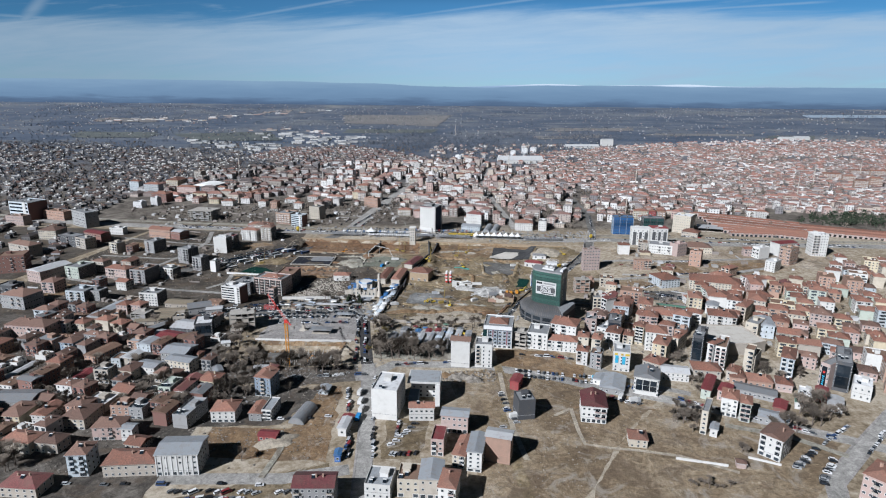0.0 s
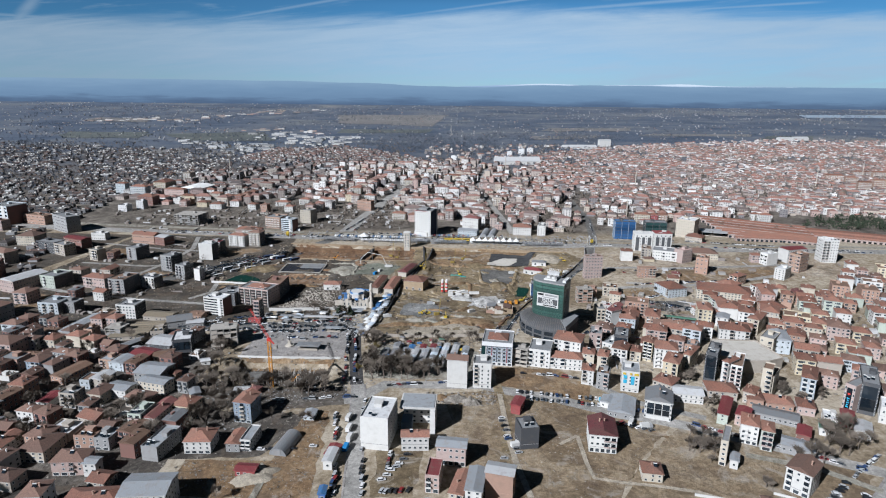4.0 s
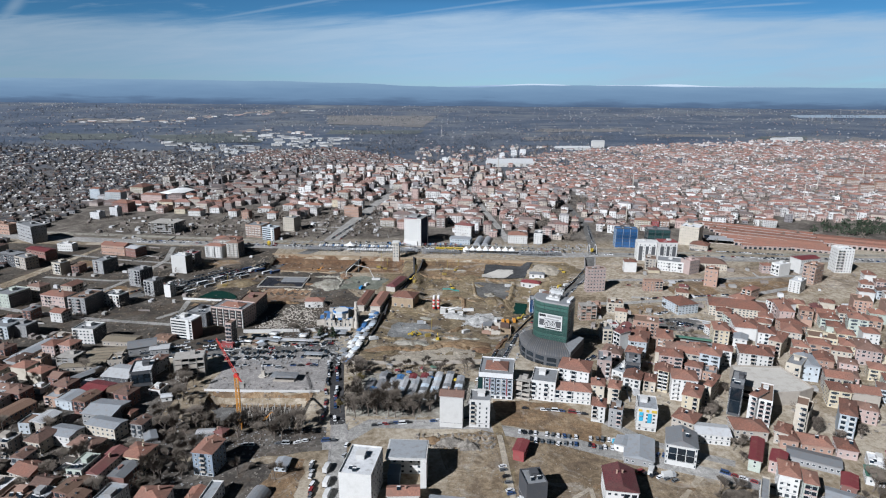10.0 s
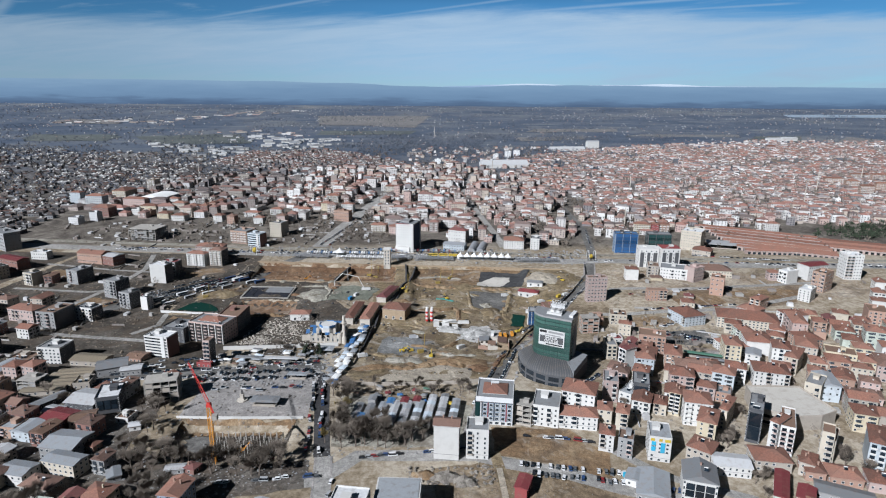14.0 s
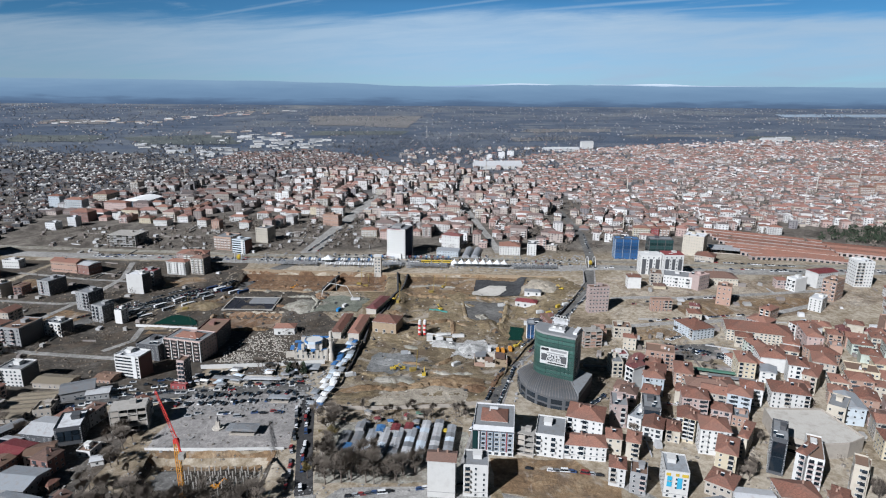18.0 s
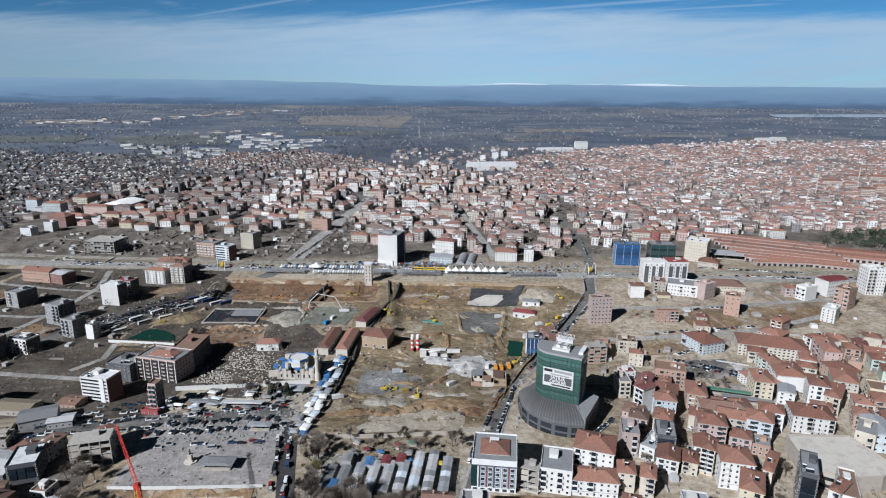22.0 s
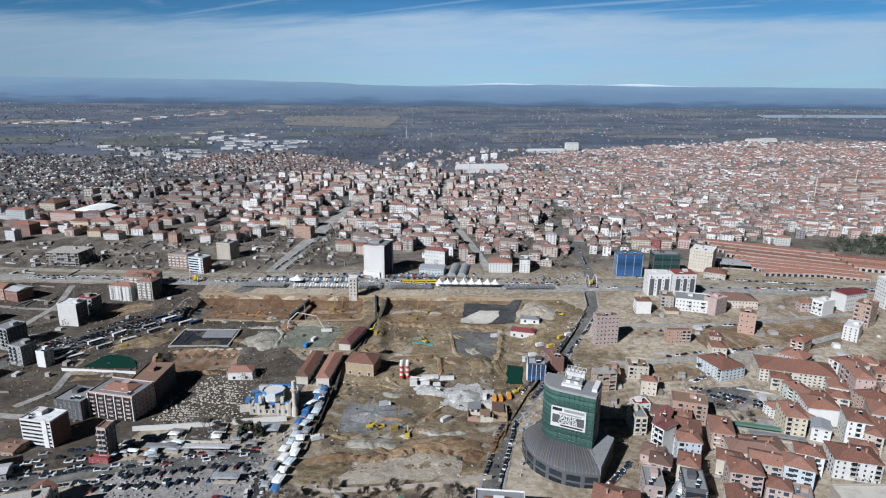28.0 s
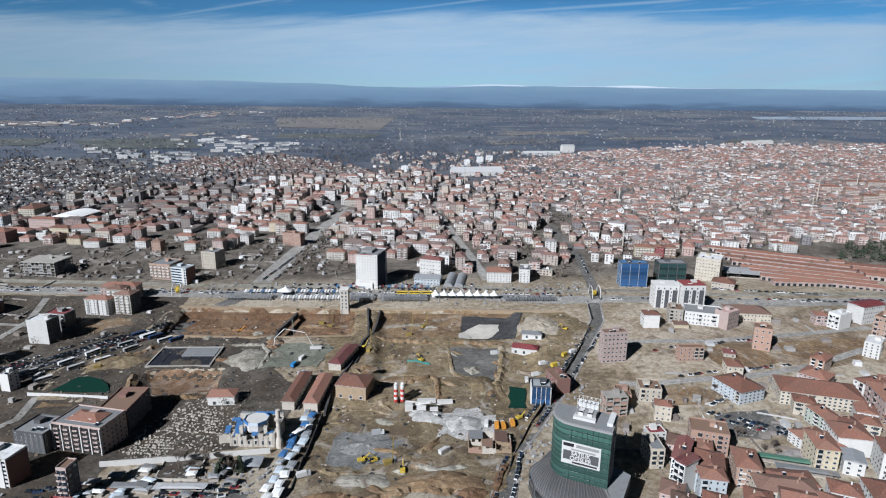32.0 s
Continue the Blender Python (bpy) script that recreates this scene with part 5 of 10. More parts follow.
house(42.4, 906.9, -23.8, 24.6, 14.0, 17.7, 4, "white", "hip", "maroon", "slab")
house(113.0, 879.8, -6.9, 25.5, 19.2, 11.4, 4, "white", "hip", "tile", "")
house(141.0, 878.7, -12.8, 11.4, 19.8, 14.0, 5, "white", "flat", "grey", "")
house(249.5, 849.6, -6.7, 27.4, 13.2, 25.2, 6, "bluglass", "flat", "blue", "glassy")
house(295.3, 860.5, -6.4, 28.5, 15.9, 22.6, 6, "greenglass", "flat", "grey", "glassy")
house(251.7, 778.0, -6.7, 21.5, 16.0, 21.0, 6, "white", "flat", "white", "darkpanels")
house(272.9, 770.4, -2.4, 20.8, 16.0, 23.5, 6, "white", "flat", "maroon", "darkpanels")
house(345.2, 872.3, -35.6, 24.5, 25.6, 25.2, 7, "cream", "flat", "white", "")
house(341.5, 833.7, -34.0, 21.5, 18.0, 7.4, 2, "beige", "hip", "tile", "")
house(268.9, 735.5, -22.2, 32.4, 21.5, 11.0, 3, "white", "flat", "grey", "")
house(283.0, 723.6, -61.3, 12.5, 16.0, 15.0, 4, "rose", "flat", "rose", "blank")
house(244.8, 739.6, -16.8, 11.2, 16.0, 12.5, 4, "beige", "flat", "brown", "")
house(312.3, 743.7, -9.5, 35.2, 21.2, 7.4, 2, "cream", "hip", "brown", "")
house(287.2, 679.1, -29.7, 12.5, 12.0, 18.0, 4, "brick", "flat", "brown", "")
house(380.6, 717.4, -68.2, 10.2, 16.5, 13.0, 3, "white", "flat", "white", "")
house(414.7, 731.1, -74.7, 15.0, 26.1, 16.0, 4, "white", "metal", "maroon", "blank")
house(164.6, 671.4, 3.5, 18.8, 8.1, 24.2, 7, "rose", "flat", "brown", "")
house(220.6, 662.1, -3.0, 18.8, 6.2, 10.5, 4, "brick", "flat", "brown", "")
house(139.4, 597.7, 2.2, 14.7, 9.4, 13.9, 5, "brick", "flat", "brown", "ruin")
house(150.3, 611.5, -12.2, 9.3, 14.0, 8.2, 2, "brick", "flat", "brown", "")
house(169.1, 614.1, -12.5, 14.2, 14.0, 9.1, 3, "cream", "flat", "brown", "")
house(166.9, 587.3, -19.3, 9.9, 8.1, 10.6, 3, "cream", "hip", "tile", "")
house(150.6, 561.4, 3.3, 10.2, 8.1, 8.1, 4, "white", "flat", "maroon", "")
house(140.5, 541.2, -3.7, 7.3, 16.0, 12.1, 4, "cream", "flat", "grey", "")
house(96.6, 617.3, -10.4, 12.1, 11.0, 13.1, 6, "blueglass", "flat", "pale", "fins")
house(112.4, 633.1, 11.5, 9.8, 18.0, 10.5, 5, "maroon", "flat", "brown", "blank")
house(308.5, 640.1, -55.0, 9.5, 16.0, 10.2, 4, "orange", "hip", "tile", "")
house(253.8, 541.8, -105.0, 17.8, 18.0, 11.0, 4, "white", "hip", "tile", "")
house(312.7, 595.1, -80.7, 15.9, 18.0, 12.4, 4, "white", "hip", "tile", "")
house(367.4, 662.6, -47.0, 10.6, 18.0, 11.7, 5, "white", "flat", "white", "")
house(399.9, 691.2, -56.1, 12.3, 18.0, 19.8, 5, "orange", "flat", "brown", "")
house(456.4, 732.8, -7.1, 17.2, 16.0, 26.7, 8, "white", "flat", "white", "")
house(-649.8, 920.1, -17.6, 39.2, 32.0, 27.4, 5, "paleblue", "flat", "grey", "strips")
house(-603.4, 916.3, -20.2, 44.4, 14.0, 13.4, 3, "brick", "flat", "brown", "")
house(-534.0, 872.8, -34.5, 41.0, 18.5, 22.2, 5, "grey", "flat", "grey", "")
house(-635.9, 875.5, -11.9, 31.1, 14.0, 13.7, 3, "rose", "flat", "brown", "")
house(-534.2, 796.9, -4.7, 24.7, 22.0, 12.5, 4, "cream", "hip", "brown", "")
house(-485.7, 760.7, -21.0, 30.6, 16.0, 13.6, 4, "charcoal", "flat", "grey", "")
house(-461.9, 749.1, -28.6, 22.8, 14.0, 13.4, 4, "beige", "flat", "grey", "")
house(-467.5, 785.7, -25.2, 34.5, 14.0, 11.7, 2, "maroon", "metal", "maroon", "")
house(-459.4, 823.6, -7.3, 20.1, 10.0, 8.9, 2, "white", "flat", "white", "")
house(-365.1, 735.0, -19.9, 14.9, 20.0, 14.5, 5, "grey", "flat", "grey", "slab")
house(-304.7, 690.0, -22.3, 16.0, 16.0, 17.5, 6, "grey", "flat", "grey", "slab")
house(-277.5, 659.0, -22.9, 13.0, 12.0, 15.2, 5, "grey", "flat", "grey", "slab")
house(-259.5, 653.9, -15.5, 7.1, 8.0, 11.9, 5, "white", "flat", "white", "blank")
house(-318.8, 614.0, -10.9, 17.5, 23.8, 15.5, 5, "grey", "flat", "brown", "slab")
house(-299.2, 629.1, -18.0, 18.2, 12.0, 11.5, 4, "white", "flat", "grey", "slab")
house(-425.7, 622.3, -21.2, 20.3, 36.0, 12.5, 3, "rose", "metal", "white", "")
house(-397.2, 630.2, -17.0, 18.9, 22.3, 12.7, 4, "palegreen", "flat", "grey", "slab")
house(-346.2, 547.0, -7.6, 19.4, 18.3, 11.2, 4, "paleblue", "flat", "grey", "slab")
house(-333.6, 548.8, -9.3, 16.7, 12.0, 10.2, 4, "grey", "flat", "grey", "slab")
house(-480.6, 646.9, 18.5, 25.3, 20.0, 19.3, 4, "maroon", "flat", "brown", "")
house(-323.5, 445.3, -7.6, 34.5, 16.0, 11.8, 3, "pink", "hip", "brown", "")
house(-297.3, 424.3, -9.3, 15.9, 12.0, 8.2, 3, "brick", "flat", "grey", "")
house(-279.3, 423.3, -9.4, 10.8, 12.0, 7.3, 3, "steelblue", "hip", "brown", "")
house(-385.9, 651.7, -15.1, 15.2, 12.0, 11.9, 3, "beige", "hip", "brown", "")
house(-352.0, 627.1, -15.5, 27.1, 14.0, 11.5, 3, "rose", "hip", "tile", "slab")
house(-256.5, 483.6, -8.9, 13.7, 12.0, 8.1, 4, "grey", "flat", "grey", "ruin")
house(-384.8, 521.1, -14.8, 26.4, 20.0, 13.5, 3, "grey", "hip", "brown", "")
house(-514.2, 713.1, -23.0, 37.8, 16.0, 14.3, 3, "beige", "hip", "brown", "")
house(-389.9, 808.7, -14.9, 33.6, 14.0, 12.0, 2, "brick", "gable", "tile", "")
house(-368.0, 804.0, -24.0, 26.0, 16.0, 10.5, 2, "maroon", "metal", "white", "")
house(-408.9, 726.6, -22.3, 13.1, 12.0, 13.0, 4, "cream", "flat", "grey", "")
house(-131.2, 1042.9, -21.6, 26.0, 12.0, 16.0, 3, "brick", "flat", "brown", "")
house(-403.1, 533.8, -9.7, 15.9, 14.0, 18.2, 4, "charcoal", "flat", "grey", "")
house(-273.6, 478.0, -8.2, 7.4, 9.0, 8.1, 3, "orange", "flat", "grey", "")
house(-296.5, 501.5, -12.1, 10.8, 40.1, 4.1, 1, "beige", "metal", "pale", "")
house(-293.9, 461.8, -10.2, 11.6, 12.0, 6.9, 2, "cream", "hip", "tile", "")
house(-232.6, 428.1, -10.4, 10.0, 10.5, 6.4, 3, "orange", "flat", "pale", "")
house(-292.5, 384.7, -8.9, 4.3, 24.8, 1.7, 1, "white", "metal", "white", "")
house(-274.0, 384.8, -7.9, 4.6, 33.7, 2.1, 1, "white", "metal", "white", "")
house(-249.4, 410.8, -19.0, 10.7, 22.8, 5.3, 2, "brick", "metal", "brown", "")
house(-230.0, 398.5, -5.6, 6.8, 10.9, 6.1, 2, "paleblue", "flat", "brown", "")
house(-222.1, 400.0, -15.3, 9.3, 12.1, 6.9, 3, "beige", "metal", "white", "")
house(-212.1, 380.8, -12.9, 10.0, 14.0, 7.1, 2, "cream", "hip", "brown", "")
house(-262.3, 338.9, 1.6, 25.5, 15.5, 6.9, 2, "grey", "metal", "grey", "")
house(-217.9, 331.7, -11.4, 11.9, 12.0, 7.6, 3, "brick", "hip", "brown", "")
house(200.7, 386.5, -15.7, 9.2, 14.0, 5.4, 1, "brick", "hip", "tile", "")
house(213.6, 381.0, -16.2, 15.0, 12.0, 4.9, 1, "brick", "hip", "tile", "")
house(227.3, 375.7, -21.9, 9.6, 12.0, 5.6, 1, "rose", "hip", "tile", "")
house(203.9, 365.9, -28.1, 24.4, 10.0, 4.4, 1, "grey", "metal", "grey", "")
house(182.7, 362.3, -35.1, 7.0, 12.0, 6.9, 2, "pink", "metal", "maroon", "")
house(226.4, 351.5, -27.6, 7.9, 10.0, 4.9, 1, "white", "metal", "green", "")
house(234.2, 362.1, -27.5, 7.3, 12.0, 5.1, 1, "white", "flat", "white", "")
house(244.5, 362.1, -31.0, 6.5, 12.0, 5.8, 1, "red", "metal", "maroon", "")
house(246.4, 350.4, -31.3, 8.1, 14.0, 4.9, 1, "white", "metal", "white", "")
house(209.0, 344.9, -33.4, 6.6, 12.0, 5.2, 1, "maroon", "metal", "maroon", "")
house(198.2, 331.7, -30.9, 15.7, 10.0, 5.1, 1, "grey", "metal", "pale", "")
house(157.4, 318.7, -27.1, 3.9, 8.0, 5.2, 1, "white", "metal", "pale", "")
house(227.0, 607.4, -74.8, 23.9, 20.5, 8.7, 4, "paleblue", "hip", "tile", "")
house(274.2, 596.6, -20.3, 47.5, 23.3, 9.2, 4, "cream", "hip", "tile", "")
house(256.4, 564.6, -87.1, 19.1, 10.9, 9.2, 4, "palegreen", "hip", "tile", "")
house(262.6, 555.7, -3.2, 13.2, 10.2, 8.8, 4, "brick", "hip", "tile", "")
house(235.5, 541.9, -82.6, 21.7, 18.2, 6.4, 4, "white", "hip", "tile", "")
house(240.1, 520.8, -29.5, 9.7, 11.7, 8.4, 3, "white", "metal", "pale", "")
house(257.5, 517.4, -25.3, 11.5, 17.0, 15.5, 5, "white", "hip", "tile", "")
house(297.7, 551.3, -86.3, 17.4, 16.8, 9.0, 4, "orange", "hip", "tile", "")
house(195.9, 508.7, -9.8, 25.6, 13.4, 6.1, 2, "white", "hip", "tile", "")
house(154.4, 505.8, -14.8, 12.1, 10.5, 13.2, 4, "paleblue", "hip", "tile", "")
house(144.6, 512.8, -60.7, 6.1, 10.9, 17.6, 5, "white", "gable", "maroon", "")
house(166.7, 535.9, -25.2, 7.6, 11.2, 10.8, 3, "brick", "hip", "tile", "")
house(240.1, 637.0, -12.9, 10.7, 12.0, 8.1, 2, "cream", "hip", "tile", "")
house(288.7, 617.1, -54.4, 17.1, 16.7, 8.8, 4, "rose", "hip", "tile", "")
house(304.8, 577.4, -107.3, 28.3, 11.2, 14.6, 4, "pink", "hip", "tile", "")
# blocks beyond the railway that stand out from the quarters round them
house(-615.3, 1182.6, -10, 20.1, 13.0, 19.2, 5, "paleblue", "hip", "tile", "")
house(-568.7, 1157.5, -10, 31.2, 16.0, 17.8, 5, "paleblue", "hip", "tile", "bal")
house(-550.9, 1220.0, -10, 26.0, 34.0, 17.9, 5, "yellow", "hip", "tile", "bal")
house(-497.4, 1146.9, -10, 40.1, 13.0, 15.1, 4, "pink", "hip", "tile", "")
house(-513.3, 1073.5, -10, 28.6, 20.0, 14.8, 4, "maroon", "hip", "tile", "")
house(-506.8, 1035.4, -10, 13.0, 12.0, 13.5, 4, "hotelwhite", "flat", "grey", "")
house(-524.5, 1014.3, -10, 15.5, 14.0, 10.0, 3, "hotelwhite", "flat", "grey", "")
house(-464.9, 1126.5, -10, 28.9, 14.0, 7.0, 2, "yellow", "hip", "tile", "")
house(-465.5, 1083.3, -10, 13.8, 12.0, 9.2, 3, "white", "flat", "grey", "")
house(-446.8, 1080.4, -10, 15.3, 14.0, 7.5, 3, "orange", "flat", "brown", "")
house(-411.7, 1059.1, -10, 18.8, 15.0, 8.2, 3, "yellow", "hip", "tile", "")
house(-381.5, 1042.0, -10, 21.4, 16.0, 8.8, 3, "white", "hip", "tile", "")
house(-388.1, 1114.7, -10, 21.6, 16.0, 9.5, 3, "hotelwhite", "hip", "tile", "")
house(-368.1, 1114.0, -10, 13.6, 15.0, 10.4, 3, "maroon", "hip", "tile", "")
house(-362.5, 1138.1, -10, 11.5, 15.0, 10.7, 3, "brick", "hip", "tile", "")
house(-356.5, 1158.7, -10, 11.8, 14.0, 10.9, 3, "maroon", "hip", "tile", "")
house(-442.1, 1171.7, -10, 19.4, 12.0, 11.0, 4, "white", "hip", "tile", "")
house(-417.3, 1133.6, -10, 21.2, 13.0, 10.6, 3, "beige", "hip", "tile", "")
house(-557.4, 1352.8, -10, 16.7, 20.0, 17.0, 6, "beige", "flat", "brown", "bal")
house(-631.0, 1421.8, -10, 17.6, 16.0, 5.6, 2, "yellow", "hip", "brown", "")
house(-319.6, 1036.8, -10, 14.1, 14.0, 9.6, 3, "white", "hip", "tile", "")
house(-294.5, 1019.0, -10, 11.6, 12.0, 12.6, 4, "brick", "hip", "brown", "")
house(-278.2, 1070.4, -10, 24.7, 13.0, 7.5, 3, "white", "hip", "tile", "")
house(-254.4, 1021.6, -10, 14.7, 12.0, 9.5, 3, "white", "hip", "tile", "")
house(-68.8, 969.7, -10, 21.8, 13.0, 10.6, 4, "cream", "hip", "tile", "bal")
house(-47.6, 957.4, -10, 11.8, 12.0, 11.2, 4, "pink", "hip", "tile", "")
house(-67.4, 1312.6, -10, 35.0, 13.0, 11.6, 4, "cream", "hip", "tile", "bal")
house(20.1, 1401.6, -14, 37.9, 14.0, 10.2, 3, "cream", "hip", "tile", "")
house(-169.3, 1197.8, -10, 22.3, 14.0, 13.3, 5, "cream", "hip", "tile", "bal")
house(-132.3, 1114.2, -10, 19.7, 13.0, 13.2, 4, "white", "hip", "tile", "bal")
house(-169.2, 1122.7, -10, 15.7, 13.0, 13.3, 5, "yellow", "hip", "tile", "")
house(-199.4, 1091.5, -10, 21.5, 13.0, 9.4, 4, "white", "hip", "tile", "bal")
house(-243.6, 1088.3, -10, 19.0, 13.0, 9.4, 4, "white", "hip", "tile", "bal")
house(-218.3, 1015.1, -10, 13.1, 13.0, 14.2, 5, "rose", "hip", "brown", "")
house(908.6, 1446.2, -14, 37.7, 12.0, 13.4, 5, "orange", "hip", "tile", "bal")
house(909.7, 1388.0, -14, 25.6, 12.0, 16.4, 5, "orange", "hip", "tile", "bal")
house(890.5, 1315.8, -14, 25.2, 12.0, 16.6, 5, "orange", "hip", "tile", "bal")
house(935.6, 1334.6, -14, 24.6, 12.0, 19.1, 5, "orange", "hip", "tile", "bal")
house(1025.3, 1527.5, -14, 39.0, 12.0, 11.7, 5, "orange", "hip", "tile", "bal")
house(1058.4, 1502.4, -14, 41.0, 12.0, 14.1, 5, "orange", "hip", "tile", "bal")
house(312.9, 971.6, -14, 22.8, 13.0, 12.5, 4, "yellow", "hip", "tile", "bal")
house(330.3, 967.8, -14, 10.3, 12.0, 13.2, 4, "red", "hip", "tile", "")
house(343.7, 967.5, -14, 14.0, 12.0, 13.2, 4, "orange", "hip", "tile", "bal")
house(500.0, 992.4, -14, 12.3, 11.0, 10.5, 4, "white", "hip", "tile", "")
house(511.9, 982.6, -14, 16.8, 11.0, 11.2, 4, "white", "hip", "tile", "bal")
house(512.5, 1275.0, -14, 21.5, 11.0, 8.4, 3, "white", "flat", "grey", "")
house(540.7, 1269.3, -14, 15.3, 11.0, 9.5, 3, "white", "flat", "grey", "")
house(682.3, 1717.8, -14, 22.9, 14.0, 8.7, 3, "pink", "flat", "pale", "")
house(1230.8, 2285.3, -14, 32.1, 30.0, 7.9, 3, "pink", "hip", "tile", "")
house(27.7, 1761.1, -14, 18.2, 12.0, 14.5, 6, "hotelwhite", "flat", "grey", "")
house(239.8, 1942.6, -14, 19.0, 12.0, 17.8, 6, "hotelwhite", "flat", "grey", "")
house(272.5, 1986.7, -14, 19.5, 12.0, 16.6, 6, "hotelwhite", "flat", "grey", "")
house(199.0, 1900.3, -14, 15.4, 12.0, 14.2, 6, "hotelwhite", "flat", "grey", "")
# sheds of the old market quarter
for i in range(6):
    house(-245.0 + i * 1.1, 475.0 + i * 6.2, 9.0, 25.0, 5.9, 3.6, 1, "beige", "metal", "tan", "")
house(-243.0, 528.0, -8.0, 25.0, 13.0, 4.6, 1, "beige", "metal", "tan", "")
house(-219.0, 511.0, 24.0, 19.0, 15.0, 6.5, 1, "grey", "metal", "grey", "")
house(-204.5, 508.0, 14.0, 13.0, 9.0, 4.6, 1, "grey", "metal", "white", "")
house(-225.5, 487.0, 10.0, 10.0, 12.0, 4.4, 1, "beige", "flat", "tan", "")
house(-234.0, 459.0, -32.0, 6.5, 24.0, 4.0, 1, "charcoal", "metal", "grey", "")
house(-222.0, 448.0, -14.0, 10.0, 8.0, 4.2, 1, "grey", "metal", "white", "")
house(-167.0, 432.5, 18.0, 6.0, 5.0, 3.2, 1, "white", "metal", "white", "")
house(-156.5, 386.8, 30.0, 6.0, 9.0, 3.4, 1, "grey", "metal", "pale", "")
house(-127.5, 391.5, 6.0, 9.0, 4.6, 3.0, 1, "grey", "metal", "white", "")
house(-119.0, 392.0, -20.0, 6.0, 5.6, 3.2, 1, "maroon", "hip", "maroon", "")

# ---- green office tower ----
def office_tower():
    root = tagged(new("office_tower"), "dark green glass office tower on a grey ribbed podium", "tower")
    root.matrix_basis = pose(89.8, 511.1, 0, 0, 0, -29.3)
    W, D, z0, z1 = 29.0, 16.0, 19.7, 48.8

    def outline(w, d, r):
        pts = [(w / 2, -d / 2), (w / 2, d / 2), (-w / 2, d / 2)]
        for i in range(9):
            a = math.pi + i * math.pi / 16
            pts.append((-w / 2 + r + r * math.cos(a), -d / 2 + r + r * math.sin(a)))
        return pts
    body = outline(W, D, 10.5)
    g = Geo()
    g.prism(body, z0 - 4, z1)
    part("core", g.mesh("core", "tower_green_dark"), root)
    n = 11
    fh = (z1 - z0) / n
    band = outline(W + .5, D + .5, 10.7)
    for i in range(n):
        g = Geo()
        g.prism(band, z0 + i * fh + .45, z0 + (i + 1) * fh - .3)
        part("glazing_band", g.mesh("glazing_band", "tower_green"), root)
    # mullions on the flat part of the front and the sides
    for i in range(8):
        g = Geo()
        g.box(-W / 2 + 11 + i * (W - 11.6) / 7, -D / 2 - .3, z0, .22, .25, z1 - z0)
        part("mullion", g.mesh("mullion", "tower_green_dark"), root)
    g = Geo()
    g.prism(outline(W + .9, D + .9, 10.9), z1, z1 + 1.1)
    part("roof_coping", g.mesh("roof_coping", "wall_grey"), root)
    g = Geo()
    g.prism(outline(W - .6, D - .6, 10.2), z1 + 1.1, z1 + 1.25)
    part("roof_deck", g.mesh("roof_deck", "deck_grey"), root)
    g = Geo()
    g.box(W / 2 + .1, 2.0, z0, .8, 4.0, z1 - z0 - 6)
    part("side_core", g.mesh("side_core", "wall_grey"), root, label="grey rendered lift core")
    for i in range(9):
        part("window", WINDOW, root, Matrix.Translation((W / 2 + .35, -3.2, z0 + 1 + i * 3.2)) @ Matrix.Rotation(radians(90), 4, "Z") @ Matrix.Diagonal((2.4, 1, 1.6, 1)))
    # plant on the roof: a white cooling trough in front, a grey plant room, and a steel lattice deck of units behind
    for x, y, sx, sy, h, m in ((1.0, -2.6, 10.4, 2.6, 1.3, "white_paint"), (1.0, 1.6, 9.6, 5.6, 2.6, "wall_grey"), (1.0, 5.6, 9.0, 2.6, 3.6, "wall_hotelwhite")):
        g = Geo()
        g.box(x, y, z1 + 1.25, sx, sy, h)
        part("plant_room", g.mesh("plant_room", m), root)
    for i in range(2):
        g = Geo()
        g.box(-1.2 + i * 4.2, .6, z1 + 3.8, 2.2, 4.6, .5)
        g.box(-1.2 + i * 4.2, -1.2, z1 + 2.5, 2.2, 1.2, 1.8)
        part("duct", g.mesh("duct", "white_paint"), root)
    for i in range(5):
        for j in range(2):
            g = Geo()
            g.box(0, 0, 0, 1.6, 1.6, 1.3)
            g.tube((0, 0, 1.3), (0, 0, 1.6), .6, .6, 10)
            part("cooling_unit", g.mesh("cooling_unit", "wall_hotelwhite"), root, Matrix.Translation((-3 + i * 2.0, 4.6 + j * 2.2, z1 + 4.9)))
    for i in range(6):
        for y0 in (3.6, 7.6):
            g = Geo()
            g.tube((-4 + i * 2.0, y0, z1 + 1.2), (-4 + i * 2.0, y0, z1 + 8.2), .11, .11, 5)
            part("lattice_post", g.mesh("lattice_post", "white_paint"), root)
            if i < 5:
                g = Geo()
                g.tube((-4 + i * 2.0, y0, z1 + 5.2), (-2 + i * 2.0, y0, z1 + 8.1), .08, .08, 4)
                g.tube((-4 + i * 2.0, y0, z1 + 8.1), (-2 + i * 2.0, y0, z1 + 8.1), .1, .1, 4)
                part("lattice_brace", g.mesh("lattice_brace", "white_paint"), root)
    g = Geo()
    g.box(W / 2 - 1.6, 2.0, z1 + 1.25, 2.6, 11.0, 1.6)
    part("roof_upstand", g.mesh("roof_upstand", "wall_hotelwhite"), root)
    # banner: white sheet, a dark band with white lettering, grey print above
    front = Matrix.Translation((1.6, -D / 2 - .5, 34.7)) @ Matrix.Rotation(radians(90), 4, "X")
    g = Geo()
    g.box(0, 0, 0, 18.2, 11.6, .08)
    banner = part("banner", g.mesh("banner", "white_paint"), root, front, "white sale banner with a dark lettered band")
    g = Geo()
    g.box(0, -1.2, .08, 16.6, 4.8, .04)
    part("dark_band", g.mesh("dark_band", "wall_charcoal"), banner)
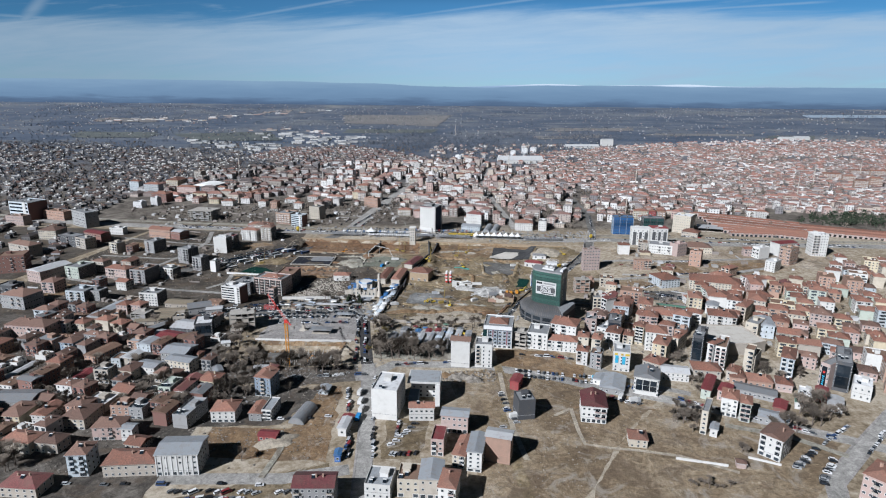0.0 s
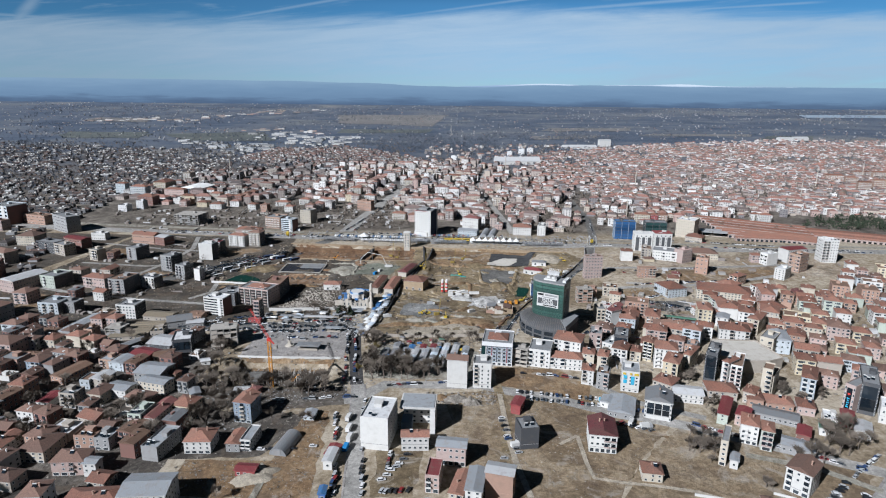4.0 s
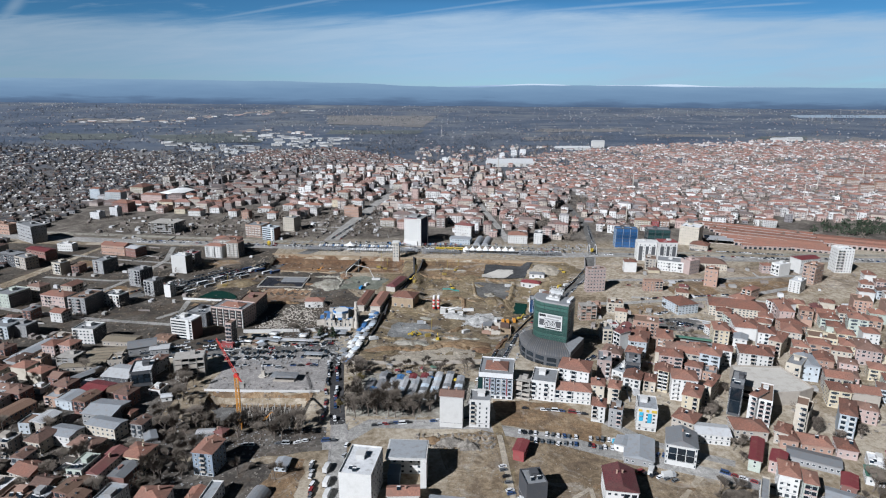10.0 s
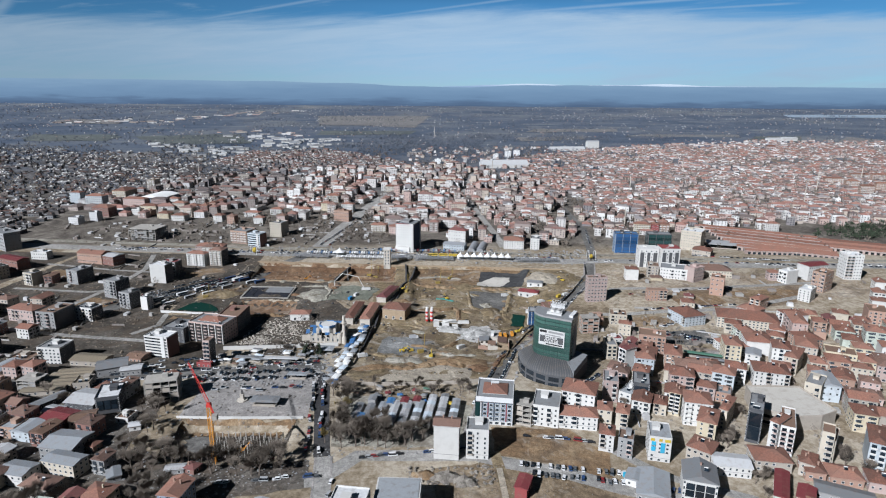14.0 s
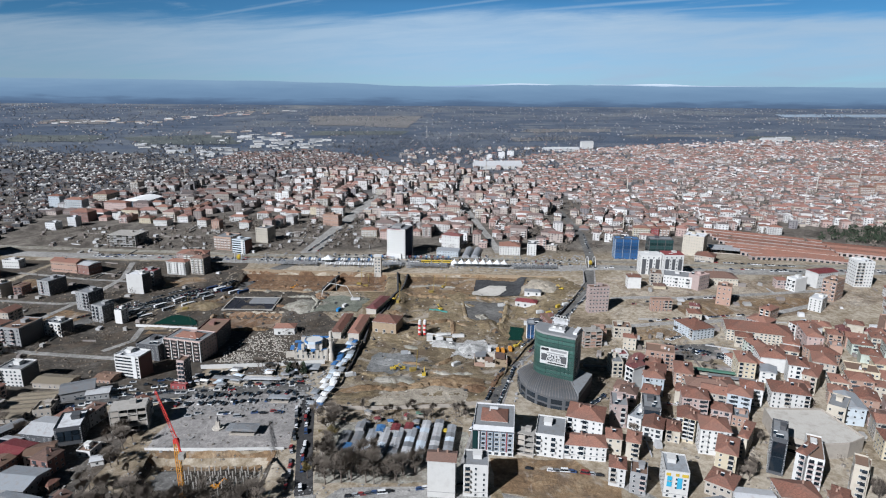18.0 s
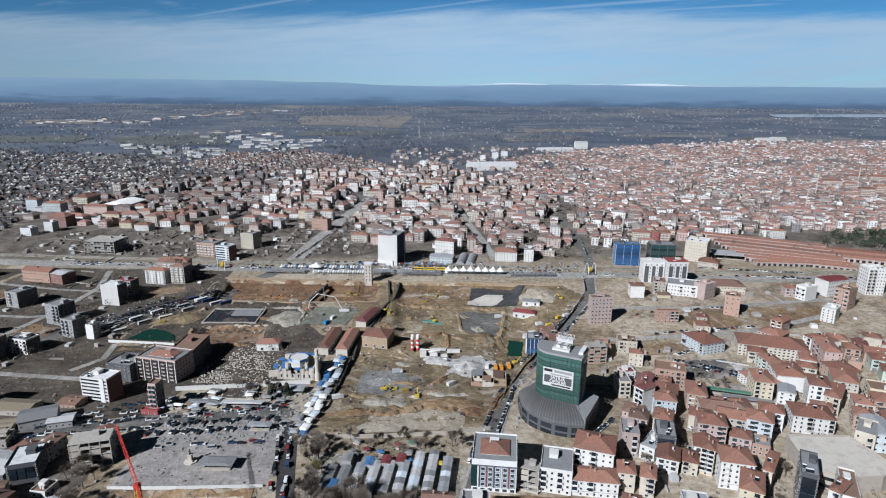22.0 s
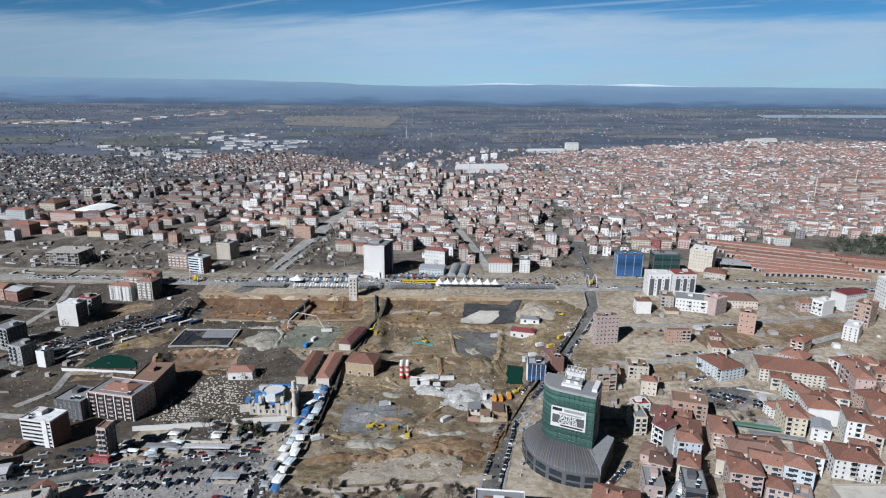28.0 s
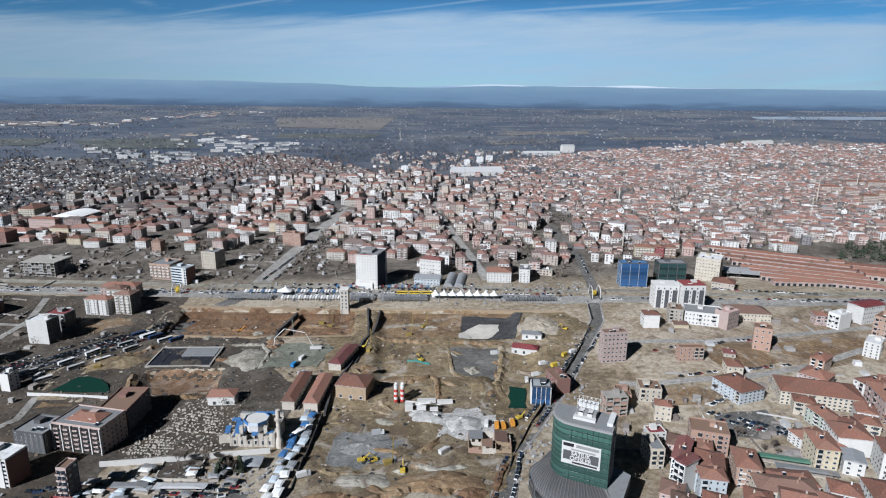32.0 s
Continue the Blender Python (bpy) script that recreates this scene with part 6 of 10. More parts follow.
    for x, y, w, h, m in ((-6.0, 4.2, 5.0, 1.7, "black_paint"), (2.9, 4.2, 10.6, 1.5, "wall_grey"), (1.0, 2.1, 11.5, .8, "wall_grey"), (2.0, -4.7, 11.6, .9, "black_paint")):
        g = Geo()
        g.box(x, y, .08, w, h, .04)
        part("print_bar", g.mesh("print_bar", m), banner)
    for word, y in (("SATILIK", -.9), ("OF\u0130SLER", -3.5)):
        cu = bpy.data.curves.new("lettering", "FONT")
        cu.body, cu.size, cu.align_x, cu.extrude, cu.offset = word, 3.1, "CENTER", .03, .08
        cu.materials.append(MATS["white_paint"])
        ob = new("lettering", cu)
        ob.parent = banner
        ob.matrix_basis = Matrix.Translation((0, y, .16)) @ Matrix.Diagonal((.86, 1, 1, 1))
    # podium: curved front with a ribbed lean-to roof
    inv = root.matrix_basis.inverted()

    def loc(x, y):
        p = inv @ Vector((x, y, 0))
        return p.x, p.y
    outer = [loc(*p) for p in ((98.5, 481.0), (90, 482.0), (81.5, 485.4), (74.5, 491.4), (69.4, 498.6), (67.0, 507.0), (67.2, 520.0))]
    inner = [(W / 2 - .2, -D / 2 - .4), (W / 2 - 7, -D / 2 - .4), (W / 2 - 13, -D / 2 - .4), (-W / 2 + 9, -D / 2 - .4), (-W / 2 + 3.0, -D / 2 + 2.8), (-W / 2 - .3, 1.0), (-W / 2 - .3, D / 2)]
    br, bl = loc(114.0, 506.5), loc(86, 540)
    g = Geo()
    g.prism([outer[0], br, bl] + outer[::-1][:-1], 0, 16.0)
    part("podium", g.mesh("podium", "podium_grey"), root, label="grey clad curved podium")
    g = Geo()
    g.prism([outer[0], br, bl, (-W / 2, D / 2), (-W / 2 + 2, -D / 2 + 4), (W / 2 - 3, -D / 2 + 1)], 16.0, 20.3)
    part("podium_upper", g.mesh("podium_upper", "deck_grey"), root)

    def curve(a, b, t):
        s = math.sin(t * math.pi / 2)
        c = 1 - math.cos(t * math.pi / 2)
        return (a[0] + (b[0] - a[0]) * c, a[1] + (b[1] - a[1]) * c, 16.0 + 4.3 * s)
    g = Geo()
    for i in range(len(outer) - 1):
        for j in range(6):
            a, b = j / 6, (j + 1) / 6
            g.face([curve(outer[i + 1], inner[i + 1], a), curve(outer[i], inner[i], a), curve(outer[i], inner[i], b), curve(outer[i + 1], inner[i + 1], b)])
    part("podium_roof", g.mesh("podium_roof", "podium_grey"), root, label="dark ribbed lean-to roof")
    for i in range(len(outer) - 1):
        for s in range(5):
            t = s / 5
            o = (outer[i][0] + (outer[i + 1][0] - outer[i][0]) * t, outer[i][1] + (outer[i + 1][1] - outer[i][1]) * t)
            q = (inner[i][0] + (inner[i + 1][0] - inner[i][0]) * t, inner[i][1] + (inner[i + 1][1] - inner[i][1]) * t)
            g = Geo()
            for j in range(5):
                p0, p1 = Vector(curve(o, q, j / 5)), Vector(curve(o, q, (j + 1) / 5))
                g.tube(p0 + Vector((0, 0, .1)), p1 + Vector((0, 0, .1)), .28, .28, 4)
            part("rib", g.mesh("rib", "podium_ribs"), root)
    for i in range(len(outer) - 1):
        a, b = Vector((*outer[i], 0)), Vector((*outer[i + 1], 0))
        m = (a + b) / 2
        ang = math.atan2(b.y - a.y, b.x - a.x) + math.pi
        L = (b - a).length
        for k in range(2):
            q = Geo()
            q.box(0, 0, 0, L * .75, .5, 3.0)
            part("podium_window", q.mesh("podium_window", "pane_dark"), root, Matrix.Translation((m.x, m.y, 7.2 + k * 4.4)) @ Matrix.Rotation(ang, 4, "Z"))


office_tower()
FOOT.append((90, 508, 46, 44, -45))


# ---- shared small things ----
def mound(name, x, y, rx, ry, h, mat, label, category, turn=0, seed=0):
    """A heap with an uneven outline."""
    g = Geo()
    n, rings = 28, 7
    for k in range(rings + 1):
        f = k / rings
        for i in range(n):
            a = 2 * math.pi * i / n
            e = 1 + .5 * noise.noise(Vector((math.cos(a) * 1.8, math.sin(a) * 1.8, seed * 3.7)))
            r = (1 - f) * e
            px, py = rot2(rx * r * math.cos(a), ry * r * math.sin(a), turn)
            zz = h * math.sin(f * math.pi / 2) * (1 + .55 * noise.noise(Vector((px * .35, py * .35, seed + 3))))
            g.v.append((px, py, zz - (.4 if k == 0 else 0)))
    for k in range(rings):
        for i in range(n):
            a, b = k * n + i, k * n + (i + 1) % n
            g.f.append((a, b, b + n, a + n))
            g.m.append(0)
    ob = new(name, g.mesh(name, mat, smooth=True))
    x, y = up(x, y)
    ob.location = (x, y, ground_z(x, y))
    return tagged(ob, label, category)


def car_proto(col, van=False, wheels=True):
    g = Geo()
    L, W2, H = (5.2, .95, .95) if van else (4.3, .86, .75)
    prof = [(-L / 2, .35), (L / 2, .35), (L / 2, .75), (L / 2 - .1, H), (-L / 2 + .1, H + .05), (-L / 2, .8)]
    i = len(g.v)
    for s in (-1, 1):
        g.v += [(x, s * W2, z) for x, z in prof]
    n = len(prof)
    for j in range(n):
        g.f.append((i + j, i + (j + 1) % n, i + n + (j + 1) % n, i + n + j))
        g.m.append(0)
    g.f += [tuple(i + j for j in reversed(range(n))), tuple(i + n + j for j in range(n))]
    g.m += [0, 0]
    top = 2.05 if van else 1.42
    root = new("van" if van else "car", g.mesh("body", "car_" + col))
    tagged(root, f"parked {col} {'delivery van' if van else 'saloon car'} standing on the ground", "van" if van else "car", "parked vehicles")
    q = Geo()
    x0, x1 = (-2.5, 1.9) if van else (-1.75, 1.0)
    q.box((x0 + x1) / 2, 0, H, x1 - x0, W2 * 1.9, top - H - .06, 0, top=.86)
    part("cabin_glass", q.mesh("cabin_glass", "pane_dark"), root)
    q = Geo()
    q.box((x0 + x1) / 2 - .05, 0, top - .06, (x1 - x0) * .86, W2 * 1.65, .06)
    part("cabin_roof", q.mesh("cabin_roof", "car_" + col), root)
    q = Geo()
    q.tube((0, -.1, 0), (0, .1, 0), .33, .33, 10)
    wm = q.mesh("wheel", "rubber")
    for sx in (-1, 1) if wheels else ():
        for sy in (-1, 1):
            part("wheel", wm, root, Matrix.Translation((sx * L * .31, sy * (W2 - .08), .33)))
    return root


CARS = {}
CR = random.Random(77)
CARPLACES = []


def cars(x0, y0, x1, y1, n, turn=None, gap=.15, van=.12, off=.4):
    """A row of parked vehicles along a line; turn is their heading, else along the line."""
    (x0, y0), (x1, y1) = up(x0, y0), up(x1, y1)
    ang = math.degrees(math.atan2(y1 - y0, x1 - x0))
    for i in range(n):
        if CR.random() < gap:
            continue
        t = (i + .5) / n
        CARPLACES.append((x0 + (x1 - x0) * t + CR.gauss(0, off), y0 + (y1 - y0) * t + CR.gauss(0, off), (ang if turn is None else turn) + CR.gauss(0, 4),
                          CR.choice(("white", "white", "white", "silver", "silver", "grey", "grey", "black", "black", "white", "silver", "white", "grey", "black", "red", "blue")), CR.random() < van))


def place_cars():
    """The nearest 280 or so are things; those far down the roads are joined."""
    CARPLACES.sort(key=lambda c: math.hypot(c[0], c[1] - 126))
    far = {}
    for i, (x, y, a, col, van) in enumerate(CARPLACES):
        z = ground_z(x, y) + .12
        if i < 290:
            key = (col, van, i < 22)
            if key not in CARS:
                CARS[key] = car_proto(col, van, i < 22)
                CARS[key].matrix_basis = pose(x, y, z, 0, 0, a)
            else:
                copy_thing(CARS[key], pose(x, y, z, 0, 0, a))
        else:
            g = far.setdefault(col, Geo())
            t = radians(a)
            g.box(x, y, z + .3, 4.3, 1.75, .6, 0, t)
            g.box(x - .3 * math.cos(t), y - .3 * math.sin(t), z + .9, 2.6, 1.6, .55, 1, t, .85)
    root = tagged(new("parked_cars"), "rows of parked cars far down the roads", "cars", kind="stuff")
    for col, g in far.items():
        part("car_bodies", g.mesh("car_bodies", "car_" + col, "pane_dark"), root, kind="stuff")


def truck(x, y, turn, col="white_paint", box=True, L=7.5, label="white box lorry parked at the kerb", cat="lorry", name="lorry"):
    root = tagged(new(name), label, cat, "parked vehicles")
    x, y = up(x, y)
    root.matrix_basis = pose(x, y, ground_z(x, y) + .05, 0, 0, turn)
    g = Geo()
    g.box(0, 0, .55, L, 2.2, .25)
    part("chassis", g.mesh("chassis", "rubber"), root)
    g = Geo()
    g.box(-1.0, 0, .8, L - 2.2, 2.4, 2.5 if box else 1.1)
    part("load_box", g.mesh("load_box", col), root)
    g = Geo()
    g.box(L / 2 - 1.0, 0, .6, 1.9, 2.3, 2.0, 0, top=.92)
    cab = part("cab", g.mesh("cab", "white_paint" if col != "white_paint" else "car_silver"), root)
    g = Geo()
    g.box(L / 2 - .05, 0, 1.5, .1, 2.0, .8)
    part("windscreen", g.mesh("windscreen", "pane_dark"), cab)
    q = Geo()
    q.tube((0, -.14, 0), (0, .14, 0), .48, .48, 10)
    wm = q.mesh("wheel", "rubber")
    for sx in (-L * .33, L * .33):
        for sy in (-1, 1):
            part("wheel", wm, root, Matrix.Translation((sx, sy * 1.0, .48)))
    return root


def bus(x, y, turn, col="car_white"):
    root = tagged(new("bus"), f"long {col.split('_')[1]} city bus at a stop", "bus", "parked vehicles")
    root.matrix_basis = pose(x, y, ground_z(x, y) + .06, 0, 0, turn)
    g = Geo()
    g.box(0, 0, .4, 11.5, 2.5, 2.6)
    part("body", g.mesh("body", col), root)
    for s in (-1, 1):
        g = Geo()
        g.box(0, s * 1.26, 1.5, 10.6, .04, .95)
        part("window_band", g.mesh("window_band", "pane_dark"), root)
    q = Geo()
    q.tube((0, -.14, 0), (0, .14, 0), .5, .5, 10)
    wm = q.mesh("wheel", "rubber")
    for sx in (-3.6, 3.4):
        for sy in (-1, 1):
            part("wheel", wm, root, Matrix.Translation((sx, sy * 1.12, .5)))


def excavator(x, y, turn, col="yellow_paint", reach=1.0):
    root = tagged(new("excavator"), "yellow tracked excavator at work on bare earth", "excavator", "site machines")
    root.matrix_basis = pose(x, y, ground_z(x, y) + .1, 0, 0, turn)
    for s in (-1, 1):
        g = Geo()
        g.box(0, s * 1.2, 0, 4.2, .6, .9)
        part("track", g.mesh("track", "rubber"), root)
    g = Geo()
    g.box(-.5, 0, .95, 3.8, 2.7, 1.2)
    part("body", g.mesh("body", col), root)
    g = Geo()
    g.box(1.0, .75, 1.4, 1.5, 1.1, 1.6)
    part("cab", g.mesh("cab", "pane_dark"), root)
    for a, b, r in (((1.2, -.3, 1.8), (4.4, -.3, 4.6 * reach), .35), ((4.4, -.3, 4.6 * reach), (6.8, -.3, 2.0), .28)):
        g = Geo()
        g.tube(a, b, r, r * .8, 5)
        part("boom", g.mesh("boom", col), root)
    g = Geo()
    g.box(6.8, -.3, 1.0, 1.1, 1.2, 1.1, top=.6)
    part("bucket", g.mesh("bucket", "steel"), root)


def bare_tree_proto(seed, h=9.0, twig="twigs"):
    r = random.Random(seed)
    g = Geo()
    tips = []

    def grow(p, d, L, rad, depth):
        q = p + d * L
        g.tube(p, q, rad, rad * .62, 5, cap=False)
        if depth == 0:
            tips.append((q, d))
            return
        for _ in range(3 if depth > 1 else 4):
            nd = (d + Vector((r.uniform(-1, 1), r.uniform(-1, 1), r.uniform(-.1, .7))) * .75).normalized()
            grow(q, nd, L * r.uniform(.6, .8), rad * .58, depth - 1)
    grow(Vector((0, 0, 0)), Vector((r.uniform(-.06, .06), r.uniform(-.06, .06), 1)).normalized(), h * .3, h * .03, 3)
    c = Geo()
    for q, d in tips:
        for _ in range(22):
            e = (d + Vector((r.uniform(-1, 1), r.uniform(-1, 1), r.uniform(-.3, 1))) * .9).normalized()
            L = r.uniform(.8, 2.2) * h / 9
            side = e.orthogonal().normalized() * r.uniform(.025, .06)
            a = q + Vector((r.uniform(-.4, .4), r.uniform(-.4, .4), r.uniform(-.5, .3)))
            c.face([a - side, a + side, a + e * L + side * .4])
            f = (e + Vector((r.uniform(-1, 1), r.uniform(-1, 1), .2)) * .7).normalized()
            b = a + e * L * .5
            c.face([b - side * .8, b + side * .8, b + f * L * .7])
    root = new("bare_tree", g.mesh("trunk", "bark"))
    tagged(root, "leafless winter tree with a spreading crown of twigs" if twig == "twigs" else "yellowed poplar with a thin winter crown", "tree", "street and park trees")
    part("crown", c.mesh("crown", twig), root)
    return root


def pine_proto(seed, h=8.0):
    r = random.Random(seed)
    g = Geo()
    g.tube((0, 0, 0), (0, 0, h * .9), .2, .05, 6)
    c = Geo()
    for i in range(260):
        z = h * (.15 + .85 * r.random())
        rad = (1.05 - z / h) * h * .3 * (.5 + .5 * r.random()) + .2
        a = r.uniform(0, 2 * math.pi)
        p = Vector((rad * math.cos(a), rad * math.sin(a), z + r.uniform(-.2, .2)))
        o = Vector((math.cos(a), math.sin(a), -.25)) * r.uniform(.5, 1.0)
        s = Vector((-math.sin(a), math.cos(a), r.uniform(-.3, .3))) * r.uniform(.25, .5)
        c.face([p - s, p + o, p + s + Vector((0, 0, .3))])
    root = new("conifer", g.mesh("trunk", "bark"))
    tagged(root, "dark green conifer with drooping branches", "tree", "street and park trees")
    part("crown", c.mesh("crown", "needles"), root)
    return root


TREES = [bare_tree_proto(i, 7.5 + i) for i in range(4)]
POPLAR = bare_tree_proto(9, 10.0, "twigs_yellow")
PINES = [pine_proto(i, 7 + 2 * i) for i in range(2)]
for _k, (_o, _x, _y) in enumerate(((TREES[0], -70, 424), (TREES[1], -44, 445), (TREES[2], -30, 436), (TREES[3], 26, 492), (POPLAR, -58, 434), (PINES[0], -88, 556), (PINES[1], -92, 552))):
    _x, _y = up(_x, _y)
    _o.location = (_x, _y, ground_z(_x, _y))
TR = random.Random(5)
TREEN = [0]


def tree(x, y, proto=None, s=1.0):
    p = proto or TR.choice(TREES)
    q = copy_thing(p, pose(x, y, ground_z(x, y) - .05, 0, 0, TR.uniform(0, 360)))
    k = s * TR.uniform(.75, 1.25)
    q.scale = (k, k, k * TR.uniform(.9, 1.1))
    TREEN[0] += 1


def grove(poly, n, proto=None, s=1.0):
    poly = [up(*q) for q in poly]
    xs, ys = [p[0] for p in poly], [p[1] for p in poly]
    made = 0
    for _ in range(n * 30):
        if made >= n:
            break
        x, y = TR.uniform(min(xs), max(xs)), TR.uniform(min(ys), max(ys))
        if inside(x, y, poly) and not blocked(x, y, 1.5):
            tree(x, y, proto, s)
            made += 1



# ---- building site ----
def hall(x, y, turn, w, d, h, wall, roof, label, name="hall"):
    """A long tiled shed: walls, roof, doors along its side."""
    root = tagged(new(name), label, "hall", "old station sheds")
    x, y = up(x, y)
    root.matrix_basis = pose(x, y, ground_z(x, y), 0, 0, turn)
    FOOT.append((x, y, w, d, turn))
    g = Geo()
    g.box(0, 0, -1, w, d, h + 1)
    part("body", g.mesh("body", wall), root)
    q, rise, along = roof_geo(w, d, h, "hip")
    part("roof", q.mesh("roof", roof, "wall_white"), root)
    n = int(max(w, d) / 6)
    for i in range(n):
        t = -max(w, d) / 2 + (i + .5) * max(w, d) / n
        m = Matrix.Translation((t, -d / 2, .6)) if w > d else Matrix.Translation((w / 2, t, .6)) @ Matrix.Rotation(radians(90), 4, "Z")
        part("doorway", WINDOW, root, m @ Matrix.Diagonal((2.2, 1, min(2.6, h * .7), 1)))
    return root


hall(-38, 684.4, -17.5, 9.5, 36, 6.5, "stone_pale", "tiles_maroon", "long old shed with a dark red tiled roof")
hall(-26.7, 635, -16, 21, 18, 9.5, "tan_piles", "tiles_tile", "square stone hall with a red tiled roof")
hall(-65, 635, -8, 8, 42, 6.0, "stone_pale", "tiles_tile", "long old shed with a dark red tiled roof")
hall(-50.5, 632, -8, 9, 42, 6.0, "stone_pale", "tiles_tile", "long old shed with a faded tiled roof")
hall(-112, 628, 0, 17, 11, 6, "wall_white", "tiles_tile", "white two-storey house beside the rubble field")
hall(104.5, 702.5, -20, 20, 10, 5.0, "wall_white", "metal_maroon", "white site office with a red roof")
hall(114, 721, -14, 16, 8, 4.0, "wall_white", "metal_grey", "long grey-roofed site cabin")


def brick_ruin(x, y, turn, w, d):
    """A half-demolished block: broken walls round roofless rooms, a grey and a brown roof left over two of them."""
    r = random.Random(12)
    x, y = up(x, y)
    root = tagged(new("brick_ruin"), "half-demolished brick building with broken walls and leftover roofs", "ruin")
    root.matrix_basis = pose(x, y, ground_z(x, y) - .3, 0, 0, turn)
    FOOT.append((x, y, w, d, turn))

    def wall(x0, y0, x1, y1, h):
        g = Geo()
        L = math.hypot(x1 - x0, y1 - y0)
        n = max(3, int(L / 1.6))
        for i in range(n):
            t = (i + .5) / n
            g.box(x0 + (x1 - x0) * t, y0 + (y1 - y0) * t, 0, L / n, .5, h * r.uniform(.55, 1.0), 0, math.atan2(y1 - y0, x1 - x0))
        part("broken_wall", g.mesh("broken_wall", r.choice(("wall_brick", "tan_piles", "stone_pale"))), root)
    xs = [-w / 2, -w * .18, w * .14, w / 2]
    for j, h in ((-d / 2, 5.5), (0, 4.6), (d / 2, 5.0)):
        for a, b in zip(xs[:-1], xs[1:]):
            wall(a, j, b, j, h)
    for a in xs:
        wall(a, -d / 2, a, 0, 5.2)
        wall(a, 0, a, d / 2, 4.8)
    for px, py, sx, sy, mat, tilt in ((xs[0] + 4.2, d * .25, 8, d * .5, "metal_grey", .08), (xs[2] + 3.6, d * .2, 7.4, d * .6, "tiles_brown", -.12), (xs[1] + 3, -d * .25, 6, d * .45, "deck_brown", .05)):
        g = Geo()
        g.face([(px - sx / 2, py - sy / 2, 5 - tilt * sx / 2), (px + sx / 2, py - sy / 2, 5 + tilt * sx / 2), (px + sx / 2, py + sy / 2, 5.4 + tilt * sx / 2), (px - sx / 2, py + sy / 2, 5.4 - tilt * sx / 2)])
        ob = part("leftover_roof", g.mesh("leftover_roof", mat), root)
        ob.modifiers.new("thick", "SOLIDIFY").thickness = .3
    g = Geo()
    for _ in range(90):
        q = r.uniform(.4, 1.6)
        g.box(r.uniform(-w * .62, w * .62), r.uniform(-d * .75, d * .6), -.2, q, q * .7, q * .7, 0, r.uniform(0, 3), .7)
    part("fallen_masonry", g.mesh("fallen_masonry", "debris"), root, kind="stuff")


brick_ruin(54.5, 567.5, -6, 24, 17)


def silos():
    root = tagged(new("batching_plant"), "concrete batching plant with red and white silos", "plant")
    root.matrix_basis = pose(3, 618, ground_z(3, 618), 0, 0, 0)
    for i, (x, y) in enumerate(((-2.2, 0), (2.0, 0), (-2.0, 4.2), (2.2, 4.2))):
        silo = None
        for k in range(6):
            g = Geo()
            g.tube((x, y, 2.5 + k * 1.8), (x, y, 4.3 + k * 1.8), 1.3, 1.3, 16)
            ob = part("silo" if k == 0 else "band", g.mesh("band", "red_paint" if k % 2 == 0 else "white_paint", smooth=False), root if silo is None else silo)
            silo = silo or ob
        g = Geo()
        g.tube((x, y, 13.3), (x, y, 14.0), 1.3, .4, 16)
        part("cap", g.mesh("cap", "white_paint"), silo)
        for sx in (-1, 1):
            for sy in (-1, 1):
                g = Geo()
                g.tube((x + sx * 1.1, y + sy * 1.1, -1), (x + sx * 1.1, y + sy * 1.1, 2.5), .12, .12, 5)
                part("leg", g.mesh("leg", "steel"), silo)
    for a, b, r in (((6, -3, 1), (20, -14, 9), .7), ((4, -6, 6), (26, -10, 5), .5), ((8, -12, 2), (24, -20, 3.5), .8)):
        g = Geo()
        g.tube(a, b, r, r, 4)
        part("conveyor", g.mesh("conveyor", "wall_white"), root, label="inclined covered conveyor")
    for x, y, sx, sy, h in ((14, -9, 6, 5, 5), (22, -12, 5, 4, 4), (6, -8, 5, 4, 6), (18, 2, 12, 3, 3), (30, 0, 10, 3, 2.8)):
        g = Geo()
        g.box(x, y, -.5, sx, sy, h)
        part("hopper", g.mesh("hopper", "wall_white"), root)


silos()
mound("stone_mound", 40, 590, 13, 11, 3.2, "gravel_white", "heap of pale crushed stone", "heap", 10, 1)
mound("stone_mound", 20, 600, 11, 9, 3.0, "gravel_white", "low heap of white aggregate at the plant", "heap", 0, 2)
mound("gravel_mound", -17, 570, 17, 7, 2.5, "gravel_blue", "long heap of bluish gravel", "heap", 12, 3)
mound("sand_mound", 128, 745, 19, 24, 4.5, "sand", "broad heap of pale sand", "heap", 0, 4)
mound("earth_mound", 20, 535, 26, 9, 3.0, "earth_brown", "ridge of dug brown earth", "heap", 8, 5)
mound("earth_mound", -20, 540, 18, 7, 2.2, "earth_grey", "ridge of dug grey earth", "heap", -6, 6)
mound("earth_mound", 38, 528, 12, 10, 2.0, "earth_red", "reddish bank of dug clay", "heap", 0, 7)
mound("earth_mound", -40, 528, 14, 6, 2.0, "earth_brown", "low bank of spoil", "heap", 20, 8)
mound("earth_mound", 60, 640, 9, 12, 3.0, "earth_olive", "spoil heap beside the basin", "heap", 0, 9)
mound("earth_mound", 58, 672, 8, 9, 2.6, "earth_grey", "spoil heap beside the basin", "heap", 0, 10)
mound("earth_mound", 2, 660, 22, 6, 1.8, "earth_brown", "curved bank of brown earth", "heap", 10, 11)
mound("earth_mound", -205, 690, 24, 14, 4.0, "earth_olive", "grassy spoil bank above the pond", "heap", 30, 12)
mound("earth_mound", -110, 690, 18, 20, 3.0, "earth_grey", "ramp of grey spoil", "heap", 20, 13)
mound("rubble_mound", 12, 400, 9, 5, 3.2, "rubble", "heap of broken masonry beside the white block", "rubble", 0, 14)
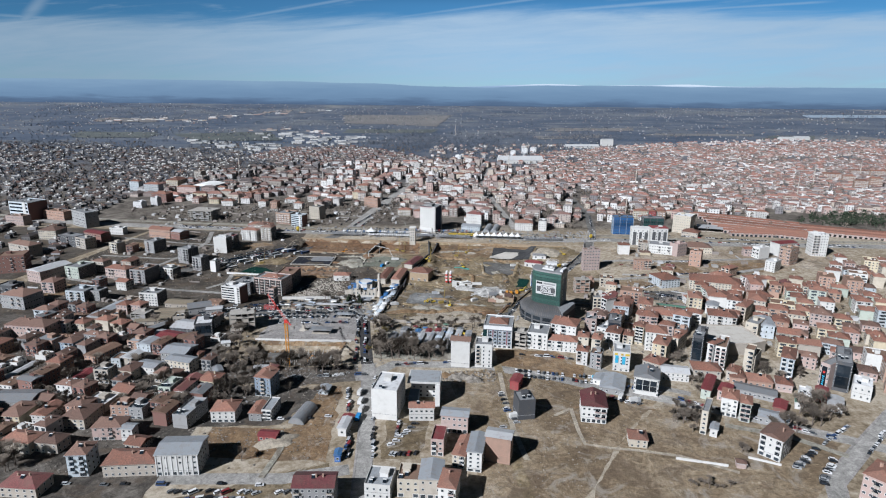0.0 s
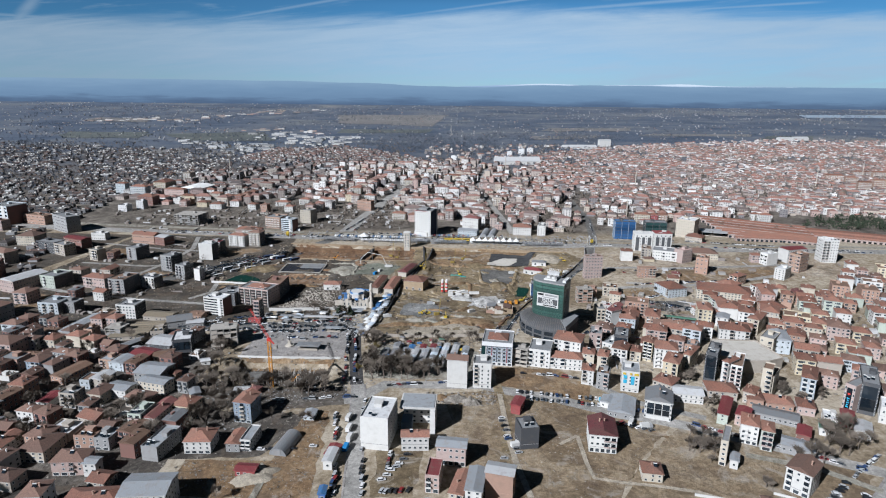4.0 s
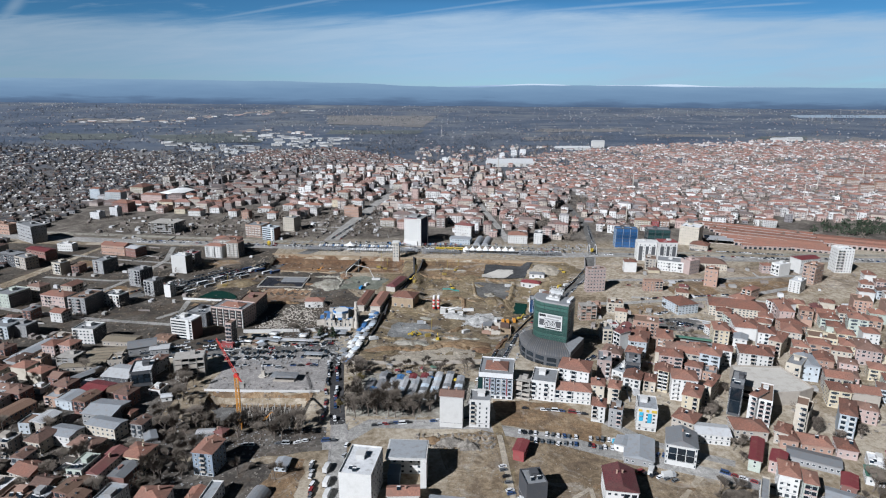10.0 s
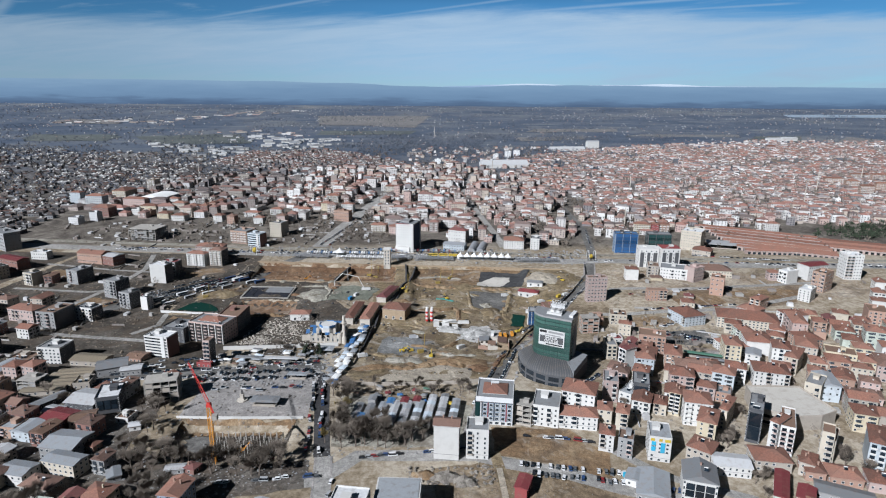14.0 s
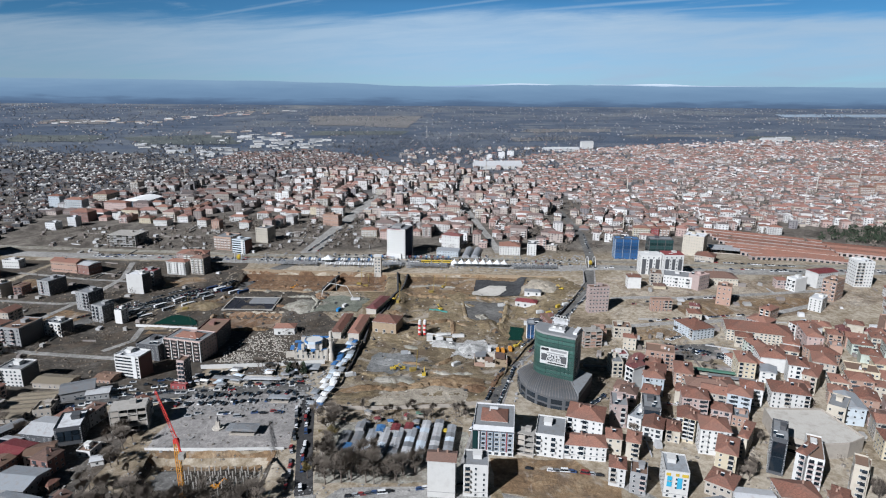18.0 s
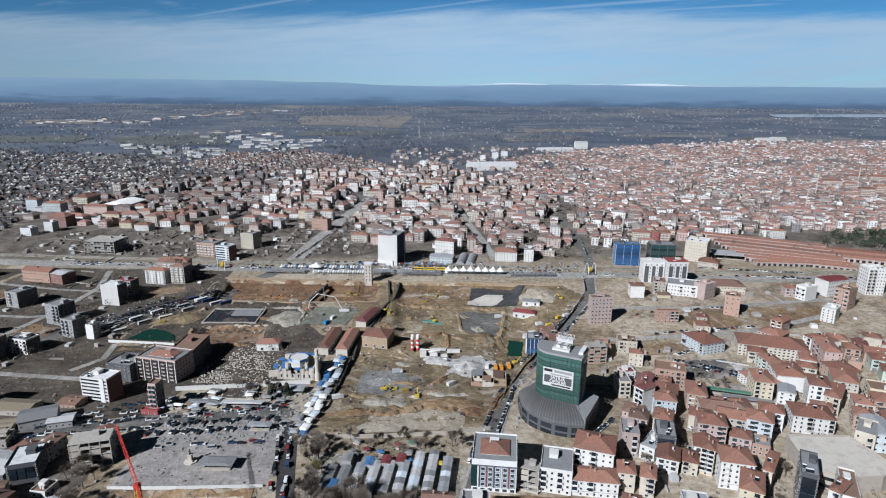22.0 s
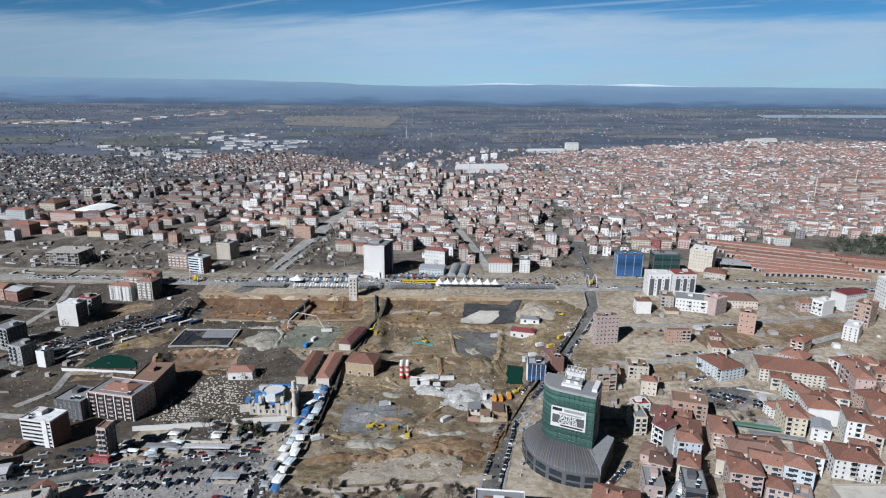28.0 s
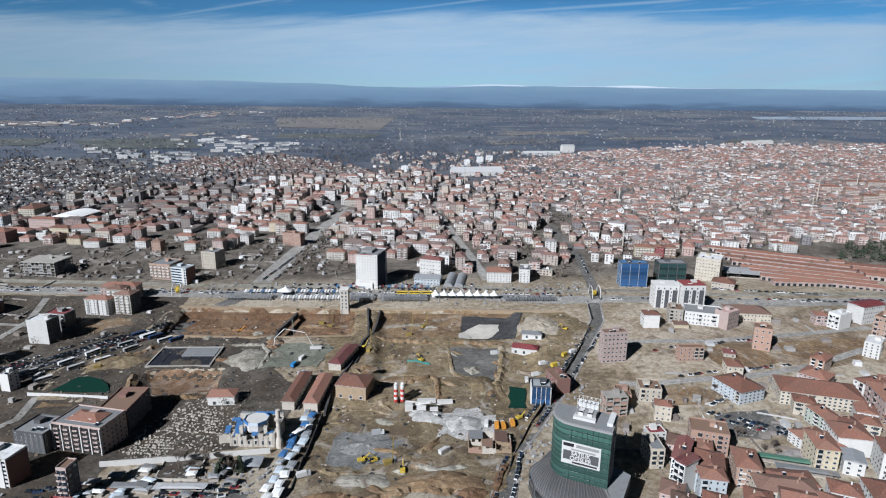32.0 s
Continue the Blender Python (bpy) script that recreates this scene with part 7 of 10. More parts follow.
mound("rubble_mound", 22, 396, 7, 5, 3.6, "rubble", "heap of broken masonry and earth", "rubble", 0, 15)
mound("rubble_mound", 0, 402, 8, 4, 2.4, "earth_brown", "earth and rubble bank", "rubble", 0, 16)
mound("rubble_mound", 158, 352, 9, 7, 2.2, "rubble", "heap of rubble on a cleared plot", "rubble", 0, 17)
mound("sand_mound", -98, 316, 13, 8, 2.2, "sand", "flat heap of pale sand", "heap", 20, 18)

MR = random.Random(41)
for i in range(46):
    x, y = MR.uniform(-50, 125), MR.uniform(515, 730)
    if inside(x, y, SITE) and not blocked(x, y, 6):
        m = MR.choice(("earth_brown", "earth_brown", "earth_olive", "earth_olive", "earth_olive", "earth_grey"))
        mound("earth_mound", x, y, MR.uniform(4, 14), MR.uniform(2, 5), MR.uniform(.6, 2.0), m, {"sand": "bank of pale sand on the site", "earth_grey": "bank of dug grey earth"}.get(m, "bank of dug brown earth"), "mound", MR.uniform(0, 180), 50 + i)
for i in range(16):
    x, y = MR.uniform(-195, -90), MR.uniform(690, 770)
    if inside(x, y, SITE):
        m = MR.choice(("earth_brown", "earth_red", "earth_grey"))
        mound("earth_mound", x, y, MR.uniform(4, 12), MR.uniform(3, 7), MR.uniform(.8, 2.4), m, "bank of dug reddish earth in the pit", "mound", MR.uniform(0, 180), 100 + i)


def rubble_blocks(name, poly, n, lo, hi, mat, label, seed):
    r = random.Random(seed)
    g = Geo()
    poly = [up(*q) for q in poly]
    xs, ys = [p[0] for p in poly], [p[1] for p in poly]
    for _ in range(n):
        x, y = r.uniform(min(xs), max(xs)), r.uniform(min(ys), max(ys))
        if inside(x, y, poly):
            s = r.uniform(lo, hi)
            g.box(x, y, ground_z(x, y) - .1, s, s * r.uniform(.5, 1.6), s * r.uniform(.3, .8), 0, r.uniform(0, 3), r.uniform(.5, 1))
    tagged(new(name, g.mesh(name, mat)), label, "rubble", kind="stuff")


rubble_blocks("rubble", [(-150, 562), (-96, 572), (-98, 630), (-130, 634), (-152, 600)], 900, .2, 1.3, "stone_pale", "broken pale stone blocks strewn about", 1)


def block_rows(poly, turn, seed):
    """Numbered stones of the ruin laid out in rows."""
    r = random.Random(seed)
    g = Geo()
    xs, ys = [p[0] for p in poly], [p[1] for p in poly]
    cx, cy = sum(xs) / len(xs), sum(ys) / len(ys)
    for j in range(-16, 17):
        for i in range(-22, 23):
            px, py = rot2(i * 1.7 + r.gauss(0, .25), j * 2.9 + r.gauss(0, .3), turn)
            if inside(px + cx, py + cy, poly) and r.random() < .7 + .5 * noise.noise(Vector((px * .12, py * .12, seed))):
                s = r.uniform(.7, 1.4)
                g.box(px + cx, py + cy, ground_z(px + cx, py + cy) - .1, s, s * .8, r.uniform(.5, 1.2), 0, radians(turn + r.gauss(0, 12)), r.uniform(.8, 1))
    tagged(new("stone_blocks", g.mesh("stone_blocks", "stone_pale")), "pale dressed stones laid out in rows on the ground", "stones", kind="stuff")


block_rows([(-152, 569), (-124, 567), (-127, 584), (-149, 590)], -8, 3)
block_rows([(-138, 592), (-104, 588), (-112, 616), (-138, 620)], -20, 4)


def cut_bank(pts, h, w, mat, label, seed, name="cut_bank"):
    """A ragged bank of dug earth along a line, steep on one side."""
    r = random.Random(seed)
    g = Geo()
    line = []
    for (x0, y0), (x1, y1) in zip(pts[:-1], pts[1:]):
        k = max(1, int(math.hypot(x1 - x0, y1 - y0) / 2.2))
        line += [(x0 + (x1 - x0) * i / k, y0 + (y1 - y0) * i / k) for i in range(k)]
    line.append(pts[-1])
    rows = []
    for i, (x, y) in enumerate(line):
        x0, y0 = line[max(0, i - 1)]
        x1, y1 = line[min(len(line) - 1, i + 1)]
        L = math.hypot(x1 - x0, y1 - y0)
        nx, ny = -(y1 - y0) / L, (x1 - x0) / L
        hh = h * r.uniform(.45, 1.15) * min(1, .15 + i / 3, .15 + (len(line) - 1 - i) / 3)
        z = ground_z(x, y)
        rows.append([(x + nx * w * q + r.gauss(0, .3), y + ny * w * q + r.gauss(0, .3), z + e) for q, e in ((-.55 * r.uniform(.8, 1.3), -.4), (-.3, hh * .9), (.05, hh), (.3, hh * r.uniform(.35, .6)), (.7 * r.uniform(.8, 1.3), -.4))])
    for a, b in zip(rows[:-1], rows[1:]):
        for j in range(4):
            g.face([a[j], b[j], b[j + 1], a[j + 1]][::-1])
    tagged(new(name, g.mesh(name, mat)), label, "bank", "banks of dug earth")


for i, (line, h, w, m) in enumerate((
        ([(4.5, 637), (7, 654), (18.4, 659), (26, 664), (31, 660), (29.8, 640), (29.4, 620)], 2.6, 5, "earth_brown"), ([(-30, 673), (-13.7, 671.6)], 3.0, 6, "earth_brown"), ([(-6, 674), (8, 669), (20, 665)], 1.8, 7, "earth_olive"), ([(44, 716), (43.5, 690), (44, 668), (52, 660)], 2.2, 4, "earth_olive"),
        ([(88, 716), (84, 690), (77, 660), (70, 640), (74, 622)], 3.0, 6, "earth_olive"), ([(56, 655), (62, 640), (60, 626)], 2.2, 5, "earth_grey"), ([(-16, 731), (10, 727), (32, 724)], 3.0, 4, "earth_brown"),
        ([(46, 723), (70, 722), (92, 722)], 2.4, 4, "earth_brown"), ([(-40, 600), (-30, 612), (-14, 612), (0, 604)], 1.6, 4, "earth_olive"), ([(-34, 530), (-14, 526), (8, 532), (24, 528), (38, 536)], 2.6, 6, "earth_brown"),
        ([(-44, 552), (-34, 546), (-16, 548)], 1.8, 4, "earth_olive"), ([(10, 552), (24, 546), (40, 550)], 2.0, 5, "earth_grey"), ([(-10, 760), (14, 764), (40, 758)], 1.8, 4, "earth_grey"),
        ([(-180, 768), (-150, 772), (-120, 764), (-100, 768)], 2.6, 6, "earth_red"), ([(-170, 752), (-140, 748), (-108, 752)], 2.2, 5, "earth_brown"), ([(-84, 775), (-60, 770), (-40, 776)], 2.4, 5, "earth_brown"),
        ([(-84, 756), (-62, 760), (-42, 754)], 2.0, 5, "earth_red"), ([(-186, 672), (-178, 640), (-160, 634), (-128, 634)], 2.8, 5, "earth_brown"), ([(-130, 720), (-104, 716), (-96, 700), (-98, 676)], 2.4, 5, "earth_grey"),
        ([(-214, 694), (-200, 704), (-188, 722)], 2.6, 6, "earth_brown"), ([(96, 730), (104, 716), (92, 700)], 2.0, 4, "earth_olive"), ([(48, 520), (56, 540), (62, 552)], 2.2, 4, "earth_red"))):
    cut_bank([up(*q) for q in line], h, w, m, "ragged bank of dug %s earth" % {"earth_brown": "brown", "earth_olive": "olive", "earth_grey": "grey", "earth_red": "reddish"}[m], 200 + i)


def foundation_tray():
    """Sunken foundation: black lined floor inside low concrete walls, a cast slab at its far side."""
    root = tagged(new("foundation_tray"), "black lined foundation tray with pale concrete rim and slab", "foundation")
    x, y, w, d = -158.5, 698, 46, 33
    root.matrix_basis = pose(x, y, -.2, 0, 0, -2)
    g = Geo()
    g.box(0, 0, -1, w, d, 1.6)
    part("floor", g.mesh("floor", "lining"), root, label="black waterproof lining")
    for px, py, sx, sy in ((0, -d / 2, w + 1.2, 1.2), (0, d / 2, w + 1.2, 1.2), (-w / 2, 0, 1.2, d - 1.2), (w / 2, 0, 1.2, d - 1.2)):
        q = Geo()
        q.box(px, py, -1.5, sx, sy, 2.9)
        part("rim_wall", q.mesh("rim_wall", "concrete"), root)
    q = Geo()
    q.box(9, 7.5, .6, 25, 14, .9)
    part("slab", q.mesh("slab", "deck_grey"), root)
    for i in range(3):
        q = Geo()
        q.box(-14 + i * 9, -3 + i, .6, .4, d * .7, .25)
        part("joint_strip", q.mesh("joint_strip", "black_paint"), root)


foundation_tray()
rubble_blocks("site_debris", SITE, 2200, .25, 1.1, "debris", "scattered stones and debris on the site", 2)
rubble_blocks("site_gear", SITE, 900, .5, 2.3, "membrane", "formwork, tanks and dark gear strewn over the site", 31)
rubble_blocks("pale_stones", SITE, 700, .4, 1.6, "stone_pale", "pale broken stone strewn over the site", 32)
rubble_blocks("quarter_debris", [(-470, 520), (-300, 512), (-170, 560), (-205, 690), (-205, 830), (-420, 850)], 2200, .3, 1.6, "debris", "rubble and scrap in a thinned-out quarter", 33)
rubble_blocks("road_goods", [(52, 512), (68, 558), (104, 614), (128, 650), (140, 644), (114, 602), (80, 550), (64, 506)], 420, .6, 2.2, "wall_grey", "stalls, barrows and goods crowding the site road", 41)
rubble_blocks("east_yards", [(108, 430), (330, 395), (440, 600), (330, 640), (215, 650), (140, 600)], 800, .5, 2.0, "rubble", "yard walls, crates and lean-tos between the houses", 42)
rubble_blocks("field_scrap", [(205, 780), (470, 760), (470, 680), (330, 640), (170, 640)], 220, .4, 1.4, "debris", "stones and scrap on the eastern fields", 43)
rubble_blocks("plot_debris", [(-10, 392), (40, 392), (40, 410), (-10, 410)], 160, .4, 1.8, "rubble", "broken masonry around the white blocks", 3)
rubble_blocks("town_debris", [(-330, 330), (-150, 330), (-75, 405), (-75, 460), (-330, 520)], 2200, .25, 1.1, "wall_grey", "household clutter and debris between the houses", 4)
rubble_blocks("dark_clutter", [(-330, 280), (-100, 280), (-75, 405), (-70, 500), (-330, 520)], 2000, .3, 1.2, "rubble", "sheds, scrap and clutter between the houses", 5)
rubble_blocks("east_clutter", [(108, 430), (330, 395), (440, 600), (215, 650), (140, 600)], 1200, .3, 1.1, "rubble", "yard clutter between the houses", 6)
rubble_blocks("market_clutter", [(-150, 500), (-70, 500), (-60, 562), (-150, 560)], 700, .4, 1.7, "wall_grey", "market goods, crates and stalls", 7)
rubble_blocks("station_clutter", [(-190, 830), (200, 806), (210, 868), (-190, 884)], 1300, .5, 2.2, "wall_grey", "vehicles and goods crowding the station road", 8)
rubble_blocks("lot_debris", [(4, 408), (40, 415), (90, 405), (150, 378), (112, 330), (70, 262), (22, 268), (14, 330)], 1300, .15, .7, "rubble", "stones and scrap strewn over the cleared lot", 11)
rubble_blocks("avenue_debris", [(-140, 300), (-64, 296), (-70, 384), (-96, 380), (-92, 330), (-140, 330)], 900, .15, .8, "rubble", "stones and scrap strewn over the rough lot", 12)
rubble_blocks("street_clutter", [(-150, 392), (-57, 396), (-37, 418), (30, 421), (30, 430), (-60, 428), (-150, 402)], 700, .25, 1.0, "wall_grey", "crates, carts and goods beside the street", 13)
rubble_blocks("market_goods", [(-54, 440), (24, 438), (28, 498), (-58, 500)], 1500, .2, 1.1, "rubble", "goods and scrap between the market sheds", 14)
rubble_blocks("west_debris", [(-214, 690), (-206, 640), (-184, 604), (-154, 566), (-92, 572), (-62, 640), (-92, 734), (-190, 734)], 1200, .25, 1.2, "debris", "spoil, planks and scrap on dark earth", 15)
rubble_blocks("pit_debris", [(-194, 800), (-40, 788), (-40, 742), (-188, 742)], 900, .25, 1.3, "debris", "spoil and formwork scattered in the pit", 16)
rubble_blocks("site_scrap", [(-58, 512), (44, 515), (66, 560), (122, 660), (150, 740), (-40, 740), (-50, 640)], 1500, .2, 1.2, "debris", "spoil, timber and scrap strewn over the building site", 23)
rubble_blocks("pit_sticks", [(-126, 420), (-84, 420), (-84, 450), (-126, 450)], 180, .2, .6, "concrete", "column stubs and forms in the foundation pit", 9)


def columns():
    """Column starters standing in the foundation pit."""
    r = random.Random(3)
    root = tagged(new("foundation_columns"), "rows of raw concrete column starters", "columns")
    g = Geo()
    g.box(0, 0, 0, .5, .5, 5.0)
    m = g.mesh("column", "concrete")
    for i in range(12):
        for j in range(5):
            x, y = -120 + i * 3.5 + r.uniform(-.5, .5), 413 + j * 4.2 + r.uniform(-.4, .4)
            part("column", m, root, pose(x, y, ground_z(x, y) - .2, 0, 0, r.uniform(-5, 5)))


columns()
for x, y, a in ((-18, 553, 20), (-12, 551, 200), (4, 540, 90), (146, 735, 140), (-135, 766, 30), (-164, 745, 150), (78, 594, 30), (20, 690, 120), (-24, 708, 60), (-102, 418, 30)):
    excavator(x, y, a, "orange_paint" if x < -90 else "yellow_paint")
for x, y, a, c in ((-10, 582, 10, "car_silver"), (66, 586, 90, "orange_paint"), (72, 588, 90, "orange_paint"), (62, 586, 85, "orange_paint"), (56, 588, 80, "white_paint"), (80, 700, 10, "white_paint"),
                   (112, 672, 20, "white_paint"), (120, 668, 30, "yellow_paint"), (104, 660, 12, "white_paint"), (-52, 655, 60, "white_paint"), (-66, 664, 40, "car_silver"), (28, 562, 40, "white_paint"), (-74, 678, 70, "blue_paint"),
                   (-70, 690, 70, "white_paint"), (-48, 545, 20, "white_paint"), (-110, 742, 0, "orange_paint"), (95, 652, 80, "white_paint"), (140, 690, 30, "white_paint"), (132, 684, 40, "yellow_paint")):
    truck(x, y, a, c, label=f"{c.split('_')[0]} tipper lorry on the building site")


def tower_crane():
    root = tagged(new("tower_crane"), "orange tower crane with a raised red jib", "crane")
    root.matrix_basis = pose(-110.3, 399.0, ground_z(-110.3, 399.0), 0, 0, 0)
    H = 33
    for sx in (-1, 1):
        for sy in (-1, 1):
            g = Geo()
            g.box(sx * .9, sy * .9, 0, .3, .3, H)
            part("mast_leg", g.mesh("mast_leg", "orange_paint"), root)
    for i in range(14):
        for j in range(4):
            z = i * H / 14
            c = [(-.9, -.9), (.9, -.9), (.9, .9), (-.9, .9)]
            p, q = c[j], c[(j + 1) % 4]
            g = Geo()
            g.tube((*p, z), (*q, z + H / 14), .11, .11, 4)
            part("lattice_bar", g.mesh("lattice_bar", "orange_paint"), root)
    g = Geo()
    g.box(0, 0, H, 2.2, 2.2, 1.8)
    part("slewing_cab", g.mesh("slewing_cab", "red_paint"), root)
    tip = Vector((-21, 30, H + 10))
    base = Vector((0, 0, H + 2))
    d = (tip - base)
    up = Vector((0, 0, 1.4))
    side = d.cross(Vector((0, 0, 1))).normalized() * .7
    for o in (side, -side, up):
        g = Geo()
        g.tube(base + o, tip + o * .4, .12, .1, 5)
        part("jib_chord", g.mesh("jib_chord", "red_paint"), root)
    for i in range(16):
        a, b = base + d * i / 16, base + d * (i + 1) / 16
        for o, q in ((side, up), (up, -side), (-side, side)):
            g = Geo()
            g.tube(a + o, b + q, .06, .06, 4)
            part("jib_brace", g.mesh("jib_brace", "red_paint"), root)
    g = Geo()
    g.tube((0, 0, H + 2), (8, -14, H + 3), .5, .5, 4)
    part("counter_jib", g.mesh("counter_jib", "red_paint"), root)
    g = Geo()
    g.box(8, -14, H + 1, 2.5, 2.5, 2.4)
    part("counterweight", g.mesh("counterweight", "concrete"), root)


tower_crane()


def thin_crane(x, y, h, lean, col):
    root = tagged(new("drilling_rig"), "tall piling rig with a lattice mast", "rig", "site machines")
    root.matrix_basis = pose(x, y, ground_z(x, y), 0, 0, lean)
    g = Geo()
    g.box(0, 0, 0, 4.5, 3, 2.6)
    part("body", g.mesh("body", col), root)
    for s in (-.35, .35):
        g = Geo()
        g.tube((2.6, s, 0), (3.0 + h * .05, s, h), .16, .12, 5)
        part("mast", g.mesh("mast", col), root)
    for i in range(8):
        g = Geo()
        g.tube((2.6 + i * h * .006, -.35, i * h / 8), (2.6 + i * h * .006, .35, (i + 1) * h / 8), .08, .08, 4)
        part("brace", g.mesh("brace", col), root)


for x, y, h, a in ((-66, 780, 22, 0), (12, 742, 18, 10), (-82, 742, 20, 160), (-20, 702, 18, 70), (-4, 548, 16, 20), (-58, 772, 14, 0), (26, 760, 14, 40), (-215, 680, 14, 20)):
    thin_crane(x, y, h, a, "rig_ochre" if h != 20 else "wall_grey")


def pump_boom():
    root = tagged(new("concrete_pump"), "white concrete pump lorry with a folded-out boom", "pump lorry", "site machines")
    root.matrix_basis = pose(-62, 708, ground_z(-62, 708), 0, 0, 0)
    g = Geo()
    g.box(0, 0, .6, 9, 2.5, 2.0)
    part("lorry_body", g.mesh("lorry_body", "white_paint"), root)
    pts = [(-2, 0, 2.5), (-8, 1, 14), (-24, 2, 17), (-32, 3, 9), (-33, 3, 3)]
    for a, b in zip(pts[:-1], pts[1:]):
        g = Geo()
        g.tube(a, b, .35, .28, 5)
        part("boom_section", g.mesh("boom_section", "white_paint"), root)


pump_boom()


# ---- retaining wall along the far edge of the pit and hoardings ----
def wall_line(name, pts, h, t, mat, label, z=0.0, cat="wall"):
    pts = [up(*q) for q in pts]
    for i, ((x0, y0), (x1, y1)) in enumerate(zip(pts[:-1], pts[1:])):
        L = math.hypot(x1 - x0, y1 - y0)
        g = Geo()
        zb = min(lie(x0, y0), lie(x1, y1))
        g.box((x0 + x1) / 2, (y0 + y1) / 2, zb + z - .3, L, t, h + .3, 0, math.atan2(y1 - y0, x1 - x0))
        tagged(new(name, g.mesh(name, mat)), label, cat, kind="structure")


wall_line("retaining_wall", [(-200, 809.1), (-34, 794.1), (60, 787.6), (158, 781.7)], 10.0, 1.2, "tan_piles", "tan retaining wall of bored piles along the pit", -8.6)
wall_line("pit_bench", [(-196, 803.6), (-36, 789.2)], 5.6, 6.5, "earth_red", "red-brown cut earth face of the pit", -9.0)
wall_line("pit_bench", [(-30, 788.6), (60, 782.6), (110, 779.6)], 3.4, 6.0, "earth_brown", "brown cut earth face of the pit", -5.4)
wall_line("pit_berm", [(-189, 741), (-113, 733), (-34.5, 733)], 3.0, 2.4, "tan_piles", "tan bench along the pit's edge", -2.4)
wall_line("hoarding", [(-66, 502), (-20, 501), (20, 503), (48, 507)], 2.6, .3, "wall_beige", "pale site hoarding along the street")
wall_line("hoarding", [(-243, 643), (-215, 639), (-188, 635)], 2.4, .3, "white_paint", "white fence below the pond")
wall_line("hoarding", [(-159, 561), (-120, 563), (-94, 566), (-70, 568)], 3.0, 1.2, "wall_white", "long low white wall beside the rubble field")
wall_line("hoarding", [(50, 512), (66, 556), (84, 588), (120, 648), (150, 702), (178, 762), (186, 800)], 2.4, .3, "dark_void", "dark hoarding along the site road", 0.0)
# added dark wall, takes the place of the stall row's shadow
wall_line("market_fence", [(-45, 604), (-50, 560), (-57, 506)], 3.8, .5, "membrane", "dark wall standing in for the shadow of the stalls")
# trenches are not dug; dark shoring walls carry their shade as colour
wall_line("dark_trench_wall", [(-24.5, 793), (-21.5, 728.6), (-25.6, 717), (-32.5, 676), (-38, 656), (-43, 640), (-44, 606)], 6.0, 1.6, "membrane", "dark trench shoring, trench shade in its colour", -3.4)
wall_line("dark_trench_wall", [(-13.0, 790), (-15.2, 760.6), (-19.1, 728.4), (-26.8, 694.7), (-29.4, 679.3)], 4.6, 1.4, "membrane", "dark trench shoring, trench shade in its colour", -3.4)
wall_line("dark_trench_wall", [(-58.6, 656), (-59.5, 636), (-61.5, 614)], 2.6, 1.0, "membrane", "dark trench shoring, trench shade in its colour", -1.0)
wall_line("dark_trench_wall", [(-88.5, 789), (-99, 744)], 5.0, 2.0, "membrane", "dark trench shoring, trench shade in its colour", -4.4)
wall_line("court_wall", [(-126, 547.5), (-102.5, 545.5), (-104.5, 564), (-125.6, 565.6), (-126, 547.5)], 1.6, .6, "stone_pale", "low pale wall round a sunken court")
wall_line("lot_wall", [(132.5, 304), (146, 300.6), (159, 297.5)], 1.5, .4, "wall_white", "low white wall across the empty lot")
wall_line("lot_wall", [(174, 306), (189, 299)], 1.3, .4, "wall_white", "low white wall across the empty lot")
hall(166, 298, -12, 4.5, 4, 3.0, "wall_rose", "tiles_brown", "small rose-coloured hut with a tiled roof", "hut")
wall_line("square_wall", [(-155, 462), (-120, 461), (-76, 461)], 1.4, .5, "wall_white", "low white wall along the square")


def formwork_stack():
    """Long teal formwork panels stacked on the pit floor."""
    root = tagged(new("formwork_stack"), "long stack of teal formwork panels on bare earth", "formwork")
    x, y = up(18.5, 687)
    root.matrix_basis = pose(x, y, ground_z(x, y) - .1, 0, 0, -20)
    for i, (px, py, w) in enumerate(((-6.5, 0, 6.0), (0, .5, 6.4), (6.3, -.2, 5.4), (-2.5, 1.9, 5.0))):
        g = Geo()
        for k in range(3):
            g.box(px, py, k * .45, w - k * .3, 1.3, .38, 0, .03 * (i - k))
        part("panel_pile", g.mesh("panel_pile", "teal_panel"), root)


formwork_stack()


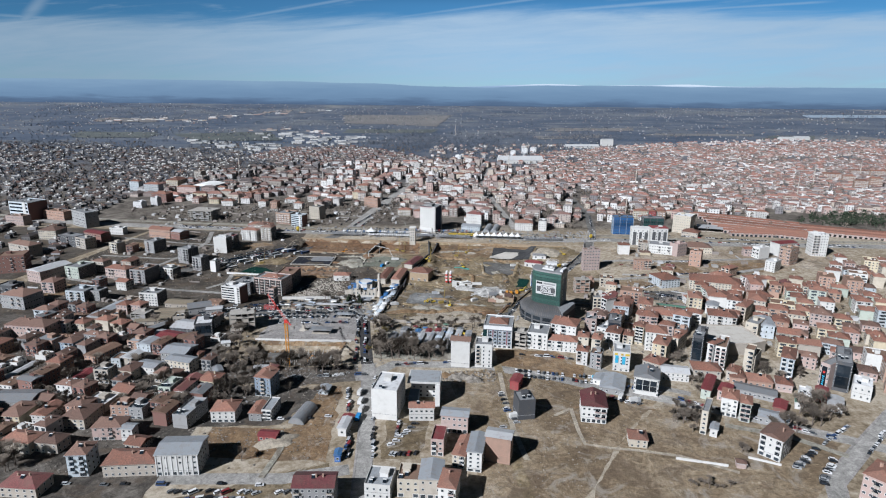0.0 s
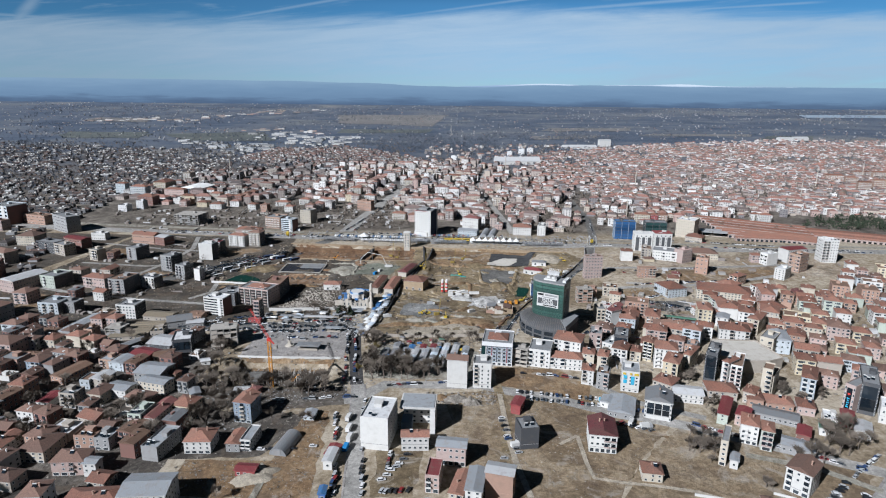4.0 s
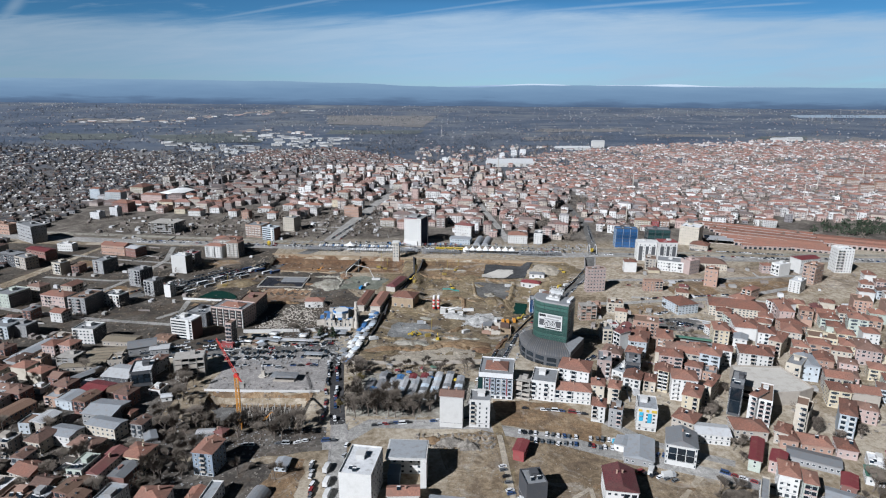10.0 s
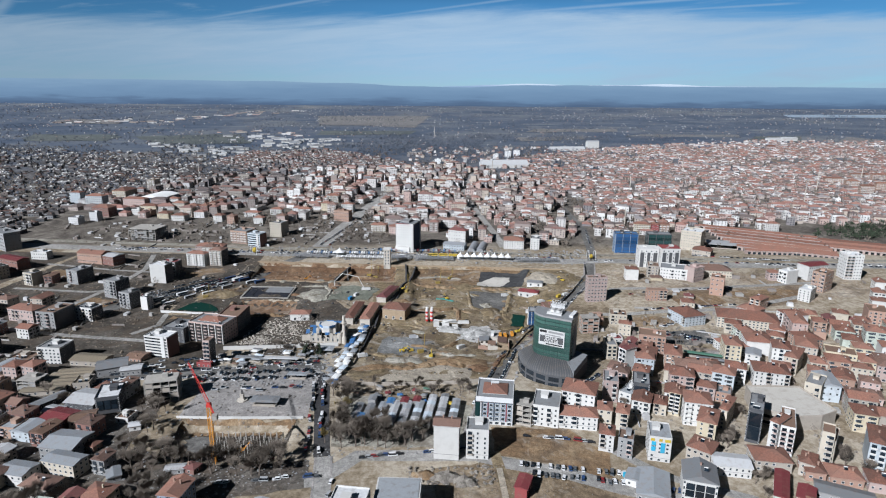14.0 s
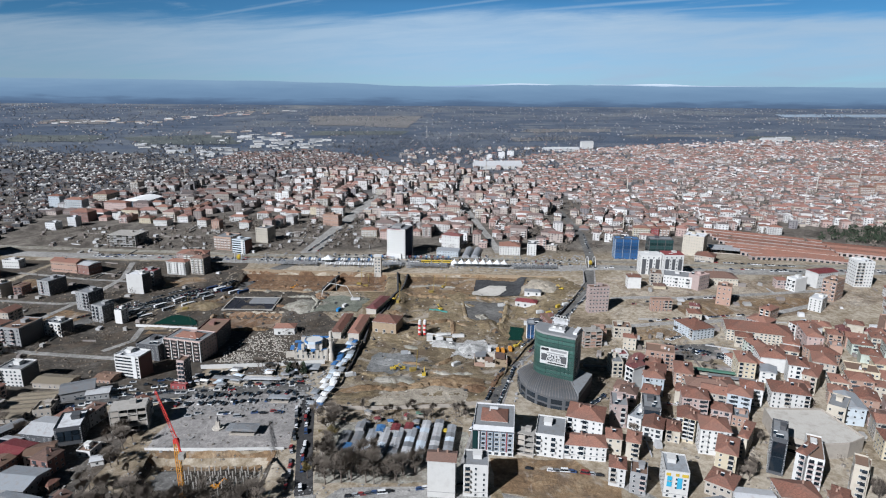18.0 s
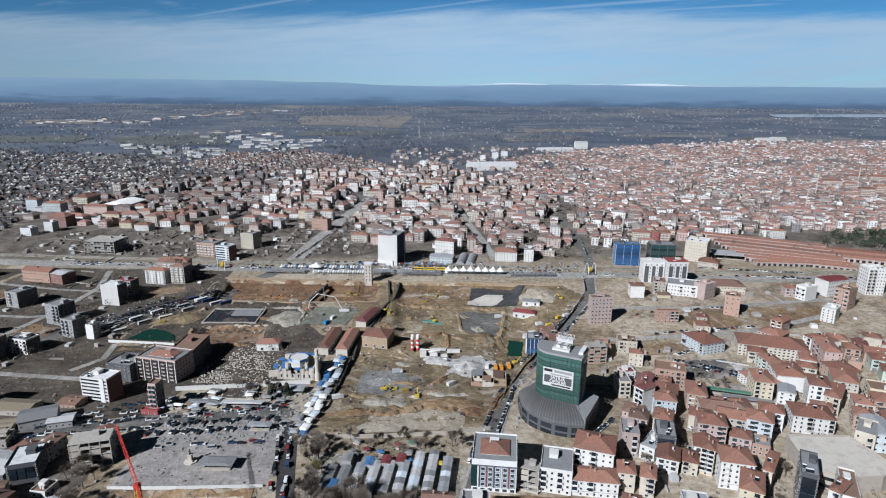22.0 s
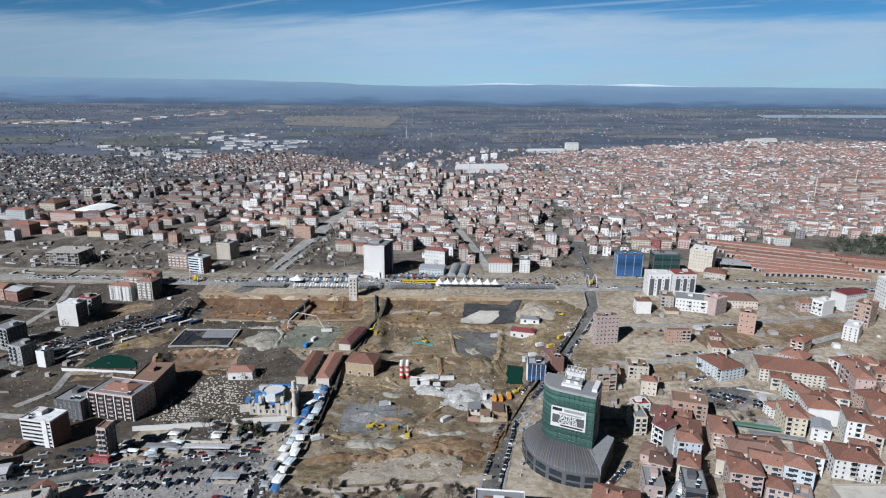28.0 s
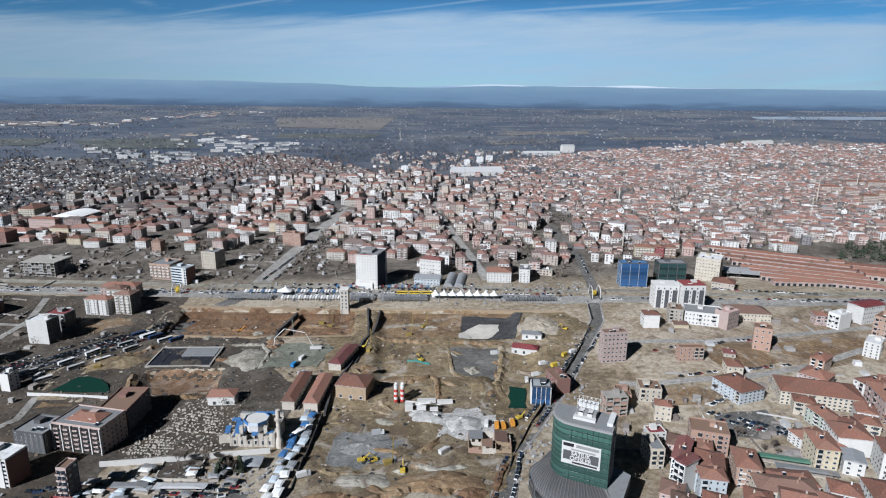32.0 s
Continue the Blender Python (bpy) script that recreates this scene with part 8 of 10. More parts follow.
# ---- mosque ruin ----
def mosque():
    root = tagged(new("mosque_ruin"), "ruined pale stone mosque under blue tarpaulins and scaffolding", "mosque")
    root.matrix_basis = pose(-80, 582, ground_z(-80, 582) - .4, 0, 0, -6)
    FOOT.append((-80, 582, 32, 32, 0))
    for i, hh in enumerate((6.2, 8.4, 7.0, 4.6, 5.4, 8.8, 7.6, 9.4)):
        g = Geo()
        g.box(-11.4 + i * 3.25, -9, 0, 3.25, 1.4, hh, 0, 0, .96)
        part("wall_section", g.mesh("wall_section", "stone_pale"), root, label="broken pale stone wall section")
    for i, (px, py, pw, hh) in enumerate(((-5, -3, 9, 4.5), (4, -4, 1.2, 6.0), (8, 3, 7, 5.2), (-9, 5, 1.2, 7.4), (3, 5.5, 8, 8.2), (-17, -6, 7, 5.6), (-17, 2, 1.2, 6.8))):
        q = Geo()
        q.box(px, py, 0, pw, 1.1 if pw > 2 else 8, hh, 0, .05 * i, .92)
        part("inner_wall", q.mesh("inner_wall", "stone_pale"), root)
    for x, y, sx, sy, h in ((-12.5, 0, 1.4, 19, 6.5), (12.5, 0, 1.4, 19, 9.5), (0, 9.5, 26, 1.4, 11)):
        g = Geo()
        g.box(x, y, 0, sx, sy, h)
        part("side_wall", g.mesh("side_wall", "stone_pale"), root)
    for sx in (-1, 1):
        for sy in (-1, 1):
            g = Geo()
            g.box(sx * 7, sy * 6, 0, 2.0, 2.0, 12)
            part("pier", g.mesh("pier", "stone_pale"), root)
    g = Geo()
    n = 8
    g.prism([(6.8 * math.cos((i + .5) * math.pi / 4), 6.8 * math.sin((i + .5) * math.pi / 4)) for i in range(n)], 8, 13.5)
    drum = part("drum", g.mesh("drum", "wall_white"), root)
    for i in range(8):
        a = i * math.pi / 4
        g = Geo()
        g.box(6.55 * math.cos(a), 6.55 * math.sin(a), 12.2, .25, 5.4, 1.9, 0, a)
        part("tarpaulin", g.mesh("tarpaulin", "tarp_blue" if i % 3 else "tarp_pale"), drum, label="blue tarpaulin round the drum")
    for x, y, z, sx, sy, sz in ((-9, -4, 6.5, 6, 7, .3), (-12, 4, 6.6, 4, 9, .3), (1, -6.5, 7, 3.5, 3, 1.6), (6, 10, 11, 8, 2, 1.0), (-15, 8, 7.5, 5, 3, .6), (-16.5, -2, 6.9, 3, 8, .4), (9, -6, 8.2, 4, 3, .4), (-4, 8.6, 9.4, 7, 2.4, .5)):
        g = Geo()
        g.box(x, y, z, sx, sy, sz, 0, .2)
        part("tarpaulin", g.mesh("tarpaulin", "tarp_blue"), root)
    for i in range(9):
        for j, y in enumerate((-10.3, 10.6)):
            g = Geo()
            g.tube((-12 + i * 3, y, 0), (-12 + i * 3, y, 11 + 2 * j), .09, .09, 4)
            part("scaffold_pole", g.mesh("scaffold_pole", "steel"), root)
    for k in range(5):
        g = Geo()
        g.box(0, 10.6, 2.4 + k * 2.2, 25, .9, .12)
        part("scaffold_deck", g.mesh("scaffold_deck", "wall_steelblue"), root)
    for i in range(6):
        part("window", WINDOW, root, Matrix.Translation((-10 + i * 4, -9.7, 2.2)) @ Matrix.Diagonal((1.4, 1, 3.0, 1)))
    mn = tagged(new("minaret"), "broken pale stone minaret shaft", "minaret")
    mn.matrix_basis = pose(-65.5, 571, ground_z(-65.5, 571) - .3)
    for z0, z1, r0, r1 in ((0, 5, 2.0, 2.0), (5, 7, 2.0, 1.4), (7, 24, 1.4, 1.25)):
        g = Geo()
        g.tube((0, 0, z0), (0, 0, z1), r0, r1, 14)
        part("shaft", g.mesh("shaft", "stone_pale"), mn)
    g = Geo()
    g.tube((0, 0, 17.5), (0, 0, 18.6), 2.0, 2.2, 14)
    part("gallery", g.mesh("gallery", "stone_pale"), mn)


mosque()


# ---- tents, stalls, station strip ----
def peak_tent(x, y, s, h, turn=0.0):
    root = tagged(new("peaked_tent"), "white peaked fabric tent on posts", "tent", "row of white tents")
    root.matrix_basis = pose(x, y, ground_z(x, y) + .05, 0, 0, turn)
    g = Geo()
    n, rings = 16, 6
    for k in range(rings + 1):
        f = k / rings
        r = (1 - f) ** 1.9
        for i in range(n):
            a = 2 * math.pi * i / n + math.pi / n
            q = 1 / max(abs(math.cos(a)), abs(math.sin(a)))
            q = q * (1 - f) + f
            g.v.append((s / 2 * r * q * math.cos(a), s / 2 * r * q * math.sin(a), h * .42 + h * .58 * f))
    for k in range(rings):
        for i in range(n):
            a, b = k * n + i, k * n + (i + 1) % n
            g.f.append((a, b, b + n, a + n))
            g.m.append(0)
    part("canopy", g.mesh("canopy", "tent_cloth", smooth=True), root)
    for sx in (-1, 1):
        for sy in (-1, 1):
            q = Geo()
            q.tube((sx * s * .47, sy * s * .47, 0), (sx * s * .47, sy * s * .47, h * .43), .12, .12, 6)
            part("post", q.mesh("post", "steel"), root)
    q = Geo()
    q.box(0, s * .45, 0, s * .94, .1, h * .4)
    part("back_sheet", q.mesh("back_sheet", "tent_cloth"), root)


for i in range(8):
    peak_tent(40.5 + i * 8.2, 822.5 - i * .55, 8.1, 10.5, -4)
peak_tent(-108, 842, 13, 10, -4)


def shelter_row(x0, y0, x1, y1, n, depth, mats, h=3.4, label="row of narrow grey market shelters with dark gaps"):
    """Parallel narrow canopies side by side: one thing, each canopy a part."""
    root = tagged(new("market_shelters"), label, "shelter", "station market")
    ang = math.atan2(y1 - y0, x1 - x0)
    root.matrix_basis = pose(x0, y0, ground_z(x0, y0) + .05, 0, 0, math.degrees(ang))
    L = math.hypot(x1 - x0, y1 - y0)
    w = L / n
    ms = []
    for m in mats:
        g = Geo()
        g.face([(-w * .3, -depth / 2, h - .5), (w * .3, -depth / 2, h - .5), (w * .3, depth / 2, h + .3), (-w * .3, depth / 2, h + .3)])
        g.face([(-w * .3, -depth / 2, h - .7), (-w * .3, depth / 2, h + .1), (w * .3, depth / 2, h + .1), (w * .3, -depth / 2, h - .7)])
        g.face([(-w * .3, -depth / 2, h - .7), (w * .3, -depth / 2, h - .7), (w * .3, -depth / 2, h - .5), (-w * .3, -depth / 2, h - .5)])
        g.box(0, -depth * .4, 0, .2, .2, h - .6)
        g.box(0, depth * .4, 0, .2, .2, h - .1)
        ms.append(g.mesh("canopy", m))
    for i in range(n):
        part("canopy", ms[i % len(ms)], root, Matrix.Translation(((i + .5) * w, 0, 0)))


shelter_row(-164, 832, -118, 828.5, 16, 13, ["deck_grey"])
shelter_row(-46, 823, -20, 821.5, 9, 13, ["deck_grey"])
shelter_row(-14, 821, 32, 818.5, 18, 13, ["deck_grey"])
shelter_row(106, 814, 158, 811, 20, 11, ["deck_grey"])
shelter_row(-150, 848, -50, 842, 34, 6, ["tent_cloth", "metal_white", "metal_blue", "tent_cloth"], 3.0, "long row of white and blue stall canopies")
shelter_row(-110, 826, -50, 822, 22, 7, ["tent_cloth", "metal_white"], 3.4, "long row of white stall canopies")
shelter_row(-60, 858, 40, 852, 30, 5, ["metal_blue", "metal_white", "metal_maroon", "metal_grey"], 3.2, "row of mixed stall roofs along the road")
for i in range(3):
    bus(8 + i * 12.5, 838 - i * .8, -4, "car_yellow")
for i in range(5):
    bus(-212 + i * 9, 746 - i * 5.5 if i < 3 else 730, 44, "car_white" if i % 2 else "car_blue")


def station_tower():
    root = tagged(new("station_tower"), "square pale stone tower with open arches", "tower")
    root.matrix_basis = pose(-46, 797, -5.0, 0, 0, -5)
    g = Geo()
    g.box(0, 0, 0, 7.5, 7.5, 25)
    part("shaft", g.mesh("shaft", "stone_pale"), root)
    for k in range(5):
        for s in (-1.7, 1.7):
            part("window", WINDOW, root, Matrix.Translation((s, -3.75, 7 + k * 3.5)) @ Matrix.Diagonal((1.6, 1, 2.2, 1)))
    g = Geo()
    g.box(0, 0, 25, 8.5, 8.5, .8)
    part("cornice", g.mesh("cornice", "wall_white"), root)


station_tower()


# park market: long curved-roof sheds side by side, and smaller stalls
def market_shed(x, y, turn, w, L, h, mat, label="long market shed roofed with pale sheet panels"):
    root = tagged(new("market_shed"), label, "shed", "market sheds in the park")
    x, y = up(x, y)
    root.matrix_basis = pose(x, y, ground_z(x, y) - .3, 0, 0, turn)
    FOOT.append((x, y, w, L, turn))
    g = Geo()
    g.box(0, 0, 0, w * .94, L * .98, h)
    part("body", g.mesh("body", "wall_grey"), root)
    r = random.Random(int(x * 7 + y))
    n = max(2, int(L / 4.2))
    for i in range(n):
        m = mat if n < 4 else r.choice((mat, mat, mat, "metal_white", "metal_pale", "tarp_pale", "metal_grey"))
        y0, y1, dz = -L / 2 + i * L / n, -L / 2 + (i + 1) * L / n - .06, r.uniform(-.15, .15)
        g = Geo()
        for a, b in ((-w / 2, 0), (0, w / 2)):
            za, zb = h + dz + (.55 if a == 0 else 0), h + dz + (.55 if b == 0 else 0)
            g.face([(a, y0, za), (b, y0, zb), (b, y1, zb), (a, y1, za)])
            g.face([(a, y1, za - .15), (b, y1, zb - .15), (b, y0, zb - .15), (a, y0, za - .15)])
            g.face([(a, y0, za - .15), (b, y0, zb - .15), (b, y0, zb), (a, y0, za)])
        part("roof_panel", g.mesh("roof_panel", m), root)


for i, (m, L) in enumerate((("metal_grey", 20), ("metal_grey", 18), ("metal_pale", 22), ("metal_white", 25), ("metal_white", 25), ("metal_pale", 24), ("metal_white", 34), ("metal_white", 36), ("metal_grey", 30))):
    market_shed(-43 + i * 7.7, 463 + (3 if L > 30 else 0), -9, 5.2, L, 4.2, m)
for i, (x, y, m) in enumerate(((-22, 474, "metal_blue"), (-13, 475, "metal_maroon"), (-5, 476, "metal_maroon"), (-40, 456, "metal_blue"), (-34, 478, "metal_grey"))):
    market_shed(x, y, -9, 5, 7, 4.8, m, "small stall with a coloured sheet roof")


def stall(x, y, turn, w, d, h, mat, label):
    root = tagged(new("market_stall"), label, "stall", "street stalls")
    x, y = up(x, y)
    root.matrix_basis = pose(x, y, ground_z(x, y), 0, 0, turn)
    g = Geo()
    g.box(0, 0, h, w, d, .5, 0, 0, .55)
    part("awning", g.mesh("awning", mat), root)
    q = Geo()
    q.box(0, 0, 0, .12, .12, h)
    pm = q.mesh("post", "steel")
    for sx in (-1, 1):
        for sy in (-1, 1):
            part("post", pm, root, Matrix.Translation((sx * w * .46, sy * d * .46, 0)))
    q = Geo()
    q.box(0, 0, .1, w * .8, d * .7, .9)
    part("counter", q.mesh("counter", "wall_beige"), root)


SR = random.Random(12)
for i in range(26):
    x, y = SR.uniform(-46, 22), SR.uniform(474, 496) if i % 2 else SR.uniform(446, 462)
    if not blocked(x, y, 2):
        m = SR.choice(("tarp_blue", "tarp_pale", "metal_maroon", "metal_green", "yellow_paint", "metal_grey", "metal_grey", "metal_brown"))
        stall(x, y, SR.gauss(-9, 14), SR.uniform(2.5, 5), SR.uniform(2.5, 4.5), 2.6, m, "small market stall under a %s awning" % {"tarp_blue": "blue", "tarp_pale": "pale", "metal_maroon": "dark red", "metal_green": "green", "yellow_paint": "yellow", "metal_grey": "grey", "metal_brown": "brown"}[m])
for i in range(30):
    t = i / 29
    x = -52 - 14 * t + SR.gauss(0, 1.2)
    y = 606 - 104 * t
    m = SR.choice(("tarp_pale", "tent_cloth", "metal_pale", "tarp_pale", "tarp_pale", "tent_cloth", "tarp_blue"))
    stall(x + (2.2 if i % 2 else -2.2), y, 80 + SR.gauss(0, 9), SR.uniform(5, 8.5), SR.uniform(3.8, 5.2), 3.0, m, {"tarp_pale": "stall under a pale blue awning", "metal_pale": "stall under a grey sheet roof", "tent_cloth": "stall under a white awning", "tarp_blue": "stall under a bright blue awning"}[m])
for i in range(30):
    x, y = SR.uniform(-160, -78), SR.uniform(528, 556)
    if not blocked(x, y, 3):
        m = SR.choice(("tarp_pale", "metal_grey", "metal_grey", "metal_pale", "metal_brown", "tent_cloth"))
        stall(x, y, SR.gauss(-4, 8), SR.uniform(4, 8), SR.uniform(3, 5), 2.8, m, "market stall under a pale grey awning" if m != "tent_cloth" else "market stall under a white awning")
for (x, y, w, d, m, lab) in ((-108, 538, 26, 5, "metal_white", "long low platform roof in white sheet"), (-134, 540, 18, 5, "metal_grey", "long low grey platform roof"), (-90, 512, 14, 6, "metal_pale", "flat pale bus shelter roof"),
                             (-78, 556, 13, 10, "metal_pale", "small pavilion with a pale pyramid roof"), (-104, 478, 18, 9, "metal_grey", "low pavilion on the square")):
    stall(x, y, -4, w, d, 3.6, m, lab)


def statue():
    """A plinth on the square, and a dark figure on it, kept as one plain shape."""
    x, y = -115.3, 465
    z = ground_z(x, y)
    g = Geo()
    g.prism([(3.4 * math.cos((i + .5) * math.pi / 4), 3.4 * math.sin((i + .5) * math.pi / 4)) for i in range(8)], 0, .8)
    root = tagged(new("plinth", g.mesh("plinth", "stone_pale")), "stepped pale stone plinth on the paved square", "plinth")
    root.location = (x, y, z)
    for w, z0, z1 in ((3.0, .8, 1.6), (2.0, 1.6, 4.2), (2.4, 4.2, 4.6)):
        g = Geo()
        g.box(0, 0, z0, w, w, z1 - z0)
        part("step", g.mesh("step", "stone_pale"), root)
    ob = Geo()
    ob.tube((0, 0, 0), (0, 0, 1.5), .55, .5, 8)
    ob.tube((0, 0, 1.5), (.1, 0, 2.6), .6, .45, 8)
    ob.tube((.1, 0, 2.6), (.1, 0, 3.2), .28, .22, 8)
    s = new("statue", ob.mesh("statue", "wall_charcoal", smooth=False))
    s.location = (x, y, z + 4.6)
    tagged(s, "dark bronze statue on a pale plinth", "statue")


statue()
stall(218, 545, -20, 34, 5, 3.4, "metal_green", "long green canopy over a row of stalls")
stall(222, 536, -20, 30, 5, 3.0, "metal_grey", "long grey canopy over a row of stalls")
for i in range(5):
    bus(-260 + i * 14.6 + i % 2 * 3, 676 + i * 16.0, 46 + i % 3 * 4, "car_white" if i % 3 else "car_silver")
for i in range(4):
    bus(-244 + i * 13.0, 664 + i * 15.5 + i % 2 * 3, 43 + i % 2 * 6, "car_silver" if i % 2 else "car_white")


def fruit_sculpture(x, y, s=1.0):
    root = tagged(new("fruit_sculpture"), "yellow fruit sculpture under white arches on a roundabout", "sculpture")
    root.matrix_basis = pose(x, y, ground_z(x, y) + .05)
    g = Geo()
    n, r = 14, 3.0 * s
    for k in range(9):
        a = math.pi * k / 8
        for i in range(n):
            b = 2 * math.pi * i / n
            g.v.append((r * math.sin(a) * math.cos(b), r * math.sin(a) * math.sin(b), r * 1.5 - r * 1.15 * math.cos(a)))
    for k in range(8):
        for i in range(n):
            p, q = k * n + i, k * n + (i + 1) % n
            g.f.append((p, q, q + n, p + n))
            g.m.append(0)
    part("fruit", g.mesh("fruit", "yellow_paint", smooth=True), root)
    for sx in (-1, 1):
        g = Geo()
        for i in range(8):
            a, b = math.pi * i / 8, math.pi * (i + 1) / 8
            g.tube((sx * 4 + 0, 7 * math.cos(a), 11 * math.sin(a)), (sx * 4, 7 * math.cos(b), 11 * math.sin(b)), .35, .35, 5)
        part("arch", g.mesh("arch", "white_paint"), root)


fruit_sculpture(-214, 848)
fruit_sculpture(197, 812, .8)


# ---- covered bazaar: long parallel tiled roofs ----
def bazaar(x, y, turn, L, w, h=5.0):
    root = tagged(new("bazaar_row"), "long bazaar row with a red tiled roof and arched shop fronts", "market hall", "bazaar rows")
    root.matrix_basis = pose(x, y, ground_z(x, y) - .4, 0, 0, turn)
    FOOT.append((x, y, L, w, turn))
    g = Geo()
    g.box(0, 0, 0, L, w, h)
    part("body", g.mesh("body", "wall_rose"), root)
    q, _, _ = roof_geo(L, w, h, "gable", .8)
    part("roof", q.mesh("roof", "tiles_tile", "wall_white"), root)
    n = int(L / 6)
    g = Geo()
    for i in range(n):
        add_window(g, -L / 2 + (i + .5) * L / n, .3, 3.6, 3.4, Matrix.Translation((0, -w / 2, 0)), 0, 1)
    part("arcade", g.mesh("arcade", "wall_cream", "pane_dark"), root, kind="stuff")


for i in range(7):
    bazaar(475 - i * 4, 958 - i * 20, -31 if i < 4 else -26, 150 - i * 6, 9)
for i in range(4):
    bazaar(585 - i * 6, 885 - i * 17, -26, 110, 9)
bazaar(430, 838, -8, 60, 9)
stall(400, 880, -18, 60, 28, 6, "metal_white", "large pale flat market canopy")


# ---- large flat parking deck, open portal block, arched store ----
def parking_deck():
    root = tagged(new("parking_deck"), "broad low shopping hall with a bare grey parking roof", "hall")
    zb = 8.6
    pts = [(199.5, 436.5), (214, 427), (232, 428), (244, 433.3), (239.3, 463.3), (205.8, 465.3)]
    FOOT.append((221, 446, 42, 38, 0))
    g = Geo()
    g.prism(pts, zb - 1, zb + 9.0)
    part("body", g.mesh("body", "wall_beige"), root)
    g = Geo()
    g.prism([(219 + (x - 219) * .97, 445 + (y - 445) * .97) for x, y in pts], zb + 9.0, zb + 9.15)
    part("roof_deck", g.mesh("roof_deck", "pale_concrete"), root)
    for (x0, y0), (x1, y1) in zip(pts, pts[1:] + pts[:1]):
        q = Geo()
        L = math.hypot(x1 - x0, y1 - y0)
        q.box((x0 + x1) / 2, (y0 + y1) / 2, zb + 9.0, L, .3, 1.0, 0, math.atan2(y1 - y0, x1 - x0))
        part("parapet", q.mesh("parapet", "wall_beige"), root)
    for i in range(2):
        q = Geo()
        (x0, y0), (x1, y1) = pts[0], pts[1]
        q.box((x0 + x1) / 2, (y0 + y1) / 2 - .3, zb + 1.2 + i * 4, 16, .4, 1.6, 0, math.atan2(y1 - y0, x1 - x0))
        part("ribbon_window", q.mesh("ribbon_window", "pane_dark"), root)


parking_deck()


def open_block():
    """White block whose middle is open: back slab, side leg and a slab roof over a yard."""
    root = tagged(new("open_block"), "white concrete block with an open portal through it", "building")
    root.matrix_basis = pose(-11, 353, ground_z(-11, 353) - .2, 0, 0, -3)
    FOOT.append((-11, 353, 22, 22, 0))
    for nm, x, y, sx, sy, z, h, m in (("back_block", 0, 7, 19, 6, 0, 15, "wall_white"), ("side_leg", 8.2, -2, 3.0, 12, 0, 15, "wall_white"), ("roof_slab", -.5, 2, 20.5, 17, 15, 1.0, "wall_white"),
                                      ("low_wing", -7, -1, 6, 9, 0, 6, "wall_steelblue")):
        g = Geo()
        g.box(x, y, z, sx, sy, h)
        part(nm, g.mesh(nm, m), root)
    g = Geo()
    g.box(-.5, 2, 16.0, 19, 15.5, .25)
    part("roof_sheet", g.mesh("roof_sheet", "deck_pale"), root)
    for i in range(4):
        for j in range(5):
            part("window", WINDOW, root, Matrix.Translation((-7.5 + i * 4.2, 4, .8 + j * 2.9)) @ Matrix.Diagonal((1.6, 1, 1.5, 1)))


open_block()


def arched_store(x, y, turn, w, L, mat):
    root = tagged(new("arched_store"), "arched sheet-metal store shed on bare ground", "shed")
    x, y = up(x, y)
    FOOT.append((x, y, w, L, turn))
    root.matrix_basis = pose(x, y, ground_z(x, y) - .2, 0, 0, turn)
    g = Geo()
    n = 10
    arc = [(-w / 2 * math.cos(math.pi * i / n), w * .45 * math.sin(math.pi * i / n)) for i in range(n + 1)]
    for (a, za), (b, zb) in zip(arc[:-1], arc[1:]):
        g.face([(a, -L / 2, za), (b, -L / 2, zb), (b, L / 2, zb), (a, L / 2, za)])
    for s in (-1, 1):
        g.face([(a, s * L / 2, z) for a, z in arc][::-s])
    part("vault", g.mesh("vault", mat), root)
    g = Geo()
    g.box(0, -L / 2 - .1, 0, w * .4, .2, w * .32)
    part("door", g.mesh("door", "wall_grey"), root)


arched_store(-88, 345, -12, 10, 20, "metal_grey")
arched_store(60, 878, -12, 10, 40, "metal_pale")
arched_store(71, 876, -12, 10, 40, "metal_pale")


def sports_hall(x, y, turn, w, d, h):
    """A hall with dark glazed walls under a low white vaulted roof."""
    root = new("sports_hall")
    root.matrix_basis = pose(x, y, ground_z(x, y) - .2, 0, 0, turn)
    tagged(root, "sports hall with dark walls under a white curved roof", "hall")
    FOOT.append((x, y, w, d, turn))
    g = Geo()
    g.box(0, 0, 0, w - 3, d - 3, h)
    part("body", g.mesh("body", "wall_steelblue"), root)
    g = Geo()
    n = 12
    arc = [(-w / 2 + w * i / n, h + .6 + 3.2 * math.sin(math.pi * i / n)) for i in range(n + 1)]
    for (a, za), (b, zb) in zip(arc[:-1], arc[1:]):
        g.face([(a, -d / 2, za), (b, -d / 2, zb), (b, d / 2, zb), (a, d / 2, za)])
    for s in (-1, 1):
        g.face(([(-w / 2, s * d / 2, h - .4)] + [(a, s * d / 2, z) for a, z in arc] + [(w / 2, s * d / 2, h - .4)])[::-s])
        g.face([(s * w / 2, -d / 2, h - .4), (s * w / 2, d / 2, h - .4), (s * w / 2, d / 2, h + .6), (s * w / 2, -d / 2, h + .6)][::s])
    part("roof", g.mesh("roof", "tent_cloth"), root, label="white curved sheet roof")
    for i in range(8):
        q = Geo()
        q.box(-w / 2 + 3 + i * (w - 6) / 7, -d / 2 + 1.35, 1.0, (w - 6) / 9, .3, h - 2.5)
        part("window", q.mesh("window", "pane_dark"), root)


sports_hall(-474, 1190, -10, 44, 48, 13)

